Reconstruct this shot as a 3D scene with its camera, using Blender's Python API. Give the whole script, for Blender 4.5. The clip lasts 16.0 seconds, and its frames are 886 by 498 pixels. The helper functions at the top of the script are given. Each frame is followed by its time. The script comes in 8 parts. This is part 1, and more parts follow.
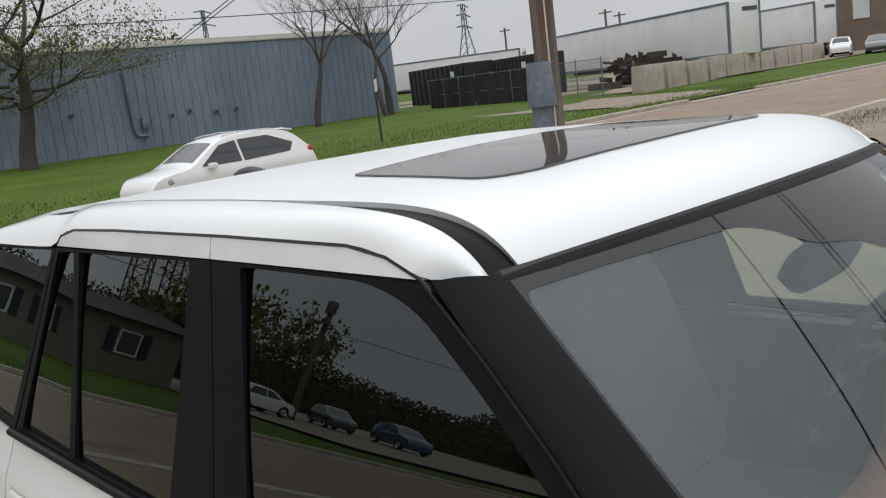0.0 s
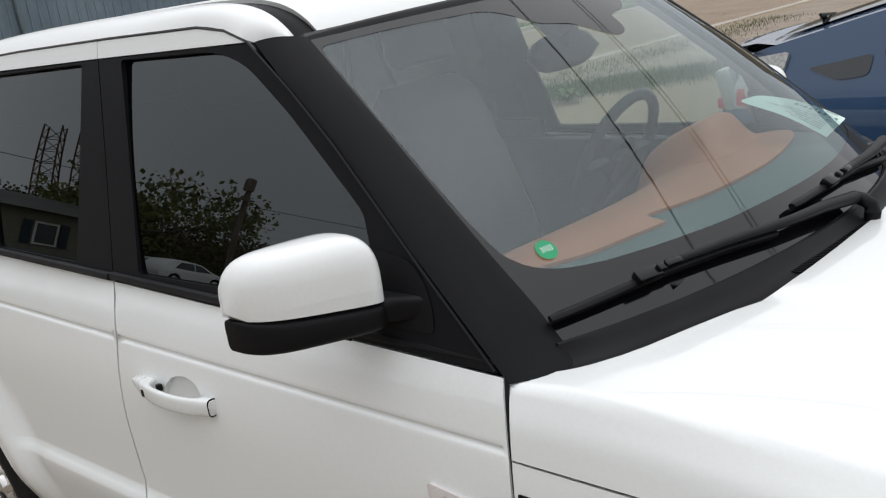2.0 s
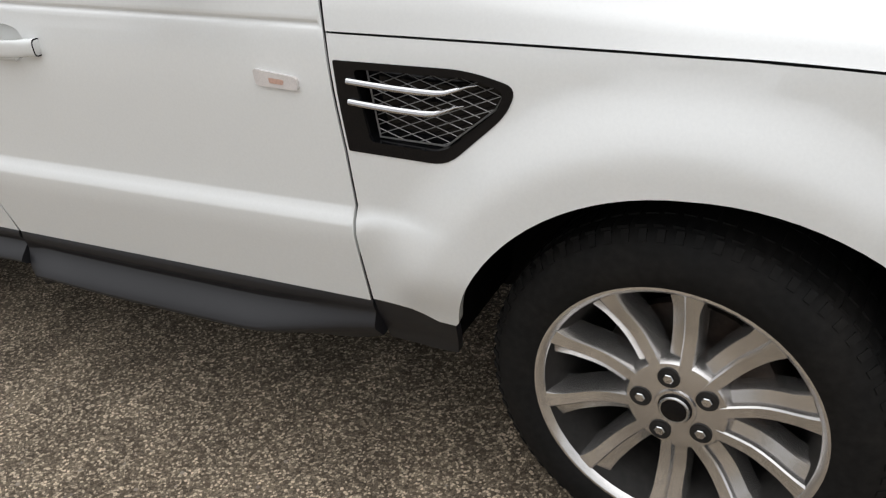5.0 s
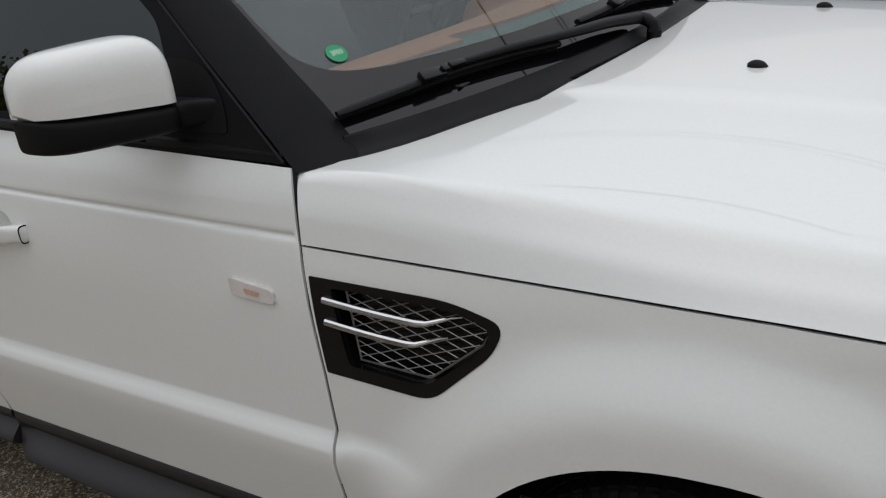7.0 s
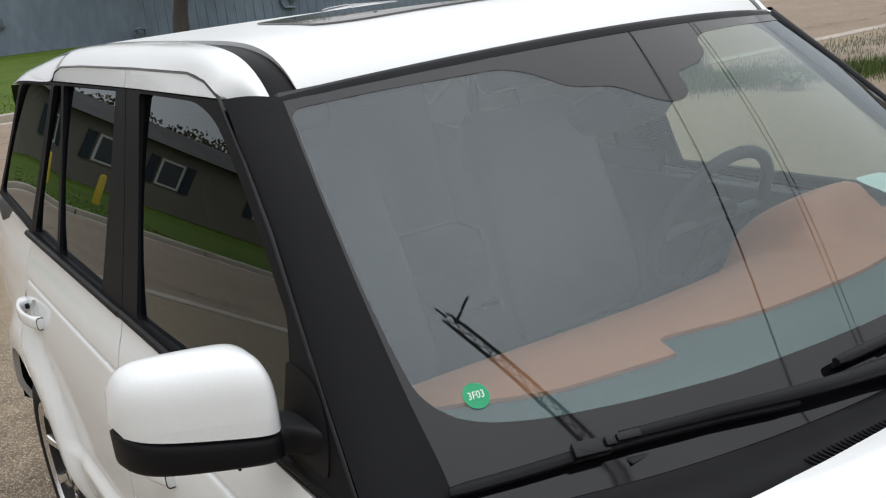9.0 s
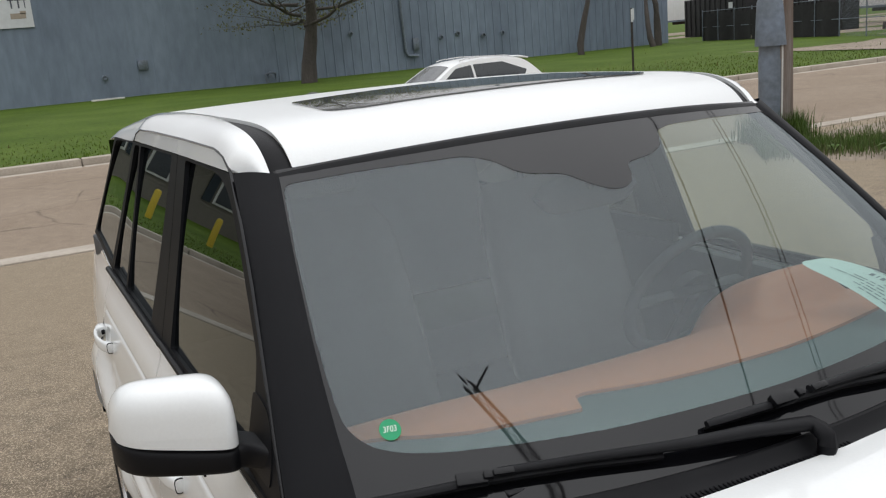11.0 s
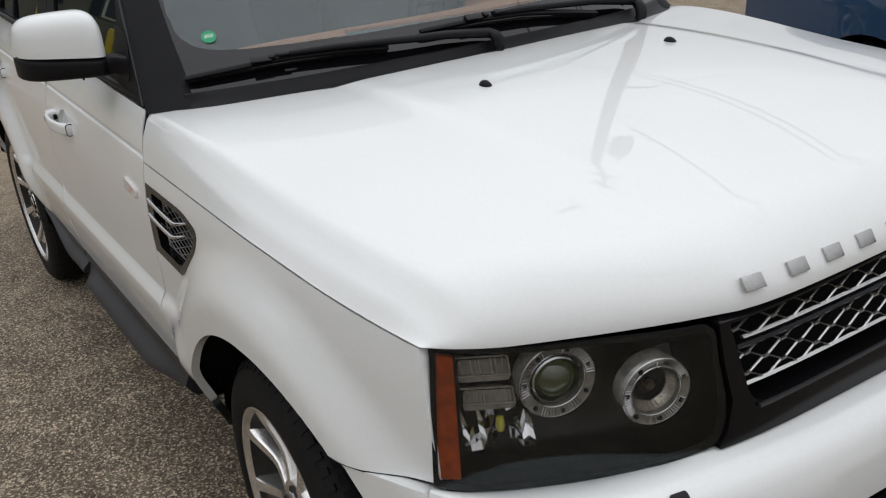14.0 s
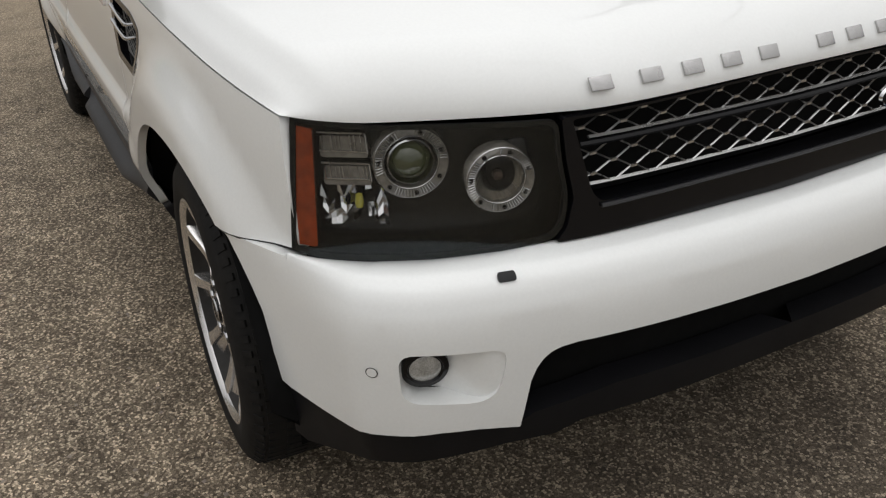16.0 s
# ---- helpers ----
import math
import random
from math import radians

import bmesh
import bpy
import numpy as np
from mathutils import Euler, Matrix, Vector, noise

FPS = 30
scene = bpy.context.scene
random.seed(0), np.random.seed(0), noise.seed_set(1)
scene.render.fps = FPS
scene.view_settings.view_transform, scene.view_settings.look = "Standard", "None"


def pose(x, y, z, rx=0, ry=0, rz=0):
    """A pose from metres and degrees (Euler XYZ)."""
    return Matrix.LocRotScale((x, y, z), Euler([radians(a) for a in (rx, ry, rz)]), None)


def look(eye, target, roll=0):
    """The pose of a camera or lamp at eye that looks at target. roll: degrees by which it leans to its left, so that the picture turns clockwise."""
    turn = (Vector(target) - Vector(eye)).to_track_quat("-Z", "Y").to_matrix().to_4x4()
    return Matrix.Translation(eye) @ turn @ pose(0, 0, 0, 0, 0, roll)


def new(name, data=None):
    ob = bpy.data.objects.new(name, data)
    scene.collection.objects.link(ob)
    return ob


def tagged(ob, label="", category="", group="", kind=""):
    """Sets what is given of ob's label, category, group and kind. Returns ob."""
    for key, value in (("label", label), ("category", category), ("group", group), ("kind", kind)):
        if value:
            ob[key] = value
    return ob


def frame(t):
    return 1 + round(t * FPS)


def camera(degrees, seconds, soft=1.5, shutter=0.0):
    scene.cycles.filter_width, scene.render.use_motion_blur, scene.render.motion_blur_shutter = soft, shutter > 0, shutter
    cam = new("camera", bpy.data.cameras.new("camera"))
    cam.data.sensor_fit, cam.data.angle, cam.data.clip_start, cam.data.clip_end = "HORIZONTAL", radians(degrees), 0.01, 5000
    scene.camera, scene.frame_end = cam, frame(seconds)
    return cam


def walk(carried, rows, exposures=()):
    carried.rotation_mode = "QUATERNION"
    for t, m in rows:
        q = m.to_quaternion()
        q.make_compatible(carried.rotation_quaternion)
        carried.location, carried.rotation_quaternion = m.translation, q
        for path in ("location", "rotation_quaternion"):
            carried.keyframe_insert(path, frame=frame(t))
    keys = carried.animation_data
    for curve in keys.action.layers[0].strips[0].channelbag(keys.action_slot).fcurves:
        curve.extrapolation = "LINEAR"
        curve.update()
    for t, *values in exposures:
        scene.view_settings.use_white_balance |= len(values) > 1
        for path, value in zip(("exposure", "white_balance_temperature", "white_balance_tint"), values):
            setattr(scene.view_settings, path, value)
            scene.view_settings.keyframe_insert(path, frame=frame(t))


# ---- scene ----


cam = camera(52.53, 16.0, soft=1.2)
PATH = [
    (0, (-0.409, -1.519, 1.912), (-1.830, -0.158, 1.553), -7.02),
    (0.5, (-0.278, -1.633, 1.869), (-1.661, -0.244, 1.471), -6.23),
    (1, (-0.149, -1.718, 1.816), (-1.493, -0.307, 1.363), -7.45),
    (1.5, (-0.010, -1.777, 1.762), (-1.331, -0.360, 1.263), -7.32),
    (2, (0.111, -1.832, 1.700), (-1.166, -0.391, 1.157), -7.76),
    (2.5, (0.079, -1.966, 1.642), (-1.050, -0.443, 1.005), -8.73),
    (3, (0.007, -2.108, 1.538), (-0.998, -0.537, 0.814), -8.51),
    (3.5, (0.004, -2.169, 1.490), (-0.928, -0.615, 0.644), -7.25),
    (4, (0.063, -2.187, 1.457), (-0.823, -0.670, 0.499), -6.66),
    (4.2, (0.116, -2.193, 1.447), (-0.756, -0.690, 0.458), -6.61),
    (6.3, (0.362, -2.032, 1.516), (-0.483, -0.475, 0.588), -6.47),
    (6.5, (0.308, -1.991, 1.551), (-0.552, -0.428, 0.647), -6.94),
    (7, (0.293, -1.863, 1.539), (-0.755, -0.341, 0.773), -7.04),
    (7.5, (0.345, -1.678, 1.639), (-0.921, -0.317, 0.899), -6.03),
    (8, (0.384, -1.527, 1.694), (-1.034, -0.302, 0.997), -6.02),
    (8.5, (0.286, -1.400, 1.728), (-1.223, -0.242, 1.107), -6.70),
    (9, (0.204, -1.303, 1.818), (-1.389, -0.239, 1.242), -6.14),
    (9.2, (0.208, -1.260, 1.857), (-1.422, -0.249, 1.292), -5.64),
    (11.3, (0.685, -1.187, 1.900), (-1.058, -0.317, 1.449), -4.95),
    (11.5, (0.760, -1.220, 1.905), (-0.968, -0.347, 1.403), -5.45),
    (12, (0.928, -1.221, 1.830), (-0.790, -0.364, 1.267), -5.46),
    (12.5, (1.132, -1.200, 1.775), (-0.570, -0.381, 1.118), -4.25),
    (13, (1.292, -1.206, 1.728), (-0.379, -0.361, 1.026), -4.16),
    (13.5, (1.389, -1.336, 1.669), (-0.216, -0.402, 0.927), -4.39),
    (14, (1.479, -1.424, 1.629), (-0.075, -0.444, 0.839), -4.77),
    (14.5, (1.565, -1.421, 1.593), (0.019, -0.452, 0.776), -4.51),
    (15, (1.676, -1.367, 1.548), (0.115, -0.453, 0.696), -4.23),
    (15.5, (1.788, -1.302, 1.505), (0.211, -0.452, 0.614), -3.53),
    (16, (1.799, -1.243, 1.475), (0.240, -0.443, 0.511), -1.82),
]
walk(cam, [(t, look(eye, target, roll)) for t, eye, target, roll in PATH],
     exposures=[(0.0, -0.18, 6500, 10), (0.5, -0.13, 6500, 10), (1.0, 0.04, 6500, 10), (1.5, 0.06, 6500, 10), (2.0, -0.14, 6500, 10), (2.5, -0.33, 6500, 10), (3.0, -0.52, 6540, 10), (3.5, -0.40, 6620, 10), (4.0, -0.05, 6620, 10), (4.2, 0.05, 6620, 10), (6.5, -0.31, 6540, 10), (7.0, -0.65, 6520, 10), (7.5, -0.87, 6500, 10), (8.0, -0.63, 6500, 10), (8.5, -0.26, 6500, 10), (9.0, -0.05, 6480, 10), (11.5, -0.2, 6560, 10), (12.0, -0.29, 6520, 10), (13.0, -0.43, 6500, 10), (13.5, -0.49, 6500, 10), (14.0, -0.43, 6500, 10), (15.0, -0.48, 6640, 10), (15.5, -0.44, 6700, 10), (16.0, -0.35, 6760, 10)])

# ---- world and light: an overcast spring day ----
world = bpy.data.worlds.new("overcast_sky")
scene.world = world
world.use_nodes = True
wn, wl = world.node_tree.nodes, world.node_tree.links
wn.clear()
w_out, w_bg = wn.new("ShaderNodeOutputWorld"), wn.new("ShaderNodeBackground")
w_sky = wn.new("ShaderNodeTexSky")
w_sky.sky_type, w_sky.sun_disc = "NISHITA", False
w_sky.sun_elevation, w_sky.sun_rotation = radians(74), radians(20)
w_sky.air_density, w_sky.dust_density = 1.0, 4.0
w_grey = wn.new("ShaderNodeHueSaturation")
w_grey.inputs["Saturation"].default_value = 0.12
w_grey.inputs["Value"].default_value = 1.0
w_co, w_no, w_ra = wn.new("ShaderNodeTexCoord"), wn.new("ShaderNodeTexNoise"), wn.new("ShaderNodeValToRGB")
w_no.inputs["Scale"].default_value, w_no.inputs["Detail"].default_value = 2.2, 5
w_ra.color_ramp.elements[0].position, w_ra.color_ramp.elements[0].color = 0.3, (0.900, 0.925, 0.975, 1)
w_ra.color_ramp.elements[1].position, w_ra.color_ramp.elements[1].color = 0.75, (1.055, 1.075, 1.115, 1)
w_mix = wn.new("ShaderNodeMix")
w_mix.data_type = "RGBA"
w_mix.inputs[0].default_value = 0.92
wl.new(w_sky.outputs[0], w_grey.inputs["Color"])
wl.new(w_co.outputs["Generated"], w_no.inputs["Vector"])
wl.new(w_no.outputs["Fac"], w_ra.inputs["Fac"])
wl.new(w_grey.outputs[0], w_mix.inputs[6])
# an overcast sky is about twice as bright overhead as at the horizon
w_sep, w_up = wn.new("ShaderNodeSeparateXYZ"), wn.new("ShaderNodeMapRange")
w_up.inputs["From Min"].default_value, w_up.inputs["From Max"].default_value = 0.0, 1.0
w_up.inputs["To Min"].default_value, w_up.inputs["To Max"].default_value = 6.8, 22.0
w_cl = wn.new("ShaderNodeMix")
w_cl.data_type, w_cl.blend_type = "RGBA", "MULTIPLY"
w_cl.inputs[0].default_value = 1.0
wl.new(w_co.outputs["Generated"], w_sep.inputs[0])
w_pw = wn.new("ShaderNodeMath")
w_pw.operation, w_pw.inputs[1].default_value, w_pw.use_clamp = "POWER", 2.1, True
wl.new(w_sep.outputs[2], w_pw.inputs[0])
wl.new(w_pw.outputs[0], w_up.inputs["Value"])
wl.new(w_ra.outputs[0], w_cl.inputs[6])
wl.new(w_up.outputs[0], w_cl.inputs[7])
wl.new(w_cl.outputs[2], w_mix.inputs[7])
wl.new(w_mix.outputs[2], w_bg.inputs["Color"])
w_bg.inputs["Strength"].default_value = 0.10
wl.new(w_bg.outputs[0], w_out.inputs[0])
sun = new("sun", bpy.data.lights.new("sun", "SUN"))
sun.data.energy, sun.data.angle, sun.data.color = 0.5, radians(130), (1, 0.98, 0.95)
sun.matrix_world = look((0, 0, 60), (math.sin(radians(20)) * -14, math.cos(radians(20)) * -14, 10))
scene.view_settings.exposure = 0.0


# ---- materials ----
def nodes_of(name):
    m = bpy.data.materials.new(name)
    m.use_nodes = True
    t = m.node_tree
    return m, t.nodes, t.links, t.nodes["Principled BSDF"]


def material(name, colour, rough=0.5, metal=0.0, var=0.12, fine=60.0, broad=3.0, bump=0.0, coat=0.0, spec=0.5, other=None, stretch=(1, 1, 1), per=0.0):
    """A surface with fine grain and broad wear in colour, gloss and relief. other: the colour of the broad stains. per: spread from object to object."""
    m, n, l, p = nodes_of(name)
    co, mp = n.new("ShaderNodeTexCoord"), n.new("ShaderNodeMapping")
    mp.inputs["Scale"].default_value = stretch
    l.new(co.outputs["Object"], mp.inputs["Vector"])
    na, nb = n.new("ShaderNodeTexNoise"), n.new("ShaderNodeTexNoise")
    na.inputs["Scale"].default_value, na.inputs["Detail"].default_value = fine, 6
    nb.inputs["Scale"].default_value, nb.inputs["Detail"].default_value = broad, 4
    l.new(mp.outputs[0], na.inputs["Vector"])
    l.new(mp.outputs[0], nb.inputs["Vector"])
    mix = n.new("ShaderNodeMix")
    mix.data_type = "RGBA"
    c = Vector(colour)
    o = Vector(other) if other else c * (1 - var)
    mix.inputs[6].default_value, mix.inputs[7].default_value = (*c, 1), (*o, 1)
    ra = n.new("ShaderNodeMapRange")
    ra.inputs["From Min"].default_value, ra.inputs["From Max"].default_value = 0.38, 0.68
    l.new(nb.outputs["Fac"], ra.inputs["Value"])
    l.new(ra.outputs[0], mix.inputs[0])
    gr = n.new("ShaderNodeMix")
    gr.data_type, gr.blend_type = "RGBA", "MULTIPLY"
    gr.inputs[0].default_value = 1.0
    rb = n.new("ShaderNodeMapRange")
    rb.inputs["To Min"].default_value, rb.inputs["To Max"].default_value = 1 - var, 1 + var
    rb.inputs["From Min"].default_value, rb.inputs["From Max"].default_value = 0.25, 0.75
    l.new(na.outputs["Fac"], rb.inputs["Value"])
    l.new(mix.outputs[2], gr.inputs[6])
    l.new(rb.outputs[0], gr.inputs[7])
    last = gr.outputs[2]
    if per:
        oi, hs = n.new("ShaderNodeObjectInfo"), n.new("ShaderNodeHueSaturation")
        rc = n.new("ShaderNodeMapRange")
        rc.inputs["To Min"].default_value, rc.inputs["To Max"].default_value = 1 - per, 1 + per
        l.new(oi.outputs["Random"], rc.inputs["Value"])
        l.new(rc.outputs[0], hs.inputs["Value"])
        l.new(last, hs.inputs["Color"])
        last = hs.outputs[0]
    l.new(last, p.inputs["Base Color"])
    rr = n.new("ShaderNodeMapRange")
    rr.inputs["To Min"].default_value, rr.inputs["To Max"].default_value = max(rough - 0.12 * min(1, rough * 3), 0.0), min(rough + 0.08, 1)
    l.new(nb.outputs["Fac"], rr.inputs["Value"])
    l.new(rr.outputs[0], p.inputs["Roughness"])
    p.inputs["Metallic"].default_value, p.inputs["Specular IOR Level"].default_value = metal, spec
    p.inputs["Coat Weight"].default_value, p.inputs["Coat Roughness"].default_value, p.inputs["Coat IOR"].default_value = coat, 0.02, 1.55
    if bump:
        bu = n.new("ShaderNodeBump")
        bu.inputs["Strength"].default_value, bu.inputs["Distance"].default_value = 1.0, bump
        l.new(na.outputs["Fac"], bu.inputs["Height"])
        l.new(bu.outputs[0], p.inputs["Normal"])
    return m


def glass(name, tint, ior=1.5, rough=0.0, dust=0.0, gloss=(0.90, 0.975, 1.0)):
    """A thin pane: clear tinted light straight through, and a mirror's gloss by Fresnel."""
    m, n, l, p = nodes_of(name)
    n.remove(p)
    out = n["Material Output"]
    tr, gl, fr, mx = n.new("ShaderNodeBsdfTransparent"), n.new("ShaderNodeBsdfGlossy"), n.new("ShaderNodeLayerWeight"), n.new("ShaderNodeMixShader")
    tr.inputs["Color"].default_value = (*tint, 1)
    gl.inputs["Roughness"].default_value = rough
    gl.inputs["Color"].default_value = (*gloss, 1)
    # gloss grows towards grazing, alike from both sides of the thin pane
    f0 = ((ior - 1) / (ior + 1)) ** 2
    fr.inputs["Blend"].default_value = 0.5
    pw, ma = n.new("ShaderNodeMath"), n.new("ShaderNodeMath")
    pw.operation, ma.operation = "POWER", "MULTIPLY_ADD"
    pw.inputs[1].default_value, ma.inputs[1].default_value, ma.inputs[2].default_value = 5.0, 1 - f0, f0
    l.new(fr.outputs["Facing"], pw.inputs[0])
    l.new(pw.outputs[0], ma.inputs[0])
    l.new(ma.outputs[0], mx.inputs[0])
    l.new(tr.outputs[0], mx.inputs[1])
    l.new(gl.outputs[0], mx.inputs[2])
    if dust:
        df, md = n.new("ShaderNodeBsdfDiffuse"), n.new("ShaderNodeMixShader")
        co, nz, mr = n.new("ShaderNodeTexCoord"), n.new("ShaderNodeTexNoise"), n.new("ShaderNodeMapRange")
        nz.inputs["Scale"].default_value, nz.inputs["Detail"].default_value = 5.0, 6
        mr.inputs["To Min"].default_value, mr.inputs["To Max"].default_value = dust * 0.75, dust * 1.25
        l.new(co.outputs["Object"], nz.inputs["Vector"])
        l.new(nz.outputs["Fac"], mr.inputs["Value"])
        l.new(mr.outputs[0], md.inputs[0])
        df.inputs["Color"].default_value = (0.58, 0.74, 0.80, 1)
        l.new(mx.outputs[0], md.inputs[1])
        l.new(df.outputs[0], md.inputs[2])
        l.new(md.outputs[0], out.inputs["Surface"])
    else:
        l.new(mx.outputs[0], out.inputs["Surface"])
    return m


def paint(name, colour):
    m = material(name, colour, rough=0.38, var=0.02, fine=180, broad=1.3, coat=1.0, spec=0.3)
    m.node_tree.nodes["Principled BSDF"].inputs["Coat Roughness"].default_value = 0.02
    return m


WHITE = paint("pearl_white_paint", (0.788, 0.80, 0.790))
ROOF_PAINT = paint("rain_beaded_white_paint", (0.788, 0.80, 0.790))
ROOF_PAINT.node_tree.nodes["Principled BSDF"].inputs["Coat Roughness"].default_value = 0.32
BLACK_TRIM = material("black_textured_plastic", (0.0075, 0.0075, 0.0088), rough=0.5, var=0.25, fine=900, broad=6, bump=0.0002, spec=0.16)
BLACK_FOIL = material("satin_black_foil", (0.0082, 0.0084, 0.0098), rough=0.52, var=0.15, fine=500, broad=5, spec=0.10)
BLACK_GLOSS = material("gloss_black_plastic", (0.005, 0.005, 0.006), rough=0.10, var=0.1, fine=100, broad=5, spec=0.26)
SILL_GREY = material("grey_sill_plastic", (0.014, 0.014, 0.0165), rough=0.5, var=0.15, fine=400, broad=4, bump=0.0002)
RUBBER = material("tyre_rubber", (0.009, 0.009, 0.009), rough=0.75, var=0.3, fine=60, broad=7, bump=0.0006, other=(0.014, 0.013, 0.012), spec=0.14)
ALLOY = material("silver_alloy", (0.74, 0.725, 0.71), rough=0.24, metal=0.92, var=0.06, fine=60, broad=4, other=(0.64, 0.62, 0.605))
VENT_MESH = material("dark_grey_mesh", (0.30, 0.295, 0.29), rough=0.4, metal=0.6, var=0.15, fine=200, broad=20)
# silver rim's dark copy: shade between the spokes is put into its colour
BARREL = material("shade_dark_rim", (0.020, 0.019, 0.018), rough=0.6, metal=0.0, var=0.2, fine=60, broad=8, other=(0.028, 0.026, 0.024), spec=0.2)
CHROME = material("chrome", (0.62, 0.62, 0.63), rough=0.14, metal=1.0, var=0.04, fine=50, broad=8)
SATIN = material("satin_silver", (0.48, 0.475, 0.47), rough=0.27, metal=0.9, var=0.05, fine=80, broad=8)
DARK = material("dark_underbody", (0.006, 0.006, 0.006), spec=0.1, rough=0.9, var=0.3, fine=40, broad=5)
STEEL = material("rusty_steel", (0.040, 0.037, 0.035), rough=0.65, metal=0.5, var=0.3, fine=60, broad=10, other=(0.075, 0.048, 0.034))
SCREEN = glass("windscreen_glass", (0.63, 0.72, 0.70), ior=1.76, dust=0.006)
TINT = glass("tinted_door_glass", (0.10, 0.105, 0.10), ior=1.92)
CLEAR = glass("clear_door_glass", (0.86, 0.92, 0.88), ior=1.45)
PRIVACY = glass("privacy_glass", (0.05, 0.052, 0.05), ior=1.84)
SUNGLASS = glass("sunroof_glass", (0.02, 0.02, 0.02), ior=2.15, rough=0.035, dust=0.03, gloss=(1.0, 0.97, 0.95))
LENS_CLEAR = glass("lamp_lens", (0.84, 0.84, 0.83), ior=1.5)
FRIT = material("black_ceramic_band", (0.004, 0.004, 0.005), rough=0.004, var=0.1, fine=300, broad=5, spec=0.42)
TAN = material("tan_leather_dash", (0.54, 0.215, 0.125), rough=0.55, var=0.08, fine=30, broad=5)
TEAL = material("grey_green_dash", (0.078, 0.108, 0.110), rough=0.5, var=0.08, fine=30, broad=4)
SEAT = material("grey_brown_leather", (0.040, 0.036, 0.034), rough=0.5, var=0.10, fine=24, broad=5)
HEADLINE = material("pale_grey_headlining", (0.42, 0.40, 0.37), rough=0.9, var=0.06, fine=20, broad=3)
CABIN = material("dark_cabin_trim", (0.04, 0.04, 0.043), rough=0.7, var=0.1, fine=20, broad=4)
PINKISH = material("faint_amber_bulb", (0.62, 0.40, 0.32), rough=0.3, var=0.15, fine=300, broad=30)
PALE_LENS = material("pale_clear_lens", (0.70, 0.66, 0.64), rough=0.2, var=0.1, fine=500, broad=40, coat=0.6)
AMBER = material("amber_lens", (0.27, 0.040, 0.006), rough=0.18, var=0.3, fine=90, broad=30, coat=0.25, spec=0.3)
RED = material("red_lens", (0.42, 0.015, 0.02), rough=0.15, var=0.1, fine=200, broad=20, coat=0.6)
CLEARISH = material("clear_reflector", (0.42, 0.42, 0.40), rough=0.2, metal=0.25, var=0.35, fine=420, broad=60, coat=0.5)
RING_CLEAR = material("clear_ring_plastic", (0.20, 0.188, 0.168), rough=0.08, var=0.25, fine=90, broad=25, coat=1.0, other=(0.12, 0.112, 0.10))
BOWL = material("ribbed_reflector", (0.62, 0.57, 0.48), rough=0.22, metal=0.8, var=0.3, fine=300, broad=40)
SMOKED = material("smoked_lamp_housing", (0.004, 0.0036, 0.0036), rough=0.2, spec=0.3, var=0.08, fine=14, broad=6)
PAPER = material("pale_paper", (0.72, 0.86, 0.80), rough=0.7, var=0.03, fine=200, broad=8)
INK = material("grey_print", (0.20, 0.26, 0.26), rough=0.7, var=0.1)
GREEN = material("green_sticker", (0.0, 0.30, 0.12), rough=0.4, var=0.05, fine=200, broad=20)
LENS_GLASS = material("projector_glass", (0.050, 0.060, 0.024), rough=0.03, var=0.1, fine=20, broad=8, coat=1.0)
TURN_BULB = material("yellow_green_bulb", (0.45, 0.42, 0.06), rough=0.15, var=0.1, coat=0.8)
WHITE_INK = material("white_print", (0.75, 0.85, 0.78), rough=0.5, var=0.03)


# ---- shapes ----
def pch(*pts):
    """A smooth curve through points (x, y) that does not overshoot."""
    xs, ys = [p[0] for p in pts], [p[1] for p in pts]
    h = [b - a for a, b in zip(xs, xs[1:])]
    d = [(b - a) / k for a, b, k in zip(ys, ys[1:], h)]
    m = [d[0]]
    for i in range(1, len(d)):
        m.append(0.0 if d[i - 1] * d[i] <= 0 else 3 * (h[i - 1] + h[i]) / ((2 * h[i] + h[i - 1]) / d[i - 1] + (h[i] + 2 * h[i - 1]) / d[i]))
    m.append(d[-1])

    def f(x):
        if x <= xs[0]:
            return ys[0] + m[0] * (x - xs[0]) * 0.0
        if x >= xs[-1]:
            return ys[-1]
        i = 0
        while x > xs[i + 1]:
            i += 1
        t = (x - xs[i]) / h[i]
        return (ys[i] * (1 + 2 * t) * (1 - t) ** 2 + m[i] * h[i] * t * (1 - t) ** 2 + ys[i + 1] * t * t * (3 - 2 * t) - m[i + 1] * h[i] * t * t * (1 - t))
    return f


def smooth(a, b, x):
    t = min(max((x - a) / (b - a), 0.0), 1.0)
    return t * t * (3 - 2 * t)


def thing(name, label, category, at=(0, 0, 0), group="", kind=""):
    ob = new(name)
    ob.empty_display_size = 0.2
    ob.location = at
    return tagged(ob, label, category, group, kind)


def mesh_part(name, verts, faces, mat, parent=None, label="", normals=None, angle=35):
    me = bpy.data.meshes.new(name)
    me.from_pydata([tuple(v) for v in verts], [], faces)
    me.validate()
    me.materials.append(mat)
    me.polygons.foreach_set("use_smooth", [True] * len(me.polygons))
    if normals is not None and len(me.vertices) == len(normals):
        me.normals_split_custom_set_from_vertices([tuple(n) for n in normals])
    elif angle:
        me.set_sharp_from_angle(angle=radians(angle))
    me.update()
    ob = new(name, me)
    if parent is not None:
        ob.parent = parent
    if label:
        ob["label"] = label
    return ob


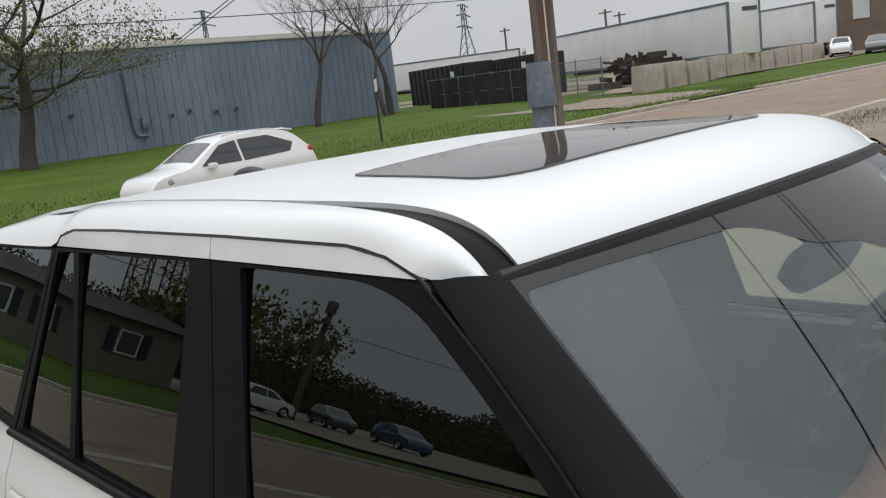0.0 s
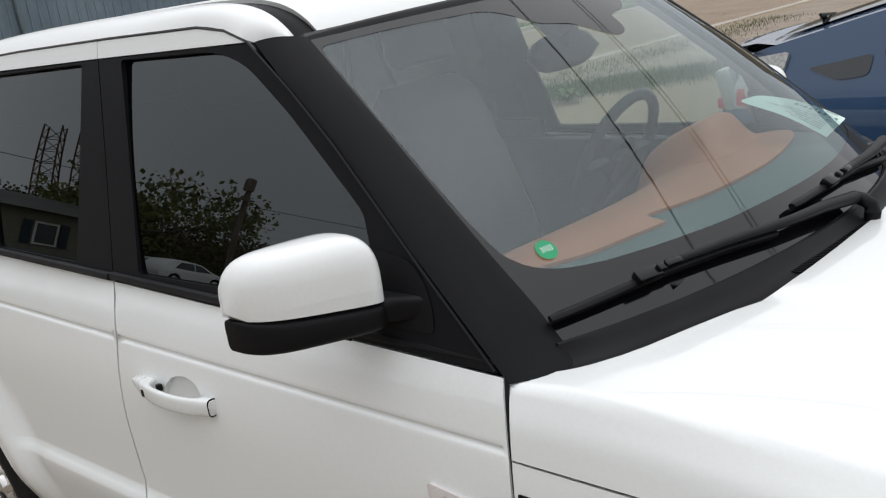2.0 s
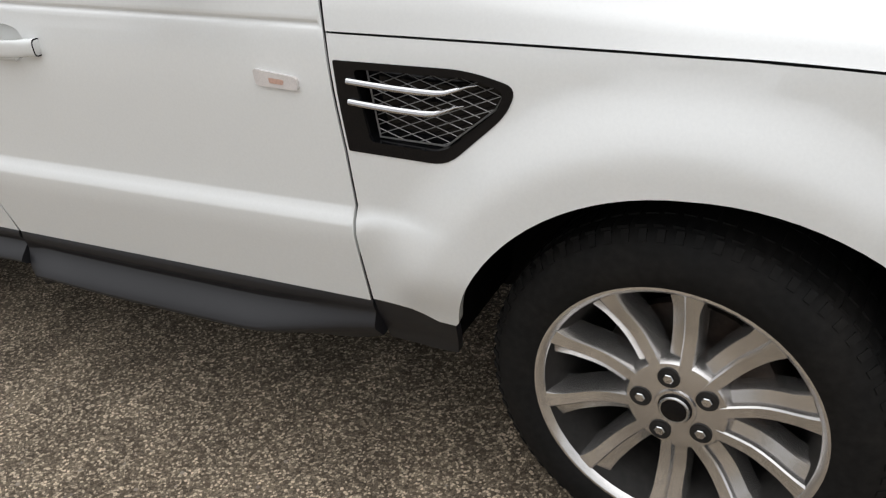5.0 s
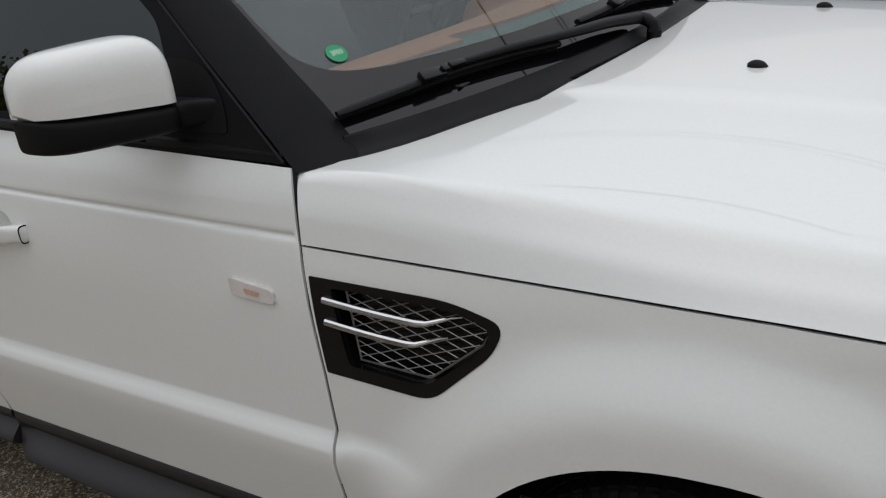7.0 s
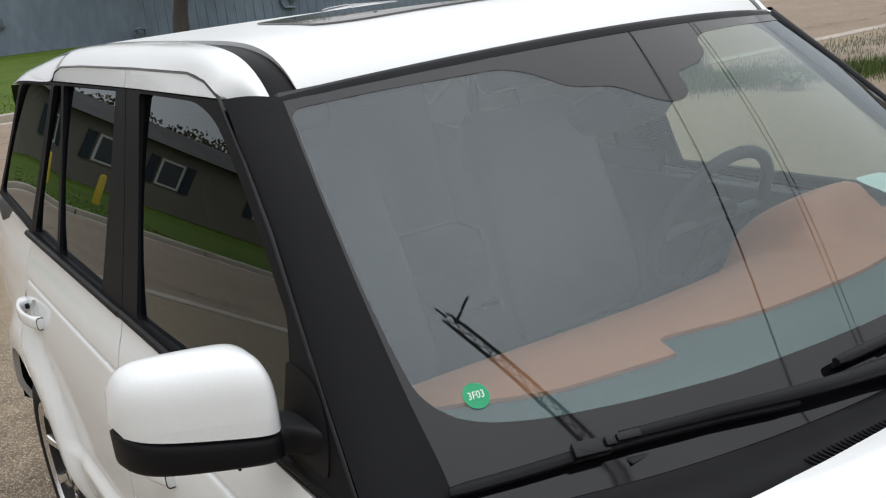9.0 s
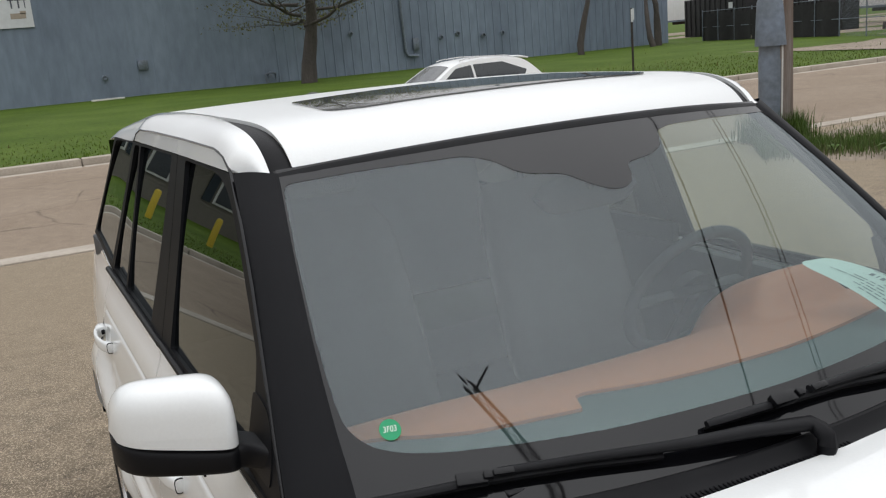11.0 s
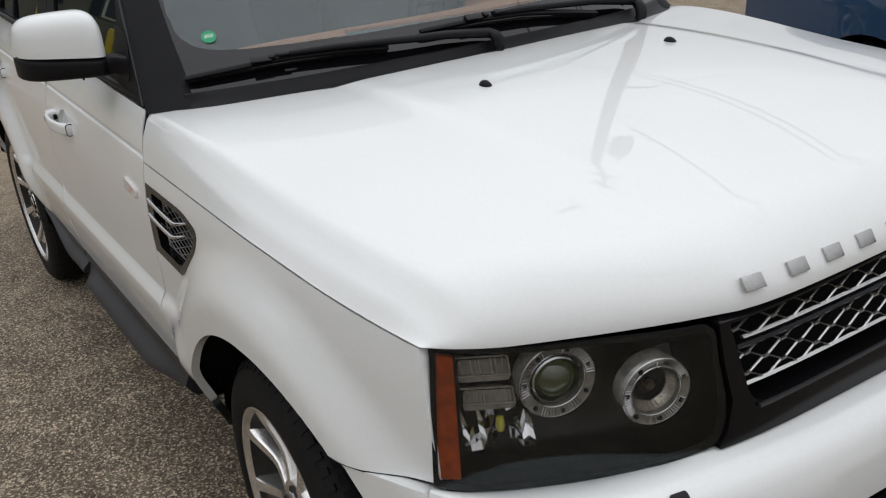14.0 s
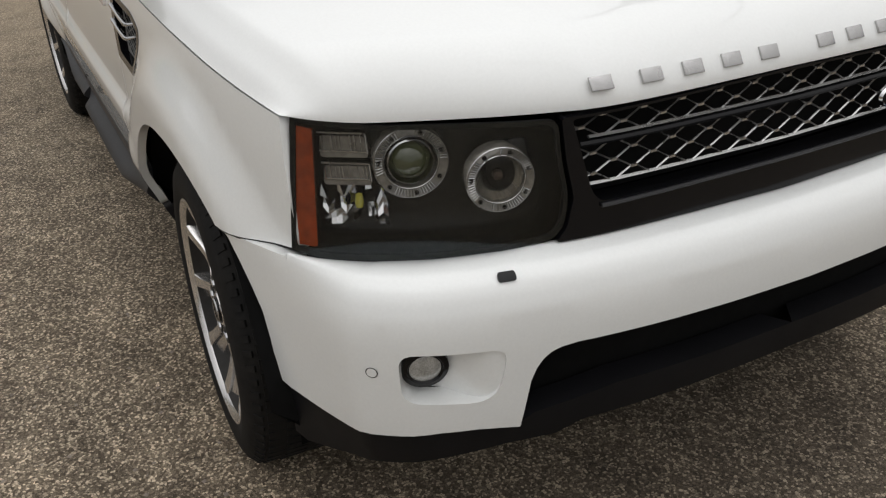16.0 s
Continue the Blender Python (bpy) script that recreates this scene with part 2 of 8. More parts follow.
def resample(poly, step, closed=True):
    out = []
    n = len(poly)
    for i in range(n if closed else n - 1):
        a, b = Vector(poly[i]), Vector(poly[(i + 1) % n])
        k = max(1, math.ceil((b - a).length / step))
        out += [a.lerp(b, j / k) for j in range(k)]
    if not closed:
        out.append(Vector(poly[-1]))
    return out


def rounded(poly, r, seg=5):
    """The polygon with its corners rounded by r (a number, or one a corner)."""
    n, out = len(poly), []
    for i in range(n):
        a, b, c = Vector(poly[i - 1]), Vector(poly[i]), Vector(poly[(i + 1) % n])
        rr = r[i] if isinstance(r, (list, tuple)) else r
        rr = min(rr, 0.48 * (a - b).length, 0.48 * (c - b).length)
        if rr <= 1e-6:
            out.append(tuple(b))
            continue
        p, q = b + (a - b).normalized() * rr, b + (c - b).normalized() * rr
        for k in range(seg + 1):
            t = k / seg
            out.append(tuple(p * (1 - t) ** 2 + b * 2 * t * (1 - t) + q * t * t))
    return out


def area(poly):
    return 0.5 * sum(a[0] * b[1] - b[0] * a[1] for a, b in zip(poly, poly[1:] + poly[:1]))


def in_poly(poly, x, y):
    c, j = False, len(poly) - 1
    for i in range(len(poly)):
        if (poly[i][1] > y) != (poly[j][1] > y) and x < (poly[j][0] - poly[i][0]) * (y - poly[i][1]) / (poly[j][1] - poly[i][1]) + poly[i][0]:
            c = not c
        j = i
    return c


def panel(name, outline, F, mat, parent=None, out=(0, -1, 0), holes=(), step=0.05, depth=0.015, label="", rows=(), lift=0.0, both=False):
    """A sheet over a flat outline (u, v), laid on the surface F(u, v), with its edge turned in by depth. out: which way it faces."""
    from mathutils.geometry import delaunay_2d_cdt
    loops = []
    for k, poly in enumerate([outline, *holes]):
        poly = [tuple(p) for p in poly]
        if (area(poly) > 0) != (k == 0):
            poly = poly[::-1]
        loops.append(resample(poly, step))
    flat = [[(p.x, p.y) for p in lp] for lp in loops]
    pts, edges, ids = [], [], []
    for lp in loops:
        s = len(pts)
        pts += lp
        ids.append(list(range(s, s + len(lp))))
        edges += [(s + i, s + (i + 1) % len(lp)) for i in range(len(lp))]
    us, vs = [p[0] for p in flat[0]], [p[1] for p in flat[0]]
    u0, u1, v0, v1 = min(us), max(us), min(vs), max(vs)
    edge = np.array([q for lp in flat for q in lp])
    inner = []
    nv = int((v1 - v0) / (step * 0.87)) + 1
    for j in range(nv + 1):
        v = v0 + (j + 0.5) * step * 0.87
        for i in range(int((u1 - u0) / step) + 2):
            inner.append((u0 + (i + 0.5 * (j % 2)) * step, v))
    extra = []
    for f in rows:
        for i in range(int((u1 - u0) / (step * 0.8)) + 2):
            u = u0 + i * step * 0.8
            extra.append((u, f(u) if callable(f) else f))
    ex = np.array(extra) if extra else None
    per_row = int((u1 - u0) / (step * 0.8)) + 2
    kept = {}
    for k, (u, v) in enumerate(inner + extra):
        if not (u0 < u < u1 and v0 < v < v1) or not in_poly(flat[0], u, v) or any(in_poly(h, u, v) for h in flat[1:]):
            continue
        if np.min(np.hypot(edge[:, 0] - u, edge[:, 1] - v)) < (step * 0.45 if k < len(inner) else step * 0.15):
            continue
        if k < len(inner) and ex is not None and np.min(np.hypot(ex[:, 0] - u, ex[:, 1] - v)) < step * 0.4:
            continue
        if k >= len(inner):
            kept[k - len(inner)] = len(pts)
        pts.append(Vector((u, v)))
    edges += [(kept[k], kept[k + 1]) for k in kept if k + 1 in kept and (k + 1) % per_row]
    vv, _, tris, _, _, _ = delaunay_2d_cdt([Vector((p[0], p[1])) for p in pts], edges, [], 0, 1e-7)
    keep = []
    for t in tris:
        x, y = sum(vv[i].x for i in t) / 3, sum(vv[i].y for i in t) / 3
        if in_poly(flat[0], x, y) and not any(in_poly(h, x, y) for h in flat[1:]):
            keep.append(tuple(t))
    e = 2e-4
    O = Vector(out)

    def at(p):
        a = Vector(F(p[0], p[1]))
        n = (Vector(F(p[0] + e, p[1])) - Vector(F(p[0] - e, p[1]))).cross(Vector(F(p[0], p[1] + e)) - Vector(F(p[0], p[1] - e)))
        n.normalize()
        return a, n
    verts, norms = [], []
    for p in vv:
        a, n = at(p)
        verts.append(a)
        norms.append(n)
    s = sum((n.dot(O) for n in norms))
    flip = s < 0
    if flip:
        norms = [-n for n in norms]
        keep = [t[::-1] for t in keep]
    verts = [a + n * lift for a, n in zip(verts, norms)]
    faces = list(keep)
    if depth:
        for lp in loops:
            m = len(lp)
            base = len(verts)
            ps = [at(q) for q in lp]
            ns = [(-n if flip else n) for _, n in ps]
            ps = [a + n * lift for (a, _), n in zip(ps, ns)]
            for i in range(m):
                t = (ps[(i + 1) % m] - ps[i - 1]).normalized()
                o = t.cross(ns[i]) * (-1 if flip else 1)
                for q in (ps[i], ps[i] - ns[i] * depth):
                    verts.append(q)
                    norms.append(o)
            for i in range(m):
                a, b = base + 2 * i, base + 2 * ((i + 1) % m)
                faces.append((a, b, b + 1, a + 1) if flip else (a, a + 1, b + 1, b))
    return mesh_part(name, verts, faces, mat, parent, label, norms)


class Geo:
    """Shapes gathered into one mesh."""

    def __init__(self):
        self.v, self.f = [], []

    def add(self, verts, faces):
        s = len(self.v)
        self.v += [Vector(v) for v in verts]
        self.f += [tuple(i + s for i in f) for f in faces]
        return self

    def box(self, c, size, m=None, taper=1.0):
        x, y, z = (k / 2 for k in size)
        vs = [Vector((sx * x * (taper if sz > 0 else 1), sy * y * (taper if sz > 0 else 1), sz * z)) for sz in (-1, 1) for sy in (-1, 1) for sx in (-1, 1)]
        if m is not None:
            vs = [m @ v for v in vs]
        c = Vector(c)
        return self.add([v + c for v in vs], [(0, 2, 3, 1), (4, 5, 7, 6), (0, 1, 5, 4), (2, 6, 7, 3), (0, 4, 6, 2), (1, 3, 7, 5)])

    def sweep(self, pts, rad, seg=8, flat=1.0, caps=True, up=(0, 0, 1)):
        """A tube along points; rad: a number or a list; flat: its height over its width."""
        pts = [Vector(p) for p in pts]
        n = len(pts)
        vs, fs = [], []
        for i, p in enumerate(pts):
            t = (pts[min(i + 1, n - 1)] - pts[max(i - 1, 0)]).normalized()
            a = t.cross(Vector(up))
            if a.length < 1e-3:
                a = t.cross(Vector((1, 0, 0)))
            a.normalize()
            b = a.cross(t)
            r = rad[i] if isinstance(rad, (list, tuple)) else rad
            vs += [p + a * (r * math.cos(2 * math.pi * k / seg)) + b * (r * flat * math.sin(2 * math.pi * k / seg)) for k in range(seg)]
        for i in range(n - 1):
            for k in range(seg):
                a, b = i * seg + k, i * seg + (k + 1) % seg
                fs.append((a, b, b + seg, a + seg))
        if caps:
            fs += [tuple(range(seg))[::-1], tuple(range((n - 1) * seg, n * seg))]
        return self.add(vs, fs)

    def lathe(self, profile, m, seg=32, cap=False):
        """Rings (radius, along) turned about m's z axis."""
        vs, fs = [], []
        for r, h in profile:
            vs += [m @ Vector((r * math.cos(2 * math.pi * k / seg), r * math.sin(2 * math.pi * k / seg), h)) for k in range(seg)]
        for i in range(len(profile) - 1):
            for k in range(seg):
                a, b = i * seg + k, i * seg + (k + 1) % seg
                fs.append((a, b, b + seg, a + seg))
        if cap:
            fs += [tuple(range(seg))[::-1], tuple(range((len(profile) - 1) * seg, len(profile) * seg))]
        return self.add(vs, fs)

    def grid(self, rows, closed=False):
        n = len(rows[0])
        vs = [v for r in rows for v in r]
        fs = []
        for i in range(len(rows) - 1):
            for k in range(n if closed else n - 1):
                a, b = i * n + k, i * n + (k + 1) % n
                fs.append((a, b, b + n, a + n))
        return self.add(vs, fs)

    def part(self, name, mat, parent=None, label="", bevel=0.0, angle=35, seg=2, mend=True, back=0.0):
        me = bpy.data.meshes.new(name)
        bm = bmesh.new()
        bv = [bm.verts.new(v) for v in self.v]
        for f in self.f:
            try:
                bm.faces.new([bv[i] for i in f])
            except ValueError:
                pass
        if mend:
            bmesh.ops.recalc_face_normals(bm, faces=bm.faces)
        if bevel:
            ed = [x for x in bm.edges if len(x.link_faces) == 2 and x.calc_face_angle(0) > 0.5]
            bmesh.ops.bevel(bm, geom=ed, offset=bevel, segments=seg, affect="EDGES", profile=0.5, clamp_overlap=True)
        if back:
            bmesh.ops.solidify(bm, geom=bm.faces[:], thickness=back)
        bm.to_mesh(me)
        bm.free()
        me.materials.append(mat)
        me.polygons.foreach_set("use_smooth", [True] * len(me.polygons))
        me.set_sharp_from_angle(angle=radians(angle))
        me.update()
        ob = new(name, me)
        if parent is not None:
            ob.parent = parent
        if label:
            ob["label"] = label
        return ob


# ---- the white off-roader: x ahead from the front axle, y to its left, z up ----
suv = thing("suv", "white off-road car with black pillars, parked on chip-seal asphalt", "car")

wz = pch((0.28, 0.88), (0.40, 0.908), (0.49, 0.922), (0.58, 0.938), (0.667, 0.9500), (0.6735, 0.9478), (0.7005, 0.9314), (0.707, 0.9292), (0.80, 0.929), (0.90, 0.927), (0.985, 0.919), (1.035, 0.909), (1.07, 0.902), (1.11, 0.892), (1.15, 0.874), (1.20, 0.856))
wz_plain = pch((0.28, 0.89), (0.40, 0.915), (0.58, 0.93), (0.80, 0.929), (0.90, 0.927), (0.985, 0.919), (1.035, 0.909), (1.07, 0.902), (1.11, 0.892), (1.15, 0.874), (1.20, 0.856))
REAR_AXLE = -2.745


def groove_z(x):
    return 1.043 - 0.0170 * (x + 0.633)


def side_w(x, z, groove=True):
    """Half the body's width."""
    k = smooth(-0.60, -0.36, x) + smooth(-2.15, -2.35, x)
    w = wz(z) * (1 - k) + wz_plain(z) * k
    if x > -0.2:
        w -= ((x + 0.2) / 0.7) ** 3 * 0.072
    if x < -2.5:
        w -= ((-2.5 - x) / 1.35) ** 2 * 0.11
    for ax in (0.0, REAR_AXLE):
        r = math.hypot(x - ax, z - 0.37)
        w += 0.040 * smooth(0.625, 0.495, r) * smooth(0.44, 0.62, z)
    if groove and x < -0.60:
        w -= 0.0065 * math.exp(-((z - groove_z(x)) / 0.0048) ** 2)
    return w


def side(sg, groove=True):
    return lambda x, z: (x, sg * side_w(x, z, groove), z)


def pane_y(z, x=-1.5):
    return 0.868 - 0.27 * (z - 1.16) - 0.014 * smooth(-2.4, -3.3, x) - 0.10 * (z - 1.16) * (z - 1.66) * -0.25


def upper(sg):
    return lambda x, z: (x, sg * pane_y(z, x), z)


def door_glass(sg):
    """Side panes bulge a little, upright at the belt and leaning in at the roof."""
    return lambda x, z: (x, sg * (pane_y(z, x) + 0.14 * (z - 1.15) * (1.65 - z)), z)


def arch(ax, r, a0, a1, n=22, cz=0.37):
    return [(ax + r * math.cos(radians(a0 + (a1 - a0) * i / n)), cz + r * math.sin(radians(a0 + (a1 - a0) * i / n))) for i in range(n + 1)]


# shut lines
LINE_A = [(-0.651, 1.146), (-0.640, 1.10), (-0.632, 1.035), (-0.622, 0.93), (-0.612, 0.817), (-0.608, 0.707), (-0.610, 0.60), (-0.613, 0.487)]
LINE_B = [(-1.742, 1.178), (-1.722, 1.12), (-1.712, 1.05), (-1.709, 0.87), (-1.692, 0.72), (-1.668, 0.60), (-1.645, 0.487)]
LINE_C = [(-2.690, 1.20), (-2.700, 1.06), (-2.690, 0.93), (-2.640, 0.83)]
GAP = 0.0032
zl = pch((-0.64, 1.034), (-0.4, 1.031), (0.08, 1.022), (0.3, 1.006), (0.42, 0.993), (0.49, 0.984))


def bonnet_edge(x):
    return side_w(x, zl(x)) + 0.001


bon_rear = pch((0.0, -0.362), (0.28, -0.378), (0.49, -0.408), (0.525, -0.428), (0.62, -0.472), (0.72, -0.515), (0.785, -0.556), (0.825, -0.600), (0.850, -0.655), (0.888, -0.6385), (0.91, -0.6285))
bon_front = pch((0.0, 0.738), (0.3, 0.728), (0.44, 0.712), (0.5, 0.688), (0.62, 0.625), (0.741, 0.551), (0.80, 0.517), (0.845, 0.487))
bon_lip = pch((0.0, 0.985), (0.44, 0.977), (0.6, 0.970), (0.741, 0.9660), (0.80, 0.9725), (0.845, 0.983))
BON_FIT = np.polyfit((-0.68, -0.42, -0.09, 0.3, 0.6, 0.74), (1.151, 1.166, 1.178, 1.141, 1.093, 1.060), 3)


def bon_top(x):
    return float(np.polyval(BON_FIT, x))



def bonnet_at(p, q):
    """p: 0 at the screen to 1 at the nose; q: -1 to 1 across."""
    a = abs(q)
    xr, xf = bon_rear(a * 0.91), bon_front(a * 0.845)
    x = xr + (xf - xr) * p
    half = bonnet_edge(x) if x < 0.487 else bonnet_edge(0.487) - (x - 0.487) * 0.35
    y = a * half
    kr = smooth(0.10, -0.64, x)
    top = bon_top(x) - (0.075 - 0.060 * kr) * (y / 0.87) ** 2.4 + 0.006 * smooth(0.49, 0.43, y)
    fx, fy = min(max(xf - x, 0.0) / 0.13, 1.0), min(max(half - y, 0.0) / (0.095 - 0.045 * kr), 1.0)
    edge = zl(min(x, 0.49)) + bon_lip(a * 0.845) - bon_lip(0.845)
    # the nose rolls over softly, the flank rises straight to a crease
    roll = math.sqrt(max(0.0, 1 - (1 - fx) ** 2)) ** 1.05
    flank = -math.log(math.exp(-18 * 2.4 * fy) + math.exp(-18 * (0.30 + 0.95 * fy)) + math.exp(-18)) / 18
    z = edge + max(top - edge, 0.0) * roll * min(max(flank, 0.0), 1.0)
    return Vector((x, math.copysign(y, q), z))


def surface(name, P, Q, at, mat, parent, label="", hem=0.018, up=(0, 0, 1), e=2e-4):
    """A smooth sheet at(p, q) over the two lists, with its rim turned down."""
    def normal(p, q):
        pa, pb = max(p - e, P[0]), min(p + e, P[-1])
        qa, qb = max(q - e, Q[0]), min(q + e, Q[-1])
        n = (at(pb, q) - at(pa, q)).cross(at(p, qb) - at(p, qa))
        return n.normalized()
    vs, ns, fs = [], [], []
    for p in P:
        for q in Q:
            vs.append(at(p, q))
            ns.append(normal(p, q))
    s = 1 if sum(n.dot(Vector(up)) for n in ns) > 0 else -1
    ns = [n * s for n in ns]
    w = len(Q)
    for i in range(len(P) - 1):
        for j in range(w - 1):
            f = (i * w + j, (i + 1) * w + j, (i + 1) * w + j + 1, i * w + j + 1)
            fs.append(f if s > 0 else f[::-1])
    if hem:
        rim = [(0, j) for j in range(w)] + [(i, w - 1) for i in range(1, len(P))] + [(len(P) - 1, j) for j in range(w - 2, -1, -1)] + [(i, 0) for i in range(len(P) - 2, 0, -1)]
        mid = sum(vs, Vector()) / len(vs)
        b = len(vs)
        for i, j in rim:
            v, n = vs[i * w + j], ns[i * w + j]
            o = (v - mid)
            o = (o - n * o.dot(n)).normalized()
            for t in (0, hem):
                vs.append(v - n * t - o * 0.0005)
                ns.append(o)
        m = len(rim)
        for k in range(m):
            a, c = b + 2 * k, b + 2 * ((k + 1) % m)
            f = (a, c, c + 1, a + 1)
            nn = (vs[c] - vs[a]).cross(vs[a + 1] - vs[a])
            fs.append(f if nn.dot(ns[a]) > 0 else f[::-1])
    return mesh_part(name, vs, fs, mat, parent, label, ns)


P_B = [0.0, 0.01, 0.03] + [i / 30 for i in range(2, 26)] + [0.845, 0.86, 0.875, 0.89, 0.905, 0.92, 0.935, 0.95, 0.962, 0.972, 0.981, 0.988, 0.994, 0.998, 1.0]
half_q = [i / 22 for i in range(0, 20)] + [0.88, 0.895, 0.91, 0.925, 0.94, 0.955, 0.967, 0.977, 0.985, 0.992, 0.997, 1.0]
Q_B = [-q for q in half_q[:0:-1]] + half_q
bonnet = surface("bonnet", P_B, Q_B, bonnet_at, WHITE, suv, "white clamshell bonnet with soft creases", hem=0)

# washer jets
for sg in (-1, 1):
    g = Geo()
    c = Vector((-0.094, sg * 0.287, 0))
    for i in range(200):
        pp = i / 199
        v = bonnet_at(pp, sg * 0.287 / 0.91)
        if v.x > c.x:
            c.z = v.z
            break
    rows = []
    for k in range(9):
        t = k / 8
        hgt = 0.012 * math.sin(math.pi * (0.12 + 0.88 * t)) ** 0.6 if t < 1 else 0.0
        wd = 0.012 * math.sin(math.pi * (0.10 + 0.82 * t)) ** 0.5
        rows.append([Vector((c.x - 0.017 + 0.034 * t, c.y + wd * math.cos(a), c.z - 0.003 + (hgt + 0.003) * max(math.sin(a), 0))) for a in [math.pi * j / 10 for j in range(11)]])
    g.grid(rows)
    g.part("washer_jet", BLACK_TRIM, bonnet, "black plastic washer jet", angle=60)

# raised letters on the nose, as plain blocks
LETTER_Y = [-0.394, -0.301, -0.219, -0.138, -0.056, 0.080, 0.157, 0.238, 0.320, 0.400]


def nose_at(y, z, lift=0.0):
    """The bonnet's front face at that side and height."""
    lo, hi = 0.80, 1.0
    q = y / 0.86
    for _ in range(30):
        mid = (lo + hi) / 2
        if bonnet_at(mid, q).z > z:
            lo = mid
        else:
            hi = mid
    v = bonnet_at(lo, q)
    return Vector((v.x + lift, y, v.z))


for k, y in enumerate(LETTER_Y):
    g = Geo()
    a, b = nose_at(y, 1.000), nose_at(y, 1.030)
    up_ = (b - a).normalized()
    rt = (nose_at(y + 0.02, 1.015) - nose_at(y - 0.02, 1.015)).normalized()
    fw = rt.cross(up_).normalized()
    m = Matrix((rt, up_, fw)).transposed()
    c = (a + b) / 2 + fw * 0.002
    g.box(c, (0.040, 0.024, 0.006), m)
    g.part("letter_block", SATIN, bonnet, "raised silver block", bevel=0.0015, mend=True)

# ---- sides ----
def screen_at(u, v, d=0.0):
    ye, xe, ze = 0.795 - 0.145 * v, -0.590 - 0.595 * v, 1.136 + 0.517 * v
    xc, zc = -0.384 - 0.662 * v, 1.174 + 0.506 * v
    n = Vector((0.57, 0.30 * u, 0.80)).normalized()
    w = 0.016 * math.sin(math.pi * min(max(v, 0), 1))
    return Vector((xc + (xe - xc) * u * u, u * ye, zc + (ze - zc) * u * u)) + n * (d + w)


# where the pillar meets the screen
pillar_u = pch((-0.05, 0.980), (0.0, 0.983), (0.126, 0.987), (0.28, 1.0), (0.54, 1.014), (0.8, 1.021), (1.02, 1.024))


VENT = rounded([(-0.617, 0.986), (-0.355, 0.983), (-0.268, 0.960), (-0.290, 0.912), (-0.405, 0.812), (-0.604, 0.820)], [0.004, 0.06, 0.034, 0.05, 0.035, 0.004])
WING = ([(-0.628, 1.030)] + [(x, zl(x) - 0.0045) for x in (-0.5, -0.3, -0.1, 0.08, 0.2, 0.3, 0.4, 0.484)] + [(0.492, 0.93), (0.502, 0.85), (0.514, 0.755)]
        + [(0.485, 0.7495), (0.45, 0.747), (0.38, 0.738), (0.33, 0.733), (0.302, 0.732)] + [(0.018 + (0.448 + 0.022 * max(math.cos(radians(a)), 0)) * math.cos(radians(a)), 0.37 + (0.448 + 0.022 * max(math.cos(radians(a)), 0)) * math.sin(radians(a))) for a in range(54, 167, 4)] + [(-0.425, 0.468), (-0.462, 0.470), (-0.492, 0.485), (-0.518, 0.4925), (-0.6085, 0.4925)]
        + [(x + GAP, z) for x, z in LINE_A[::-1][1:-2]])


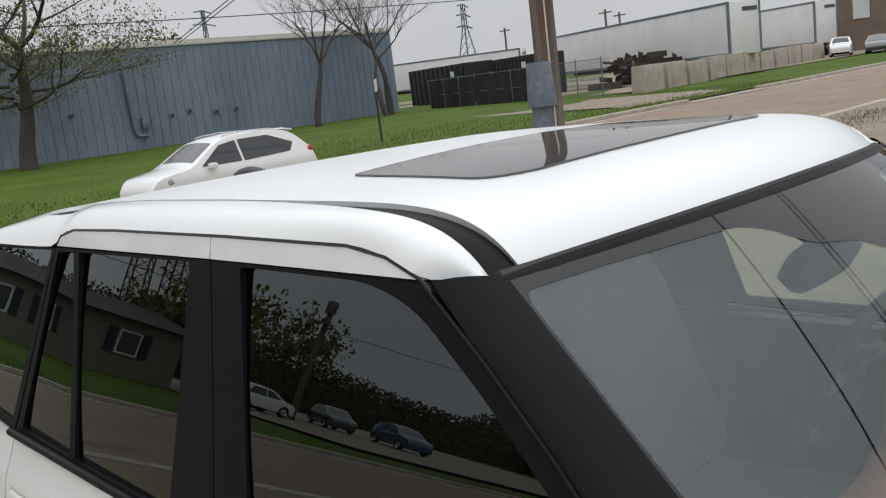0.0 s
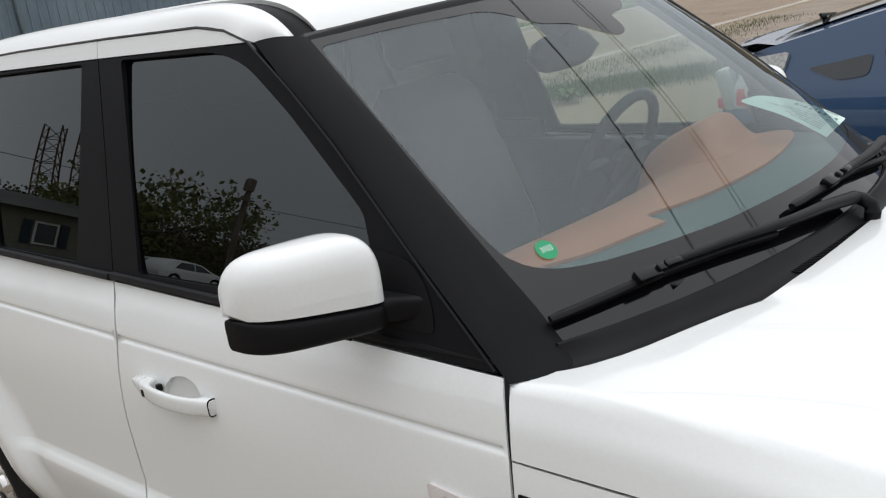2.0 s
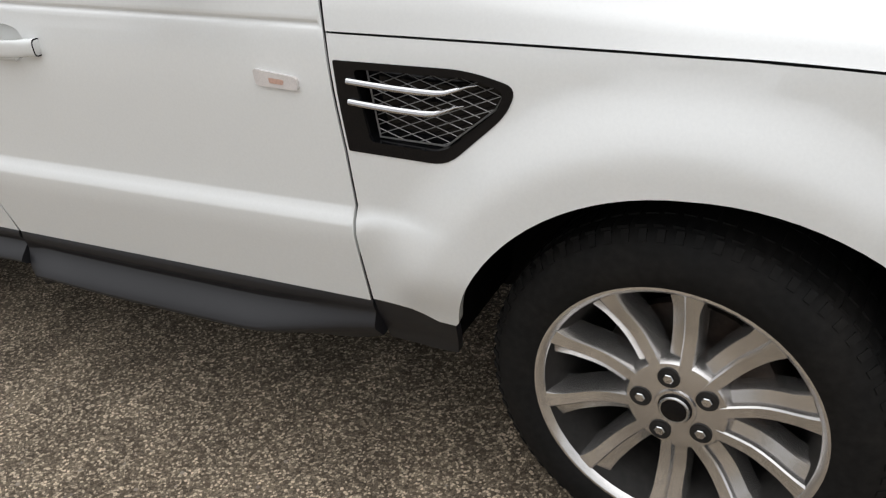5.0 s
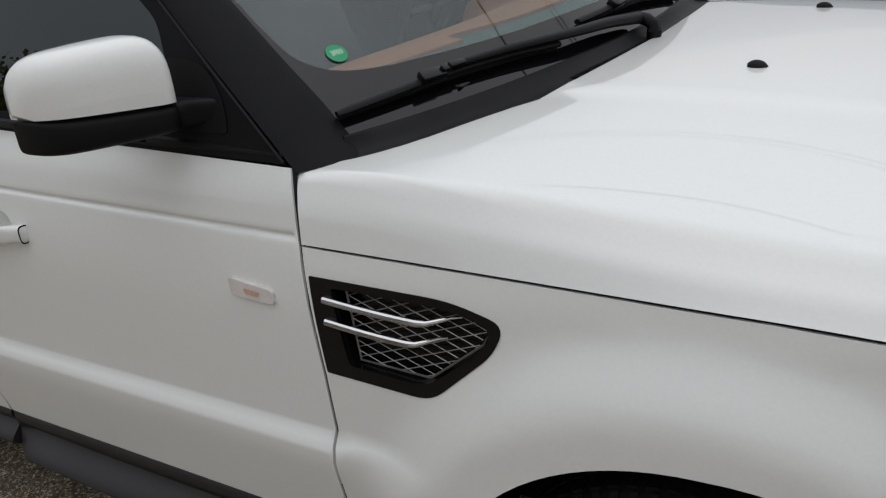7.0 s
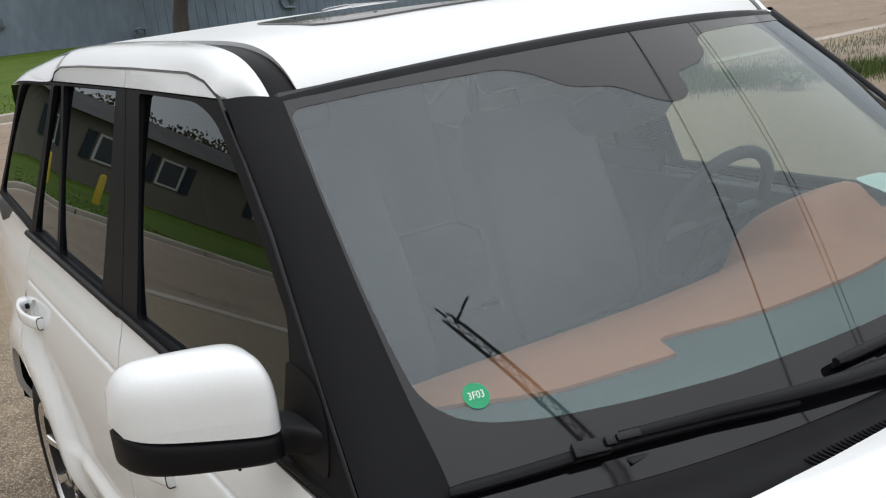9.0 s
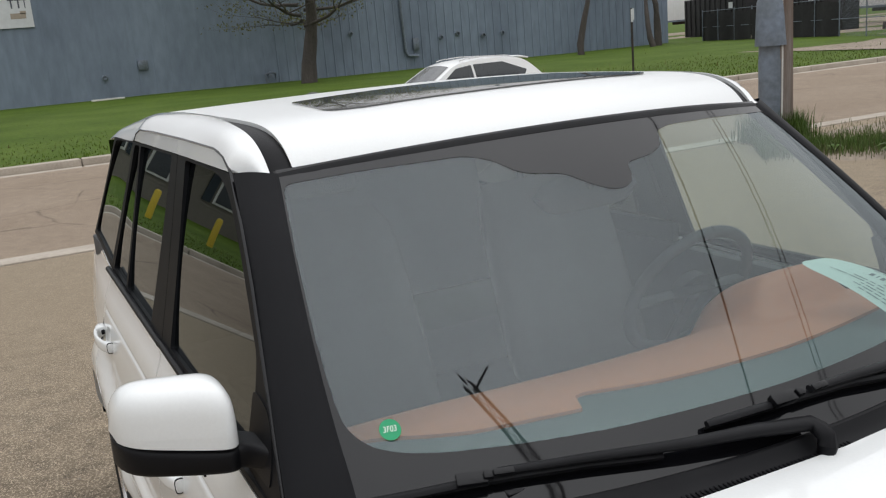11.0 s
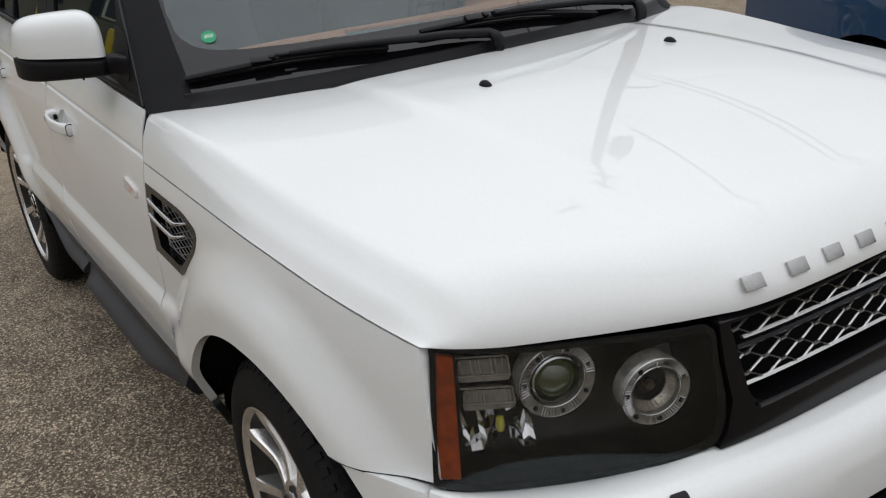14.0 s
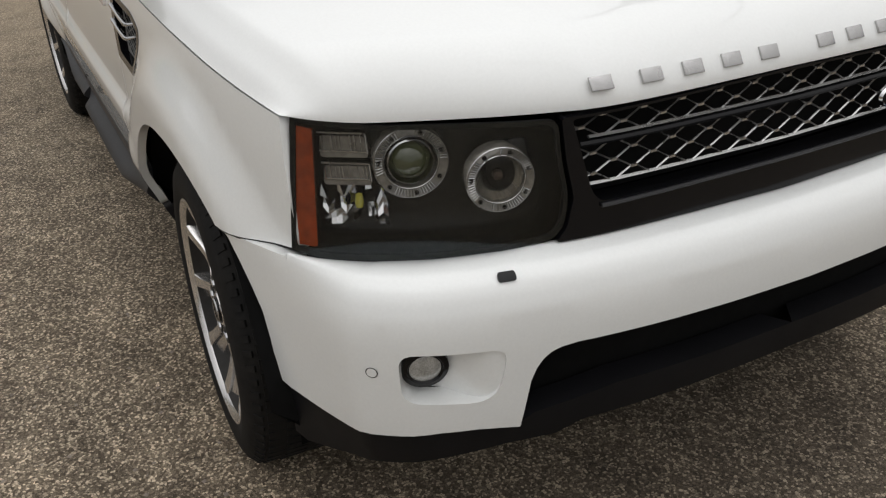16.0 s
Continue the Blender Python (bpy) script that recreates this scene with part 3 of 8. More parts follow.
for sg in (-1, 1):
    out = (0, sg, 0)
    wing = panel("front_wing", WING, side(sg, False), WHITE, suv, out, holes=[VENT], step=0.03, depth=0.02)
    # the side vent: black recess, mesh and two silver blades
    deep = lambda d: (lambda x, z: (x, sg * (side_w(x, z, False) - d), z))
    vent = panel("side_vent", VENT, deep(0.035), BLACK_GLOSS, wing, out, step=0.03, depth=0, label="gloss black side vent")
    panel("vent_frame", VENT, side(sg, False), BLACK_GLOSS, vent, out, holes=[rounded([(-0.575, 0.972), (-0.355, 0.970), (-0.288, 0.951), (-0.310, 0.912), (-0.412, 0.835), (-0.555, 0.842)], [0.01, 0.05, 0.025, 0.04, 0.03, 0.01])], step=0.03, depth=0.03, lift=0.0015)
    g = Geo()
    MESH_OUT = [(-0.560, 0.971), (-0.35, 0.967), (-0.296, 0.950), (-0.316, 0.914), (-0.413, 0.840), (-0.545, 0.845)]
    fn = deep(0.018)
    for d in (1, -1):
        for k in range(-18, 34):
            seg_pts = []
            for t in range(61):
                x = -0.58 + t * 0.005
                z = 0.838 + k * 0.0180 + d * (x + 0.58) * 0.36
                if in_poly(MESH_OUT, x, z):
                    seg_pts.append(fn(x, z))
                elif len(seg_pts) > 1:
                    break
            if len(seg_pts) > 1:
                g.sweep([seg_pts[0], seg_pts[-1]], 0.0009, seg=4, caps=False)
    g.sweep([fn(*p) for p in MESH_OUT + MESH_OUT[:1]], 0.002, seg=5)
    g.part("vent_mesh", VENT_MESH, vent, "grey diamond mesh")
    for z0, x1 in ((0.952, -0.345), (0.915, -0.372)):
        g = Geo()
        pts = []
        for i in range(15):
            t = i / 14
            x = -0.588 + (x1 + 0.588) * t
            z = z0 - 0.010 * math.sin(math.pi * min(t / 0.85, 1) * 0.55) + 0.012 * smooth(0.72, 1.0, t)
            dd = -0.004 + 0.018 * smooth(0.75, 1.0, t)
            pts.append((x, sg * (side_w(x, z, False) - dd), z))
        g.sweep(pts, [0.0062 if i < 11 else 0.0062 * (1 - 0.2 * (i - 10)) for i in range(15)], seg=10, flat=1.0)
        g.part("vent_blade", CHROME, vent, "polished silver blade")

    # doors
    FD = [(x - GAP, z) for x, z in LINE_A] + [(x + GAP, z) for x, z in LINE_B[::-1]]
    rows = [lambda x, d=d: groove_z(x) + d for d in (-0.016, -0.009, -0.0045, 0.0, 0.0045, 0.009, 0.016)] + [0.660, 0.667, 0.6735, 0.687, 0.7005, 0.707, 0.716]
    CUP = rounded([(-1.530, 0.952), (-1.530, 0.985), (-1.50, 1.010), (-1.455, 1.018), (-1.415, 1.008), (-1.392, 0.975), (-1.405, 0.950), (-1.44, 0.942), (-1.49, 0.942)], 0.014)
    fd = panel("front_door", FD, side(sg), WHITE, suv, out, holes=[CUP], step=0.035, depth=0.02, rows=rows)
    RD = [(x - GAP, z) for x, z in LINE_B] + [(-2.265, 0.487)] + [p for p in arch(REAR_AXLE, 0.498, 14, 78, 14)] + [(x + GAP, z) for x, z in LINE_C[::-1][1:]]
    CUP_R = [(x - 1.10, z + 0.022) for x, z in CUP]
    rd = panel("rear_door", RD, side(sg), WHITE, suv, out, holes=[CUP_R], step=0.04, depth=0.02, rows=rows)
    RQ = [(x - GAP, z) for x, z in LINE_C] + [(REAR_AXLE + 0.462 * math.cos(radians(70)), 0.37 + 0.462 * math.sin(radians(70)))] + arch(REAR_AXLE, 0.462, 72, 168, 20) + [(-3.30, 0.46), (-3.72, 0.52), (-3.78, 0.80), (-3.70, 1.10), (-3.45, 1.235)]
    panel("rear_quarter_panel", RQ, side(sg, False), WHITE, suv, out, step=0.05, depth=0.02)
    LIP = arch(REAR_AXLE, 0.462, 13, 74, 14) + arch(REAR_AXLE, 0.495, 13, 76, 14)[::-1]
    panel("arch_lip", LIP, side(sg, False), WHITE, rd, out, step=0.05, depth=0.02, lift=-0.001)
    for door, cup, hx, hz in ((fd, CUP, 0.0, 0.0), (rd, CUP_R, -1.10, 0.022)):
        bowl = lambda x, z: (x, sg * (side_w(x, z) - 0.020 + 0.010 * (((x - hx + 1.46) / 0.07) ** 2 + ((z - hz - 0.968) / 0.05) ** 2)), z)
        panel("handle_cup", cup, bowl, WHITE, door, out, step=0.02, depth=0)
        def handle_ring(t, grow=1.0, shift=0.0):
            x = -1.628 + 0.272 * t + hx
            z = 0.974 + 0.013 * (1 - t) ** 2.5 + hz
            h = 0.0185 * (0.30 + 0.70 * smooth(-0.02, 0.17, t)) * grow
            bow = 0.012 + 0.029 * math.sin(math.pi * min(max(t * 0.92 + 0.04, 0), 1)) ** 0.8
            th = bow + 0.006 - (bow - 0.008) * smooth(0.24, 0.30, t) * (1 - smooth(0.86, 0.93, t))
            yc, hy = side_w(x, z) + bow - th / 2, th / 2 * grow
            out_ring = []
            for k in range(16):
                c, d = math.cos(2 * math.pi * (k + 0.5) / 16), math.sin(2 * math.pi * (k + 0.5) / 16)
                out_ring.append(Vector((x + shift, sg * (yc + hy * math.copysign(abs(c) ** 0.6, c)), z + h * math.copysign(abs(d) ** 0.6, d))))
            return out_ring
        steps = [i / 28 for i in range(29)]
        g = Geo().grid([handle_ring(0.0, 0.5, -0.002)] + [handle_ring(t) for t in steps] + [handle_ring(1.0, 0.86, 0.003)], closed=True)
        n = 16
        g.f += [tuple(range(n))[::-1], tuple(range(30 * n, 31 * n))]
        hd = g.part("door_handle", WHITE, door, "white pull handle", angle=50)
        Geo().grid([handle_ring(1.0, 0.85, 0.0), handle_ring(1.0, 1.04, 0.0006), handle_ring(1.0, 1.04, 0.0022), handle_ring(1.0, 0.85, 0.0026)], closed=True).part("handle_gasket", BLACK_TRIM, hd, "thin black gasket")
        Geo().grid([handle_ring(0.170, 1.006), handle_ring(0.174, 1.006)], closed=True).part("handle_seam", SILL_GREY, hd)
        xs = -1.539 + hx
        Geo().box((xs, sg * (side_w(xs, 0.985 + hz) + 0.008), 0.983 + hz), (0.013, 0.012, 0.016)).part("handle_slot", BLACK_TRIM, hd, bevel=0.003)
        Geo().box((-1.455 + hx, sg * (side_w(-1.455 + hx, 0.95 + hz) + 0.006), 0.947 + hz), (0.060, 0.012, 0.012)).part("handle_tab", WHITE, hd, bevel=0.004)
        if hx == 0.0:
            face = handle_ring(0.25)
            yb = max(abs(v.y) for v in face)
            Geo().box((-1.560, sg * (yb - 0.0005), 0.977), (0.0135, 0.004, 0.0165)).part("lock_button", BLACK_GLOSS, hd, "black lock button", bevel=0.0045)
    # indicator lens on the front door
    MK = rounded([(-0.792, 0.962), (-0.695, 0.951), (-0.693, 0.927), (-0.787, 0.932)], 0.008)
    mk = panel("side_indicator", MK, side(sg, False), PALE_LENS, fd, out, step=0.012, depth=0.012, lift=0.007, label="clear side indicator lens")
    panel("bulb_patch", rounded([(-0.757, 0.948), (-0.722, 0.945), (-0.724, 0.936), (-0.755, 0.938)], 0.004), side(sg, False), PINKISH, mk, out, step=0.01, depth=0, lift=0.0078)

    # greenhouse: black frames, dark glass, white upper door frames
    FDG = rounded([(-1.722, 1.652), (-1.385, 1.650), (-1.285, 1.622), (-1.15, 1.525), (-0.958, 1.366), (-0.905, 1.205), (-1.640, 1.203)], [0.012, 0.05, 0.05, 0.03, 0.02, 0.02, 0.01])
    FDF = [(-1.273, 1.657), (-1.150, 1.566), (-1.033, 1.472), (-0.822, 1.283), (-0.664, 1.149), (-1.2, 1.163), (-1.740, 1.181), (-1.815, 1.6575)]
    fr = panel("window_frame", FDF, upper(sg), BLACK_FOIL, fd, out, holes=[FDG], step=0.05, depth=0.012, label="satin black window frame", lift=0.002)
    panel("window_glass", FDG, door_glass(sg), TINT if sg < 0 else CLEAR, fd, out, step=0.06, depth=0, label="dark tinted glass", lift=-0.012)
    RDG = rounded([(-1.890, 1.652), (-2.375, 1.646), (-2.325, 1.212), (-1.905, 1.206)], 0.012)
    RDG2 = rounded([(-2.402, 1.645), (-2.490, 1.643), (-2.640, 1.222), (-2.352, 1.214)], 0.012)
    RDF = [(-1.819, 1.6575), (-1.7435, 1.181), (-2.2, 1.189), (-2.682, 1.202), (-2.505, 1.651)]
    panel("window_frame", RDF, upper(sg), BLACK_FOIL, rd, out, holes=[RDG, RDG2], step=0.05, depth=0.012, label="satin black window frame", lift=0.002)
    panel("window_glass", RDG, door_glass(sg), PRIVACY, rd, out, step=0.08, depth=0, label="dark privacy glass", lift=-0.012)
    panel("quarter_light", RDG2, door_glass(sg), PRIVACY, rd, out, step=0.08, depth=0, label="dark privacy glass", lift=-0.012)
    UF1 = [(-1.278, 1.660), (-1.350, 1.684), (-1.437, 1.6965), (-1.774, 1.6985), (-1.816, 1.6985), (-1.816, 1.660)]
    UF2 = [(-1.8185, 1.660), (-1.8185, 1.6985), (-2.2, 1.696), (-2.405, 1.691), (-2.472, 1.676), (-2.496, 1.655)]
    panel("upper_door_frame", UF1, upper(sg), WHITE, fd, out, step=0.03, depth=0.015, lift=0.004)
    panel("upper_door_frame", UF2, upper(sg), WHITE, rd, out, step=0.03, depth=0.015, lift=0.004)
    # black strips fill the shut lines, standing in for the gaps' shade
    for line in (LINE_A, LINE_B, LINE_C):
        Geo().sweep([(x, sg * (side_w(x, z, False) - 0.0062), z) for x, z in line], 0.0042, seg=5).part("shut_line_strip", BLACK_TRIM, suv, "black strip in the shut line")
    Geo().sweep([(-0.62 + 1.09 * i / 24, sg * (side_w(-0.62 + 1.09 * i / 24, zl(-0.62 + 1.09 * i / 24)) - 0.0075), zl(-0.62 + 1.09 * i / 24) - 0.0025) for i in range(23)], 0.0042, seg=5).part("bonnet_gap_strip", BLACK_TRIM, suv, "black strip in the bonnet gap")
    # belt trim
    for door, x0, x1 in ((fd, -0.672, -1.738), (rd, -1.746, -2.680)):
        g = Geo()
        n = 12
        g.sweep([(x0 + (x1 - x0) * i / n, sg * (pane_y(1.19) + 0.006), 1.162 - 0.0285 * (x0 + (x1 - x0) * i / n + 0.66) * (1 if x0 > -1 else 0.9)) for i in range(n + 1)], [0.010 - 0.006 * smooth(-0.95, -0.70, x0 + (x1 - x0) * i / n) for i in range(n + 1)], seg=8)
        g.part("belt_strip", BLACK_TRIM, door, "black rubber belt strip")
    # rear side window, D pillar
    QG = rounded([(-2.530, 1.646), (-2.985, 1.632), (-3.255, 1.262), (-2.715, 1.226)], [0.01, 0.05, 0.03, 0.01])
    QF = [(-2.512, 1.650), (-3.015, 1.643), (-3.300, 1.245), (-2.692, 1.207)]
    panel("rear_side_frame", QF, upper(sg), BLACK_FOIL, suv, out, holes=[QG], step=0.06, depth=0.012, label="satin black rear pillar", lift=0.001)
    panel("rear_side_window", QG, door_glass(sg), PRIVACY, suv, out, step=0.08, depth=0, label="dark privacy glass", lift=-0.012)
    # front pillar
    g = Geo()
    rows_p = []
    for i in range(26):
        t = i / 24.4
        a = Vector((-1.258 + 0.600 * t, pane_y(1.659 - 0.508 * t) + 0.002, 1.659 - 0.508 * t))
        b = screen_at(pillar_u(1 - t), 1 - t, 0.005)
        c = screen_at(pillar_u(1 - t) - 0.02, 1 - t, -0.006)
        row = []
        for k in range(9):
            s = k / 8
            p = a.lerp(b, s) + Vector((0.42, 0.72, 0.55)) * (0.011 * math.sin(math.pi * s) ** 0.8)
            row.append(p)
        row.append(c)
        row.insert(0, a - Vector((0.0, 0.012, 0.0)))
        row.insert(0, a - Vector((0.035, 0.030, 0.012)))
        rows_p.append([Vector((p.x, sg * p.y, p.z)) for p in row])
    g.grid(rows_p)
    g.part("front_pillar", BLACK_FOIL, suv, "satin black windscreen pillar", angle=50)
    g = Geo().sweep([(x, sg * (pane_y(z, x) + 0.0035), z) for x, z in [(-2.496, 1.657), (-2.474, 1.6785), (-2.405, 1.6935), (-2.2, 1.6985), (-1.774, 1.7008), (-1.437, 1.6988), (-1.350, 1.6865), (-1.276, 1.6605), (-1.150, 1.5685), (-1.033, 1.4745), (-0.822, 1.2855), (-0.668, 1.153)]], 0.0032, seg=5)
    g.part("frame_gap_seal", BLACK_GLOSS, suv, "thin black seal round the door frames")

# ---- roof ----
roof_mid = pch((-3.15, 1.648), (-3.05, 1.674), (-2.9, 1.698), (-2.7, 1.724), (-2.4, 1.748), (-2.1, 1.762), (-1.8, 1.768), (-1.05, 1.768))


def roof_front(y):
    return -1.072 - 0.125 * (y / 0.635) ** 2


def roof_z(x, y):
    top = roof_mid(x) - (0.022 - 0.016 * smooth(-1.7, -2.7, x)) * (y / 0.64) ** 2
    ze = 1.690 - 0.033 * (y / 0.635) ** 2
    d = max(roof_front(y) - x, 0.0)
    return ze + (top - ze) * (1 - math.exp(-d / 0.075))


def roof_at(p, q):
    y = q * 0.628
    x0 = roof_front(y)
    x = x0 + (-3.15 - x0) * p ** 1.6
    return Vector((x, y, roof_z(x, y)))


roof = surface("roof", [i / 44 for i in range(45)], [i / 14 - 1 for i in range(29)], roof_at, ROOF_PAINT, suv, "white roof skin with dried rain spots", hem=0.02)
SUN = rounded([(-1.775, -0.428), (-1.395, -0.470), (-1.345, -0.40), (-1.305, 0.0), (-1.345, 0.40), (-1.395, 0.470), (-1.775, 0.428), (-1.790, 0.0)], [0.015, 0.06, 0.06, 0.3, 0.06, 0.06, 0.015, 0.2])
panel("sunroof", SUN, lambda x, y: (x, y, roof_z(x, y)), SUNGLASS, roof, (0, 0, 1), step=0.06, depth=0.003, lift=0.004, label="dark rain-spotted sunroof glass")
panel("sunroof_tray", SUN, lambda x, y: (x, y, roof_z(x, y)), CABIN, roof, (0, 0, 1), step=0.06, depth=0, lift=0.0015)
g = Geo()
rows_f = []
for k in range(11):
    t = k / 10
    h = 0.030 * math.sin(math.pi * (0.05 + 0.75 * t)) * (1 if t < 1 else 0.2)
    w = 0.030 * math.sin(math.pi * (0.12 + 0.80 * t)) ** 0.6
    rows_f.append([Vector((-2.90 + 0.17 * (1 - t), w * math.cos(a), roof_mid(-2.90 + 0.17 * (1 - t)) - 0.004 + h * math.sin(a) ** 0.8)) for a in [math.pi * j / 10 for j in range(11)]])
g.grid(rows_f).part("roof_antenna", SILL_GREY, roof, "grey fin antenna", angle=60)
gap_z = pch((-3.14, 1.622), (-3.0, 1.640), (-2.56, 1.652), (-2.50, 1.657), (-2.478, 1.679), (-2.41, 1.695), (-2.2, 1.700), (-1.77, 1.7025), (-1.437, 1.7005), (-1.350, 1.688), (-1.279, 1.662))
for sg in (-1, 1):
    g = Geo()
    g.grid([[Vector((x, sg * y, roof_z(x, y) + dz)) for y, dz in ((0.624, -0.012), (0.632, -0.007), (0.650, -0.006), (0.668, -0.007), (0.676, -0.012))] for x in [-1.196 - 1.72 * (i / 40) ** 1.5 for i in range(41)]])
    g.part("roof_strip", BLACK_TRIM, roof, "black rubber roof channel strip")
    rows_r = []
    for i in range(61):
        x = -1.198 - 1.932 * (i / 60) ** 1.4
        yin = 0.672 - 0.030 * smooth(-1.35, -1.80, x)
        top = Vector((x, yin, roof_z(x, yin) + 0.001))
        if x > -1.280:
            t = (-1.190 - x) / 0.09
            low = Vector((x, 0.679 + 0.042 * t, 1.655 + 0.002 * t))
        else:
            low = Vector((x, pane_y(gap_z(x), x) + 0.004, gap_z(x)))
        row = [top - Vector((0, -0.001, 0.016)), top]
        for k in range(1, 9):
            s = k / 8
            p = top.lerp(low, s) + Vector((0.0, 0.62, 0.78)) * (0.014 * math.sin(math.pi * s) * min(1, (top - low).length / 0.05))
            row.append(p)
        row.append(low - Vector((0, 0.015, 0.001)))
        rows_r.append([Vector((p.x, sg * p.y, p.z)) for p in row])
    Geo().grid(rows_r).part("roof_rail", WHITE, suv, "white roof side rail", angle=60)
# header seal over the windscreen
for k in range(2):
    g = Geo()
    for_rows = []
    for i in range(41):
        y = -0.668 + 1.336 * i / 40
        x, z = roof_front(y), 1.690 - 0.033 * (y / 0.635) ** 2
        for_rows.append([Vector((x + 0.006 + s * 0.019 + k * 0.002, y, z + 0.005 - s * 0.013 + 0.003 * math.sin(math.pi * s))) for s in ([-0.15, 0.0, 0.15, 0.30, 0.46] if k == 0 else [0.46, 0.65, 0.85, 1.0])])
    for row in for_rows:
        row.append(row[-1] + Vector((0.001, 0, -0.014)))
    g.grid(for_rows).part("header_seal", BLACK_TRIM, roof, "black rubber seal")

# ---- windscreen ----
windscreen = surface("windscreen", [i * 1.018 / 24 for i in range(25)], [(i / 16 - 1) * 1.024 for i in range(33)], lambda v, u: screen_at(u, v), SCREEN, suv, "large clear windscreen with light rain spots", hem=0, up=(1, 0, 1))
FRIT_TOP = [(-1.010, 0.963), (-0.80, 0.966), (-0.47, 0.958), (-0.400, 0.930), (-0.330, 0.864), (-0.20, 0.838), (-0.140, 0.785), (-0.085, 0.755), (-0.03, 0.757), (0.012, 0.785), (0.030, 0.840), (0.150, 0.856), (0.225, 0.885), (0.262, 0.942), (0.34, 0.958), (0.57, 0.962), (1.010, 0.963)]
FRIT_LOW = [(1.007, 0.70), (0.999, 0.50), (0.988, 0.355), (0.976, 0.272), (0.940, 0.222), (0.885, 0.196), (0.80, 0.180), (0.66, 0.168), (0.46, 0.157)]
FRIT_HOLE = rounded(FRIT_TOP + FRIT_LOW + [(0.0, 0.152)] + [(-u, v) for u, v in FRIT_LOW[::-1]], 0.03)
panel("ceramic_band", [(-1.024, 0.0), (1.024, 0.0), (1.024, 1.018), (-1.024, 1.018)], lambda u, v: screen_at(u, v, 0.0009), FRIT, windscreen, (1, 0, 1), holes=[FRIT_HOLE], step=0.05, depth=0, label="black ceramic edge band")
STICK = [(-0.889 + 0.0215 * math.cos(2 * math.pi * k / 28), 0.247 + 0.0235 * math.sin(2 * math.pi * k / 28)) for k in range(28)]
panel("round_sticker", STICK, lambda u, v: screen_at(u, v, 0.0032), GREEN, windscreen, (1, 0, 1), step=0.02, depth=0, label="round green sticker lettered 3F03")
tx = bpy.data.curves.new("sticker_text", "FONT")
tx.body, tx.size, tx.align_x, tx.align_y = "3F03", 0.0125, "CENTER", "CENTER"
tx_ob = bpy.data.objects.new("sticker_text_curve", tx)
tx_me = bpy.data.meshes.new_from_object(tx_ob)
bpy.data.objects.remove(tx_ob)
c0 = screen_at(-0.889, 0.247, 0.0045)
ru, rv = (screen_at(-0.869, 0.247) - screen_at(-0.909, 0.247)).normalized(), (screen_at(-0.889, 0.267) - screen_at(-0.889, 0.227)).normalized()
rn = ru.cross(rv).normalized()
rv = rn.cross(ru)
mt3 = Matrix((ru, rv, rn)).transposed().to_4x4()
tx_me.transform(Matrix.Translation(c0) @ mt3 @ Matrix.Diagonal((0.95, 1.25, 1, 1)))
tx_me.materials.clear()
tx_me.materials.append(WHITE_INK)
tt = new("sticker_text", tx_me)
tt.parent = windscreen
tt["label"] = "white lettering 3F03"
# the sheet of paper behind the glass
SHEET = [(0.0, 1.0), (1.0, 1.0), (1.0, 0.0), (0.0, 0.0)]
SHEET_C = [Vector((-0.796, 0.366, 1.344)), Vector((-0.766, 0.440, 1.349)), Vector((-0.591, 0.566, 1.262)), Vector((-0.606, 0.461, 1.234))]


def sheet_at(u, v, d=0.0):
    p = SHEET_C[3].lerp(SHEET_C[2], u).lerp(SHEET_C[0].lerp(SHEET_C[1], u), v)
    return p + Vector((0.2, 0, 0.95)) * (d + 0.012 * math.sin(math.pi * v))


panel("paper_sheet", rounded(SHEET, [0.3, 0.2, 0.03, 0.03]), sheet_at, PAPER, windscreen, (1, 0, 1), step=0.12, depth=0, label="pale green-white printed sheet behind the glass")
rnd = random.Random(5)


def print_bar(u, v0, v1, h):
    panel("print_bar", [(u - h, v0), (u + h, v0), (u + h, v1), (u - h, v1)], lambda a, b: sheet_at(a, b, 0.0015), INK, windscreen, (1, 0, 1), step=0.2, depth=0)


for u, end in ((0.16, 0.42), (0.25, 0.50), (0.34, 0.46), (0.43, 0.78), (0.52, 0.60), (0.61, 0.34), (0.94, 0.55)):
    v = 0.07 + 0.05 * rnd.random()
    while v < end:
        step_ = rnd.uniform(0.05, 0.14)
        print_bar(u, v, min(v + step_, end + 0.02), 0.012)
        v += step_ + 0.022
v = 0.05
for k in range(9):
    print_bar(0.77, v, v + (0.012 if k in (4, 7) else 0.036), 0.055)
    v += 0.040 if k in (4, 7) else 0.062

# cowl between the screen and the bonnet
g = Geo()
rows_c = []
for i in range(61):
    q = i / 30 - 1
    lip = 0.028 + 0.020 * abs(q) ** 4
    a = screen_at(q * 0.995, lip, 0.011)
    b = bonnet_at(0.0, q * 0.93)
    row = [screen_at(q * 0.995, lip + 0.010, 0.0025), screen_at(q * 0.995, lip + 0.006, 0.0095)]
    for k in range(8):
        f = k / 7
        p = a.lerp(b + Vector((0.004, 0, -0.004)), f)
        p.z -= 0.010 * math.sin(math.pi * f)
        row.append(p)
    row.append(b + Vector((0.03, 0, -0.03)))
    rows_c.append(row)
g.grid(rows_c).part("cowl", BLACK_TRIM, suv, "black plastic scuttle panel", angle=25)
g = Geo()
for i in range(46):
    q = 0.02 - 0.42 * i / 45
    b = bonnet_at(0.0, q)
    g.box(b + Vector((-0.012, 0, -0.006)), (0.022, 0.003, 0.008))
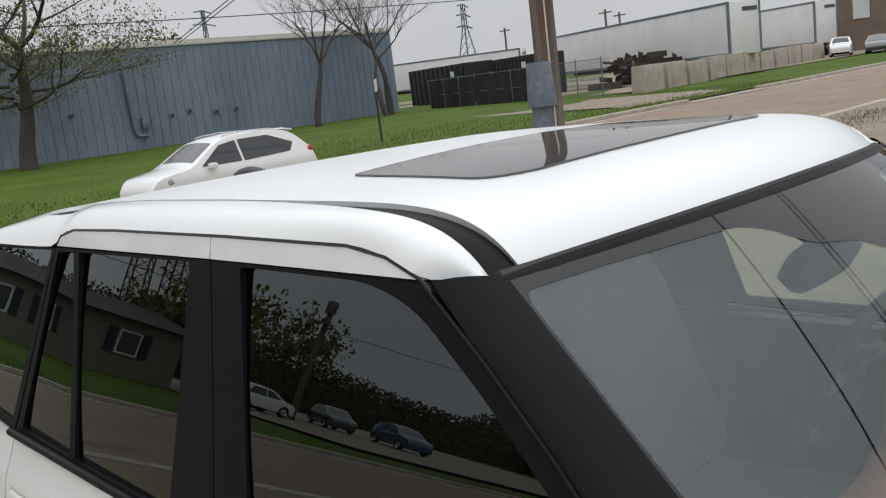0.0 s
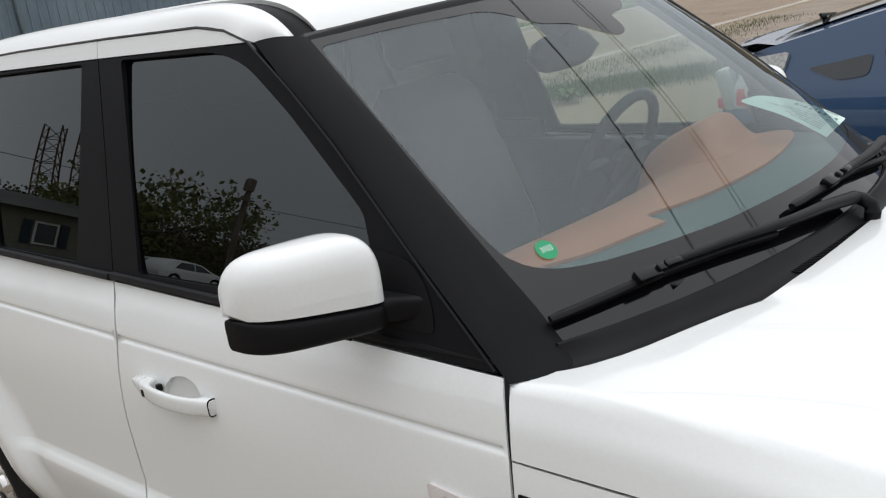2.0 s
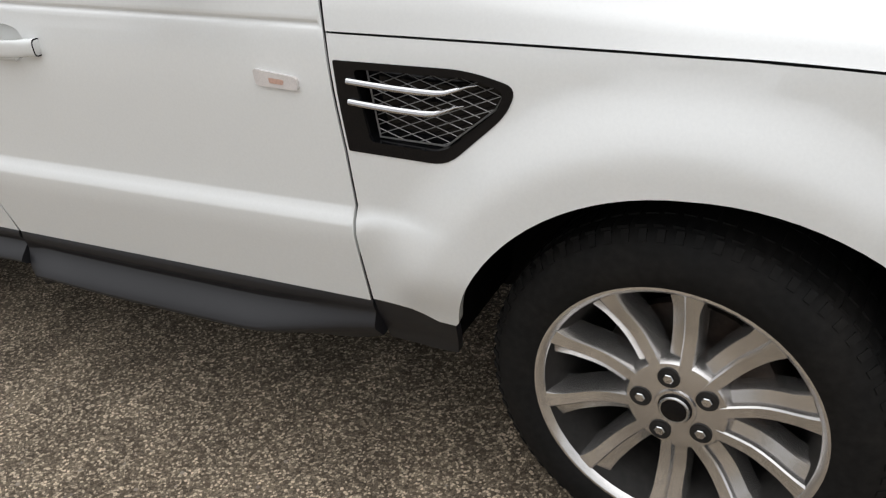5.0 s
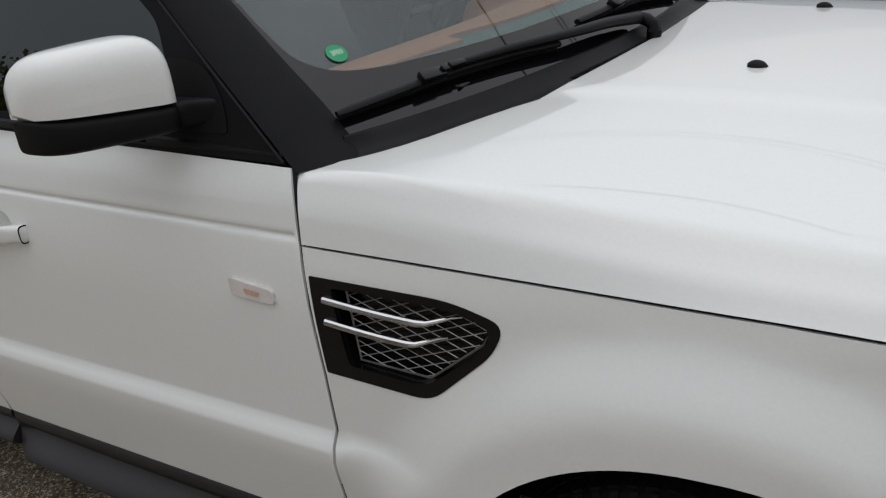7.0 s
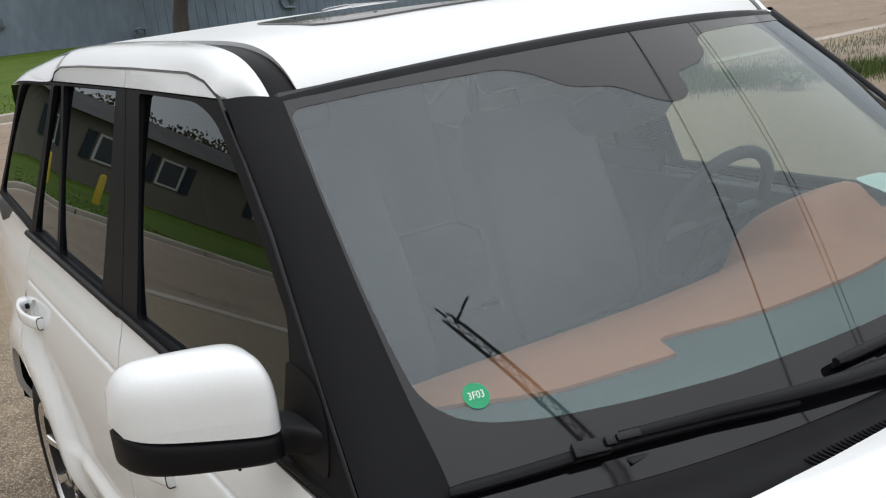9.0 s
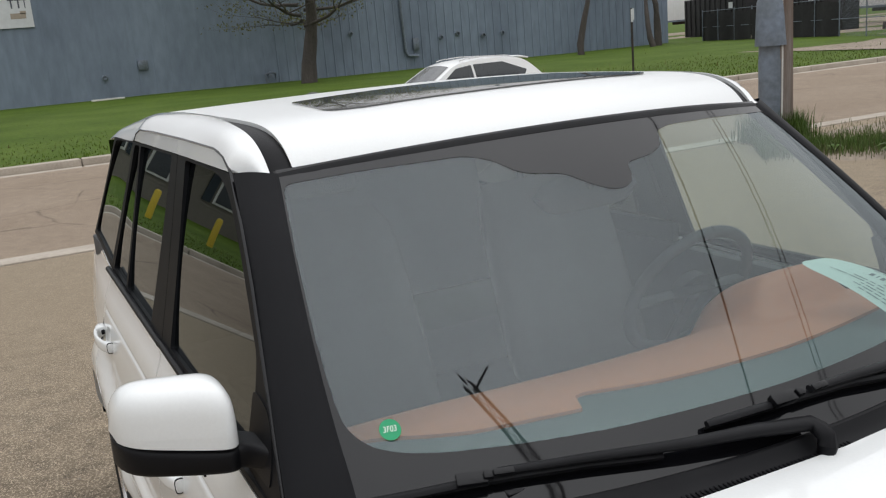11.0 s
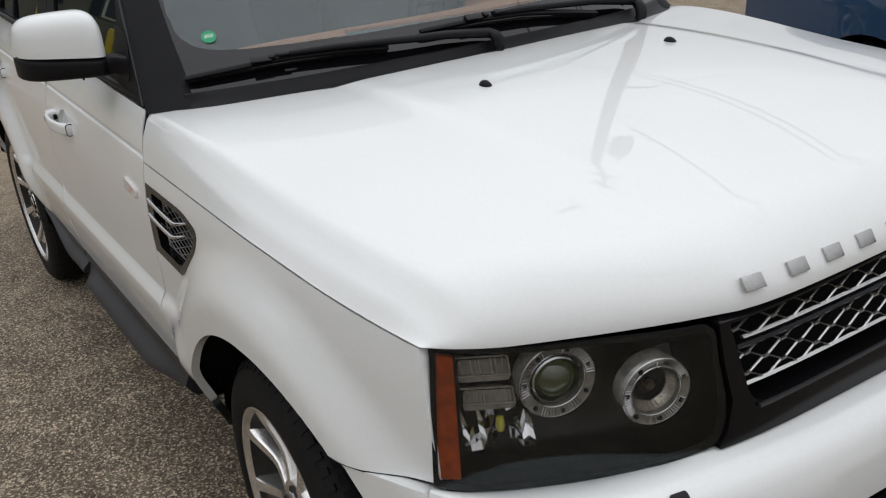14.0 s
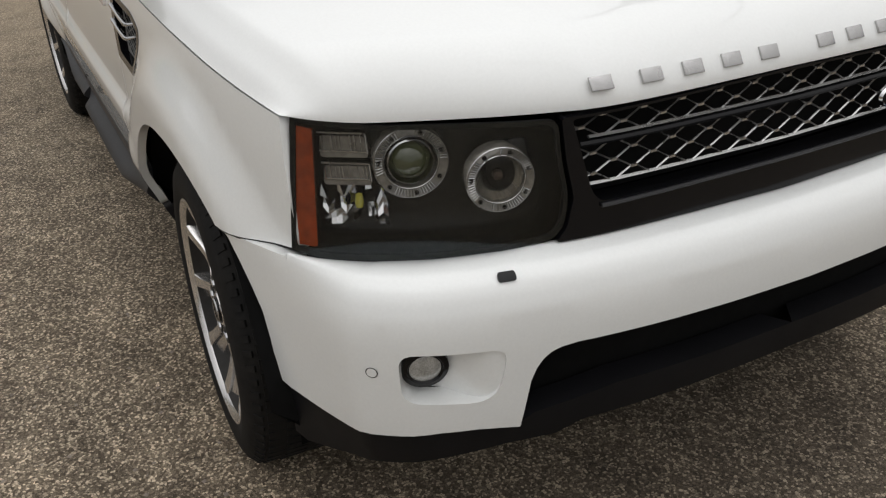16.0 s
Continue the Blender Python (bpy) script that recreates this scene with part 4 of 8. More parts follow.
g.part("scuttle_grille", BLACK_TRIM, suv, "black ribbed air intake")

# wipers
def wiper(blade, arm, pivot, joint):
    """blade, arm: lines (u, v) on the glass; pivot: the arm's foot; joint: where along the blade it is held."""
    def along(line, t, d):
        k = min(int(t * (len(line) - 1)), len(line) - 2)
        f = t * (len(line) - 1) - k
        return screen_at(line[k][0] + (line[k + 1][0] - line[k][0]) * f, line[k][1] + (line[k + 1][1] - line[k][1]) * f, d)
    n = 24
    g = Geo()
    g.sweep([along(blade, i / n, 0.017 + 0.004 * math.sin(math.pi * i / n)) for i in range(n + 1)], [0.0075] + [0.0095] * (n - 1) + [0.0075], seg=8, flat=0.8)
    w = g.part("wiper", BLACK_TRIM, suv, "black windscreen wiper blade and arm", angle=50)
    Geo().sweep([along(blade, i / n, 0.005) for i in range(n + 1)], 0.0028, seg=5).part("rubber_lip", RUBBER, w)
    m = 18
    top = [along(arm, i / m, 0.034 - 0.006 * i / m) for i in range(m + 1)]
    foot = Vector(pivot)
    bend = [top[-1].lerp(foot, f) + Vector((0.012, 0.006, 0.010)) * math.sin(math.pi * f) for f in (0.25, 0.5, 0.75, 1.0)]
    a = Geo().sweep(top + bend, [0.0085 + 0.0095 * (i / m) ** 1.2 for i in range(m + 1)] + [0.0185, 0.018, 0.0165, 0.016], seg=10, flat=0.72)
    a.part("wiper_arm", BLACK_TRIM, w, "black wiper arm", angle=50)
    for k, (size, lift) in enumerate((((0.022, 0.050, 0.016), 0.030), ((0.014, 0.016, 0.012), 0.036), ((0.012, 0.034, 0.008), 0.040))):
        p, q = along(blade, joint + 0.07 * k, lift), along(blade, joint + 0.07 * k + 0.02, lift)
        turn = math.atan2(q.y - p.y, q.x - p.x) - math.pi / 2
        Geo().box(p, size, Euler((0, radians(35), turn)).to_matrix()).part("blade_clip", BLACK_GLOSS, w, "black blade clip", bevel=0.003)


wiper([(-0.984, 0.097), (-0.863, 0.098), (-0.760, 0.100), (-0.679, 0.098), (-0.548, 0.090), (-0.400, 0.072)], [(-0.720, 0.104), (-0.548, 0.094), (-0.341, 0.074), (-0.202, 0.064), (-0.060, 0.043)], (-0.366, -0.045, 1.170), 0.38)
wiper([(-0.276, 0.107), (-0.160, 0.107), (-0.035, 0.105), (0.123, 0.098), (0.300, 0.072), (0.460, 0.045)], [(-0.010, 0.106), (0.123, 0.103), (0.461, 0.082), (0.715, 0.050)], (-0.452, 0.546, 1.150), 0.32)


# ---- front end ----
lamp_x = pch((0.0, 0.737), (0.3, 0.727), (0.44, 0.712), (0.5, 0.690), (0.6, 0.632), (0.74, 0.548), (0.80, 0.514), (0.845, 0.484), (0.88, 0.455))


def lamp_at(sg, d=0.0):
    def f(y, z):
        a = abs(y) - 0.034 * (0.985 - z) / 0.22
        x = lamp_x(max(a, 0.0)) + 0.10 * (0.97 - z)
        s = (lamp_x(max(a, 0) + 0.01) - lamp_x(max(a - 0.01, 0))) / 0.02
        n = Vector((1, -s, 0)).normalized()
        return (x + n.x * d, sg * (abs(y) + n.y * d), z)
    return f


LAMP = rounded([(0.838, 0.980), (0.741, 0.9635), (0.60, 0.9655), (0.470, 0.970), (0.468, 0.90), (0.458, 0.84), (0.470, 0.79), (0.490, 0.772), (0.57, 0.755), (0.67, 0.741), (0.76, 0.738), (0.83, 0.744), (0.868, 0.758), (0.855, 0.86)],
               [0.004, 0.05, 0.05, 0.02, 0.03, 0.05, 0.02, 0.01, 0.05, 0.05, 0.05, 0.03, 0.006, 0.05])
FRONT = (1, 0, 0)
for sg in (-1, 1):
    lamp = panel("headlight", [(y, z - 0.014) for y, z in LAMP], lamp_at(sg, -0.075), SMOKED, suv, FRONT, step=0.04, depth=-0.066, label="smoked headlamp with two ringed projectors")
    panel("lamp_lens", LAMP, lamp_at(sg), LENS_CLEAR, lamp, FRONT, step=0.03, depth=0.0, lift=-0.002, label="clear lamp cover")
    RIM_IN = [(y + (0.655 - y) * 0.035, z + (0.86 - z) * 0.075) for y, z in LAMP]
    panel("lamp_bezel", LAMP, lamp_at(sg), DARK, lamp, FRONT, holes=[RIM_IN], step=0.03, depth=0.01, lift=-0.004)
    panel("amber_reflector", rounded([(0.838, 0.966), (0.812, 0.959), (0.831, 0.762), (0.864, 0.768), (0.851, 0.86)], [0.004, 0.005, 0.005, 0.006, 0.05]), lamp_at(sg), AMBER, lamp, FRONT, step=0.03, depth=0.01, lift=-0.009, label="amber side reflector")
    for z0, z1 in ((0.908, 0.944), (0.862, 0.894)):
        bar = panel("light_bar", rounded([(0.808, z1), (0.742, z1 - 0.004), (0.742, z0 - 0.003), (0.811, z0)], 0.006), lamp_at(sg), RING_CLEAR, lamp, FRONT, step=0.02, depth=0.02, lift=-0.034, label="clear light bar")
        for zz in (z0 + 0.002, z1 - 0.004):
            Geo().sweep([lamp_at(sg, -0.032)(0.742 + 0.0086 * k, zz + 0.0005 * k) for k in range(9)], 0.0016, seg=5).part("bar_edge", SATIN, bar)
        g = Geo()
        rs = random.Random(int(z0 * 1000))
        for k in range(13):
            if rs.random() < 0.35:
                continue
            y = 0.748 + 0.0047 * k + rs.uniform(-0.002, 0.002)
            a, b = Vector(lamp_at(sg, -0.031)(y, z0 + 0.004)), Vector(lamp_at(sg, -0.031)(y, z1 - 0.006))
            g.sweep([a, b], rs.uniform(0.0005, 0.0016), seg=4)
        g.part("ribs", SATIN, bar)
        Geo().sweep([lamp_at(sg, -0.030)(0.742, z0), lamp_at(sg, -0.030)(0.742, z1 - 0.004)], 0.0018, seg=5).part("bar_end", SATIN, bar)
    # the dark round boss at the inner end
    boss = Vector(lamp_at(sg, -0.068)(0.528, 0.868))
    mb_ = Matrix.Translation(boss) @ Vector((1, 0.12 * sg, 0.05)).to_track_quat("Z", "Y").to_matrix().to_4x4()
    Geo().lathe([(0.0, 0.020), (0.030, 0.0185), (0.055, 0.013), (0.070, 0.004), (0.074, -0.01), (0.074, -0.04)], mb_, seg=40).part("lamp_boss", BLACK_GLOSS, lamp, "gloss black round boss", angle=60)
    # a bowl of flat chrome facets
    rnd = random.Random(11)
    facets = [[Vector(lamp_at(sg, -0.062 + 0.030 * abs(i / 6 - 1) + rnd.uniform(-0.012, 0.012))(0.724 + 0.0078 * i + 0.002 * math.sin(3.1 * j), 0.786 + (0.0098 + 0.002 * math.sin(2.2 * i)) * j)) for j in range(7)] for i in range(13)]
    g = Geo()
    for i in range(12):
        for j in range(6):
            if rnd.random() < 0.62 and i not in (4, 5):
                g.add([facets[i][j], facets[i + 1][j], facets[i + 1][j + 1], facets[i][j + 1]], [(0, 1, 2, 3)])
    g.part("turn_reflector", CHROME, lamp, "faceted chrome reflector", angle=3)
    Geo().lathe([(0.0, 0.016), (0.006, 0.013), (0.008, 0.0), (0.006, -0.01)], Matrix.Translation(lamp_at(sg, -0.045)(0.766, 0.822)), seg=12).part("turn_bulb", TURN_BULB, lamp, "yellow-green bulb")
    for cy, cz, r, dd in ((0.683, 0.893, 0.063, -0.030), (0.560, 0.872, 0.057, -0.012)):
        c = Vector(lamp_at(sg, dd)(cy, cz))
        ax = Vector(lamp_at(sg, dd + 0.1)(cy, cz)) - c
        ax = (ax.normalized() * 0.55 + Vector((1, 0, 0)) * 0.45).normalized()
        m = Matrix.Translation(c) @ ax.to_track_quat("Z", "Y").to_matrix().to_4x4()
        ring = Geo().lathe([(r, -0.03), (r, 0.0), (r * 0.97, 0.003), (r * 0.74, -0.002), (r * 0.72, -0.006), (r * 0.70, -0.03)], m, seg=40).part("light_ring", RING_CLEAR, lamp, "clear ribbed ring light")
        g = Geo()
        rs = random.Random(int(cy * 1000))
        for k in range(72):
            a = 2 * math.pi * k / 72
            if math.sin(3 * a + cy * 9) + rs.uniform(-0.6, 0.6) < -0.25:
                continue
            g.sweep([m @ Vector((r * 0.76 * math.cos(a), r * 0.76 * math.sin(a), 0.001)), m @ Vector((r * 0.95 * math.cos(a), r * 0.95 * math.sin(a), 0.004))], 0.0010, seg=4, caps=False)
        g.sweep([m @ Vector((r * 0.985 * math.cos(2 * math.pi * k / 36), r * 0.985 * math.sin(2 * math.pi * k / 36), 0.002)) for k in range(37)], 0.0012, seg=4, caps=False)
        g.sweep([m @ Vector((r * 0.735 * math.cos(2 * math.pi * k / 36), r * 0.735 * math.sin(2 * math.pi * k / 36), 0.0)) for k in range(37)], 0.0012, seg=4, caps=False)
        g.part("ring_ribs", SATIN, ring)
        for k in range(7):
            a = 2 * math.pi * (k + 0.4) / 7
            mb = m @ Matrix.Translation((r * 0.86 * math.cos(a), r * 0.86 * math.sin(a), 0.0015))
            Geo().lathe([(0.0, 0.002), (0.0022, 0.002), (0.0034, 0.003), (0.0042, 0.0)], mb, seg=10).part("ring_stud", SMOKED, ring)
        if cy > 0.6:
            Geo().lathe([(0.0, 0.012), (0.014, 0.010), (0.026, 0.003), (0.034, -0.010), (0.036, -0.02)], m, seg=28).part("projector", LENS_GLASS, lamp, "round projector lens")
            Geo().lathe([(0.036, -0.02), (0.040, -0.003), (0.0375, -0.001), (0.0355, -0.012)], m, seg=28).part("projector_rim", CHROME, lamp, "chrome projector rim")
            Geo().lathe([(0.0, -0.022), (0.04, -0.02)], m, seg=24).part("projector_back", SMOKED, lamp)
        else:
            Geo().lathe([(r * 0.70, -0.008), (0.030, -0.030), (0.012, -0.044), (0.0, -0.046)], m, seg=28).part("reflector_bowl", BOWL, lamp, "ribbed reflector bowl")
            g = Geo()
            for k in range(30):
                a = 2 * math.pi * k / 30
                g.sweep([m @ Vector((q * math.cos(a), q * math.sin(a), zz + 0.001)) for q, zz in ((r * 0.69, -0.009), (0.030, -0.029), (0.013, -0.042))], [0.0013, 0.0010, 0.0005], seg=4, caps=False)
            g.part("bowl_flutes", SATIN, lamp)
            Geo().lathe([(0.0, -0.012), (0.008, -0.016), (0.009, -0.044)], m, seg=12).part("bulb", STEEL, lamp, "bulb cap")

# grille
GS = rounded([(-0.466, 0.972), (0.0, 0.983), (0.466, 0.972), (0.462, 0.90), (0.452, 0.84), (0.466, 0.79), (0.486, 0.768), (0.0, 0.762), (-0.486, 0.768), (-0.466, 0.79), (-0.452, 0.84), (-0.462, 0.90)], 0.008)


def front_at(d):
    def f(y, z):
        a = lamp_at(1, d)(max(abs(y), 1e-4), z)
        return (a[0], y, z)
    return f


G_HOLE = rounded([(-0.450, 0.968), (0.0, 0.979), (0.450, 0.968), (0.420, 0.846), (0.405, 0.825), (0.0, 0.822), (-0.405, 0.825), (-0.420, 0.846)], [0.008, 0.1, 0.008, 0.01, 0.02, 0.1, 0.02, 0.01])
grille = panel("grille", GS, front_at(0.0), BLACK_GLOSS, suv, FRONT, holes=[G_HOLE], step=0.04, depth=0.05, lift=0.003, label="gloss black grille surround")
# near-black sheet stands in for the depth behind the mesh
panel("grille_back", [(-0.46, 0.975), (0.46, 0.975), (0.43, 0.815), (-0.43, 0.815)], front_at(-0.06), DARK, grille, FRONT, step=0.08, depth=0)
# lower ledge with a grey edge
g = Geo()
g.sweep([front_at(0.006)(y, 0.822 - 0.006 * abs(y)) for y in [-0.405 + 0.81 * i / 30 for i in range(31)]], 0.004, seg=6)
g.part("grille_ledge", SILL_GREY, grille, "thin grey ledge")


def mesh_band(top, bot, pitch, shift, name, mat):
    g = Geo()
    fn = front_at(-0.012)

    def side_y(z):
        return 0.449 - 0.030 * (0.968 - z) / 0.122
    h = pitch * 0.44

    def bar(a, b, r=0.0014):
        g.sweep([fn(*a), fn(*b)], r, seg=4, flat=1.8, caps=False, up=(1, 0, 0))
    n = int(0.9 / pitch) + 2
    node = 0.0042
    k = 0
    while bot(0) + k * h / 2 < top(0) + h:
        za, zb = bot(0) + k * h / 2, bot(0) + (k + 1) * h / 2
        for i in range(-n, n + 1):
            y0 = i * pitch + (pitch / 2 if k % 2 else 0) + shift
            for d in (-1, 1):
                ya, yb = y0 + d * node, y0 + d * (pitch / 2 - node)
                pts = [(ya + (yb - ya) * t / 8, za + (zb - za) * t / 8) for t in range(9)]
                pts = [p for p in pts if abs(p[0]) < side_y(p[1]) and bot(p[0]) - 0.001 < p[1] < top(p[0])]
                if len(pts) > 1:
                    bar(pts[0], pts[-1])
            if abs(y0) < side_y(za) and bot(y0) < za < top(y0):
                c = Vector(fn(y0, za))
                g.box(c + Vector((0.0012, 0, 0)), (0.0045, 2 * node + 0.004, 0.0042))
        k += 1
    for edge in (top, bot):
        pts = [(y, edge(y)) for y in [-0.445 + 0.89 * i / 30 for i in range(31)] if abs(y) <= side_y(edge(y)) + 0.002]
        g.sweep([fn(*p) for p in pts], 0.0032 if edge is bot else 0.0022, seg=4, flat=1.6, up=(1, 0, 0))
    for s in (-1, 1):
        bar((s * side_y(top(0.4)), top(0.43)), (s * side_y(bot(0.4)), bot(0.4)), 0.0045)
    g.part(name, mat, grille, "silver-grey diamond mesh", mend=False)


mesh_band(lambda y: 0.974 - 0.006 * (y / 0.45) ** 2, lambda y: 0.931, 0.078, 0.0, "upper_mesh", SATIN)
mesh_band(lambda y: 0.917, lambda y: 0.852, 0.078, 0.02, "lower_mesh", SATIN)
g = Geo()
g.sweep([front_at(-0.004)(y, 0.924) for y in [-0.436 + 0.872 * i / 30 for i in range(31)]], 0.0055, seg=6)
g.part("grille_bar", BLACK_GLOSS, grille, "gloss black cross bar")
g = Geo()
c = Vector(front_at(0.002)(0.292, 0.882))
ov = Matrix.Translation(c) @ Euler((0, radians(90), 0)).to_matrix().to_4x4() @ Matrix.Diagonal((0.5, 1.0, 1, 1))
g.lathe([(0.0, 0.006), (0.045, 0.005), (0.050, 0.0)], ov, seg=28)
g.part("oval_badge", BLACK_GLOSS, grille, "dark oval badge", angle=60)
Geo().lathe([(0.046, 0.006), (0.050, 0.008), (0.053, 0.002)], ov, seg=28).part("badge_rim", CHROME, grille, "silver badge rim")

# bumper: a sheet along its plan line
plan = [(0.285, 0.937), (0.34, 0.928), (0.40, 0.915), (0.46, 0.899), (0.52, 0.882), (0.58, 0.865), (0.63, 0.850), (0.668, 0.836), (0.682, 0.824), (0.705, 0.799), (0.735, 0.759), (0.758, 0.705), (0.778, 0.640), (0.80, 0.54), (0.818, 0.44), (0.834, 0.30), (0.843, 0.15), (0.846, 0.0)]
cum = [0.0]
for a, b in zip(plan, plan[1:]):
    cum.append(cum[-1] + math.hypot(a[0] - b[0], a[1] - b[1]))
HALF = cum[-1]
plan_x, plan_y = pch(*[(s, p[0]) for s, p in zip(cum, plan)]), pch(*[(s, p[1]) for s, p in zip(cum, plan)])
bump_off = pch((0.24, -0.10), (0.32, -0.05), (0.40, -0.020), (0.47, -0.006), (0.56, 0.0), (0.64, 0.003), (0.69, 0.0), (0.72, -0.009), (0.742, -0.022), (0.754, -0.038), (0.760, -0.052))
arch_pull = pch((0.0, 0.0), (0.15, 0.04), (0.27, 0.35), (0.42, 1.0), (2.0, 1.0))


def bump_at(d=0.0):
    def f(s, z):
        a = HALF - abs(s)
        x, y = plan_x(a), plan_y(a)
        t = Vector((plan_x(a + 0.004) - plan_x(a - 0.004), plan_y(a + 0.004) - plan_y(a - 0.004), 0))
        if t.length < 1e-6:
            t = Vector((0, -1, 0))
        t.normalize()
        n = Vector((-t.y, t.x, 0))
        o = bump_off(z) * arch_pull(a) + d
        return (x + n.x * o, math.copysign(max(y + n.y * o, 0.0), s) if s else 0.0, z)
    return f


def s_of_y(y):
    """How far along the plan line from the middle, for a side distance."""
    lo, hi = 0.0, HALF
    for _ in range(40):
        mid = (lo + hi) / 2
        if plan_y(mid) > y:
            lo = mid
        else:
            hi = mid
    return HALF - lo


def s_of_x(x):
    lo, hi = 0.0, HALF
    for _ in range(40):
        mid = (lo + hi) / 2
        if plan_x(mid) < x:
            lo = mid
        else:
            hi = mid
    return HALF - lo


half_line = [(0.0, 0.700), (0.3, 0.700), (s_of_y(0.55), 0.700), (s_of_y(0.75), 0.700), (s_of_y(0.82), 0.700), (s_of_x(0.5155), 0.700), (s_of_x(0.514), 0.7485), (s_of_x(0.485), 0.7465), (s_of_x(0.45), 0.7440), (s_of_x(0.38), 0.7352), (s_of_x(0.33), 0.7303), (s_of_x(0.303), 0.7293)]
half_line += [(s_of_x(0.018 + 0.466 * math.cos(radians(a)) + 0.003), 0.37 + 0.466 * math.sin(radians(a))) for a in (48, 42, 36, 30)] + [(s_of_x(0.438), 0.55), (s_of_x(0.446), 0.50)]
half_low = [(s_of_x(0.452), 0.466), (s_of_x(0.484), 0.462), (s_of_x(0.56), 0.462), (s_of_y(0.82), 0.465), (s_of_y(0.78), 0.469), (s_of_y(0.72), 0.474), (s_of_y(0.66), 0.472), (s_of_y(0.62), 0.466), (s_of_y(0.585), 0.459)]
intake = [(s_of_y(0.580), 0.49), (s_of_y(0.570), 0.558), (s_of_y(0.561), 0.583), (s_of_y(0.550), 0.600), (s_of_y(0.537), 0.611), (s_of_y(0.52), 0.6175), (s_of_y(0.49), 0.621), (0.3, 0.619), (0.0, 0.616)]
outline = half_line + half_low + intake
BUMP = outline + [(-s, z) for s, z in outline[::-1][1:-1]]
FOG = rounded([(s_of_y(0.778), 0.643), (s_of_y(0.610), 0.634), (s_of_y(0.625), 0.528), (s_of_y(0.775), 0.545)], [0.03, 0.03, 0.05, 0.03])
FOG_L = [(-s, z) for s, z in FOG]
bumper = panel("front_bumper", BUMP, bump_at(), WHITE, suv, FRONT, holes=[FOG, FOG_L], step=0.028, depth=0.045, label="white front bumper")
# the shelf between the bumper and the lamps
low_edge = pch((0.0, 0.758), (0.486, 0.765), (0.57, 0.752), (0.67, 0.737), (0.76, 0.733), (0.83, 0.738), (0.868, 0.748))
S_END = s_of_x(0.515)


def shelf_at(p, q):
    s = q * S_END
    drop = 0.006 * smooth(s_of_y(0.55), S_END, abs(s))
    f = bump_at()
    c = Vector(f(s, 0.7575 - drop))
    yy = 0.868 * abs(q) ** 0.93
    b = Vector(lamp_at(1 if q >= 0 else -1, -0.012)(max(yy, 1e-4), low_edge(yy)))
    if p < 0.7:
        return Vector(f(s, 0.6995 + (0.058 - drop) * p / 0.7))
    t = (p - 0.7) / 0.3
    d = c - Vector(f(s, 0.7555 - drop))
    h = (b - c).length
    m = c + d.normalized() * h * 0.35
    return c * (1 - t) ** 2 + m * 2 * t * (1 - t) + b * t * t


for sg in (-1, 1):
    # the dark joint between wing and bumper
    Geo().sweep([(x, sg * (side_w(x, z, False) - 0.0045), z - 0.0018) for x, z in ((0.512, 0.7525), (0.485, 0.7495), (0.45, 0.747), (0.38, 0.738), (0.33, 0.733), (0.306, 0.732))], 0.0042, seg=6).part("wing_joint", BLACK_TRIM, bumper, "dark joint under the wing")
surface("bumper_shelf", [i / 30 for i in range(31)], [i / 40 - 1 for i in range(81)], shelf_at, WHITE, bumper, hem=0, up=(1, 0, 1))
for sg in (-1, 1):
    pf = FOG if sg > 0 else FOG_L

    def pocket(s, z, sg=sg):
        t = smooth(s_of_y(0.62), s_of_y(0.745), abs(s))
        return bump_at(-0.004 - 0.050 * t)(s, z)
    panel("fog_pocket", pf, pocket, WHITE, bumper, FRONT, step=0.03, depth=0)
    c = Vector(bump_at(-0.024)(s_of_y(0.740) * sg, 0.598))
    mf = Matrix.Translation(c) @ Vector((0.93, sg * 0.28, -0.1)).to_track_quat("Z", "Y").to_matrix().to_4x4()
    fog = Geo().lathe([(0.0, -0.004), (0.026, -0.002), (0.031, 0.003), (0.040, 0.0), (0.042, -0.03)], mf, seg=28).part("fog_lamp", BLACK_GLOSS, bumper, "round fog lamp")
    Geo().lathe([(0.0, 0.006), (0.018, 0.005), (0.027, 0.0)], mf, seg=24).part("fog_lens", CLEARISH, fog, "clear fog lamp lens")
    # headlamp washer cover, parking sensor
    f = bump_at()
    su = s_of_y(0.604) * sg
    WA = rounded([(su - 0.0155, 0.7435), (su + 0.0155, 0.7435), (su + 0.0155, 0.7535), (su - 0.0155, 0.7535)], 0.0048)
    panel("washer_cover", WA, f, BLACK_GLOSS, bumper, FRONT, step=0.01, depth=0.006, lift=0.0035, label="black washer cover")
    sp = s_of_y(0.812) * sg
    circ = [(sp + 0.0105 * math.cos(2 * math.pi * k / 20), 0.603 + 0.0105 * math.sin(2 * math.pi * k / 20)) for k in range(20)]
    hole = [(sp + 0.0088 * math.cos(2 * math.pi * k / 20), 0.603 + 0.0088 * math.sin(2 * math.pi * k / 20)) for k in range(20)]
    panel("sensor_ring", circ, f, BLACK_TRIM, bumper, FRONT, holes=[hole], step=0.01, depth=0, lift=0.0008)
    panel("parking_sensor", hole, f, WHITE, bumper, FRONT, step=0.01, depth=0.001, lift=0.0012, label="round white parking sensor")
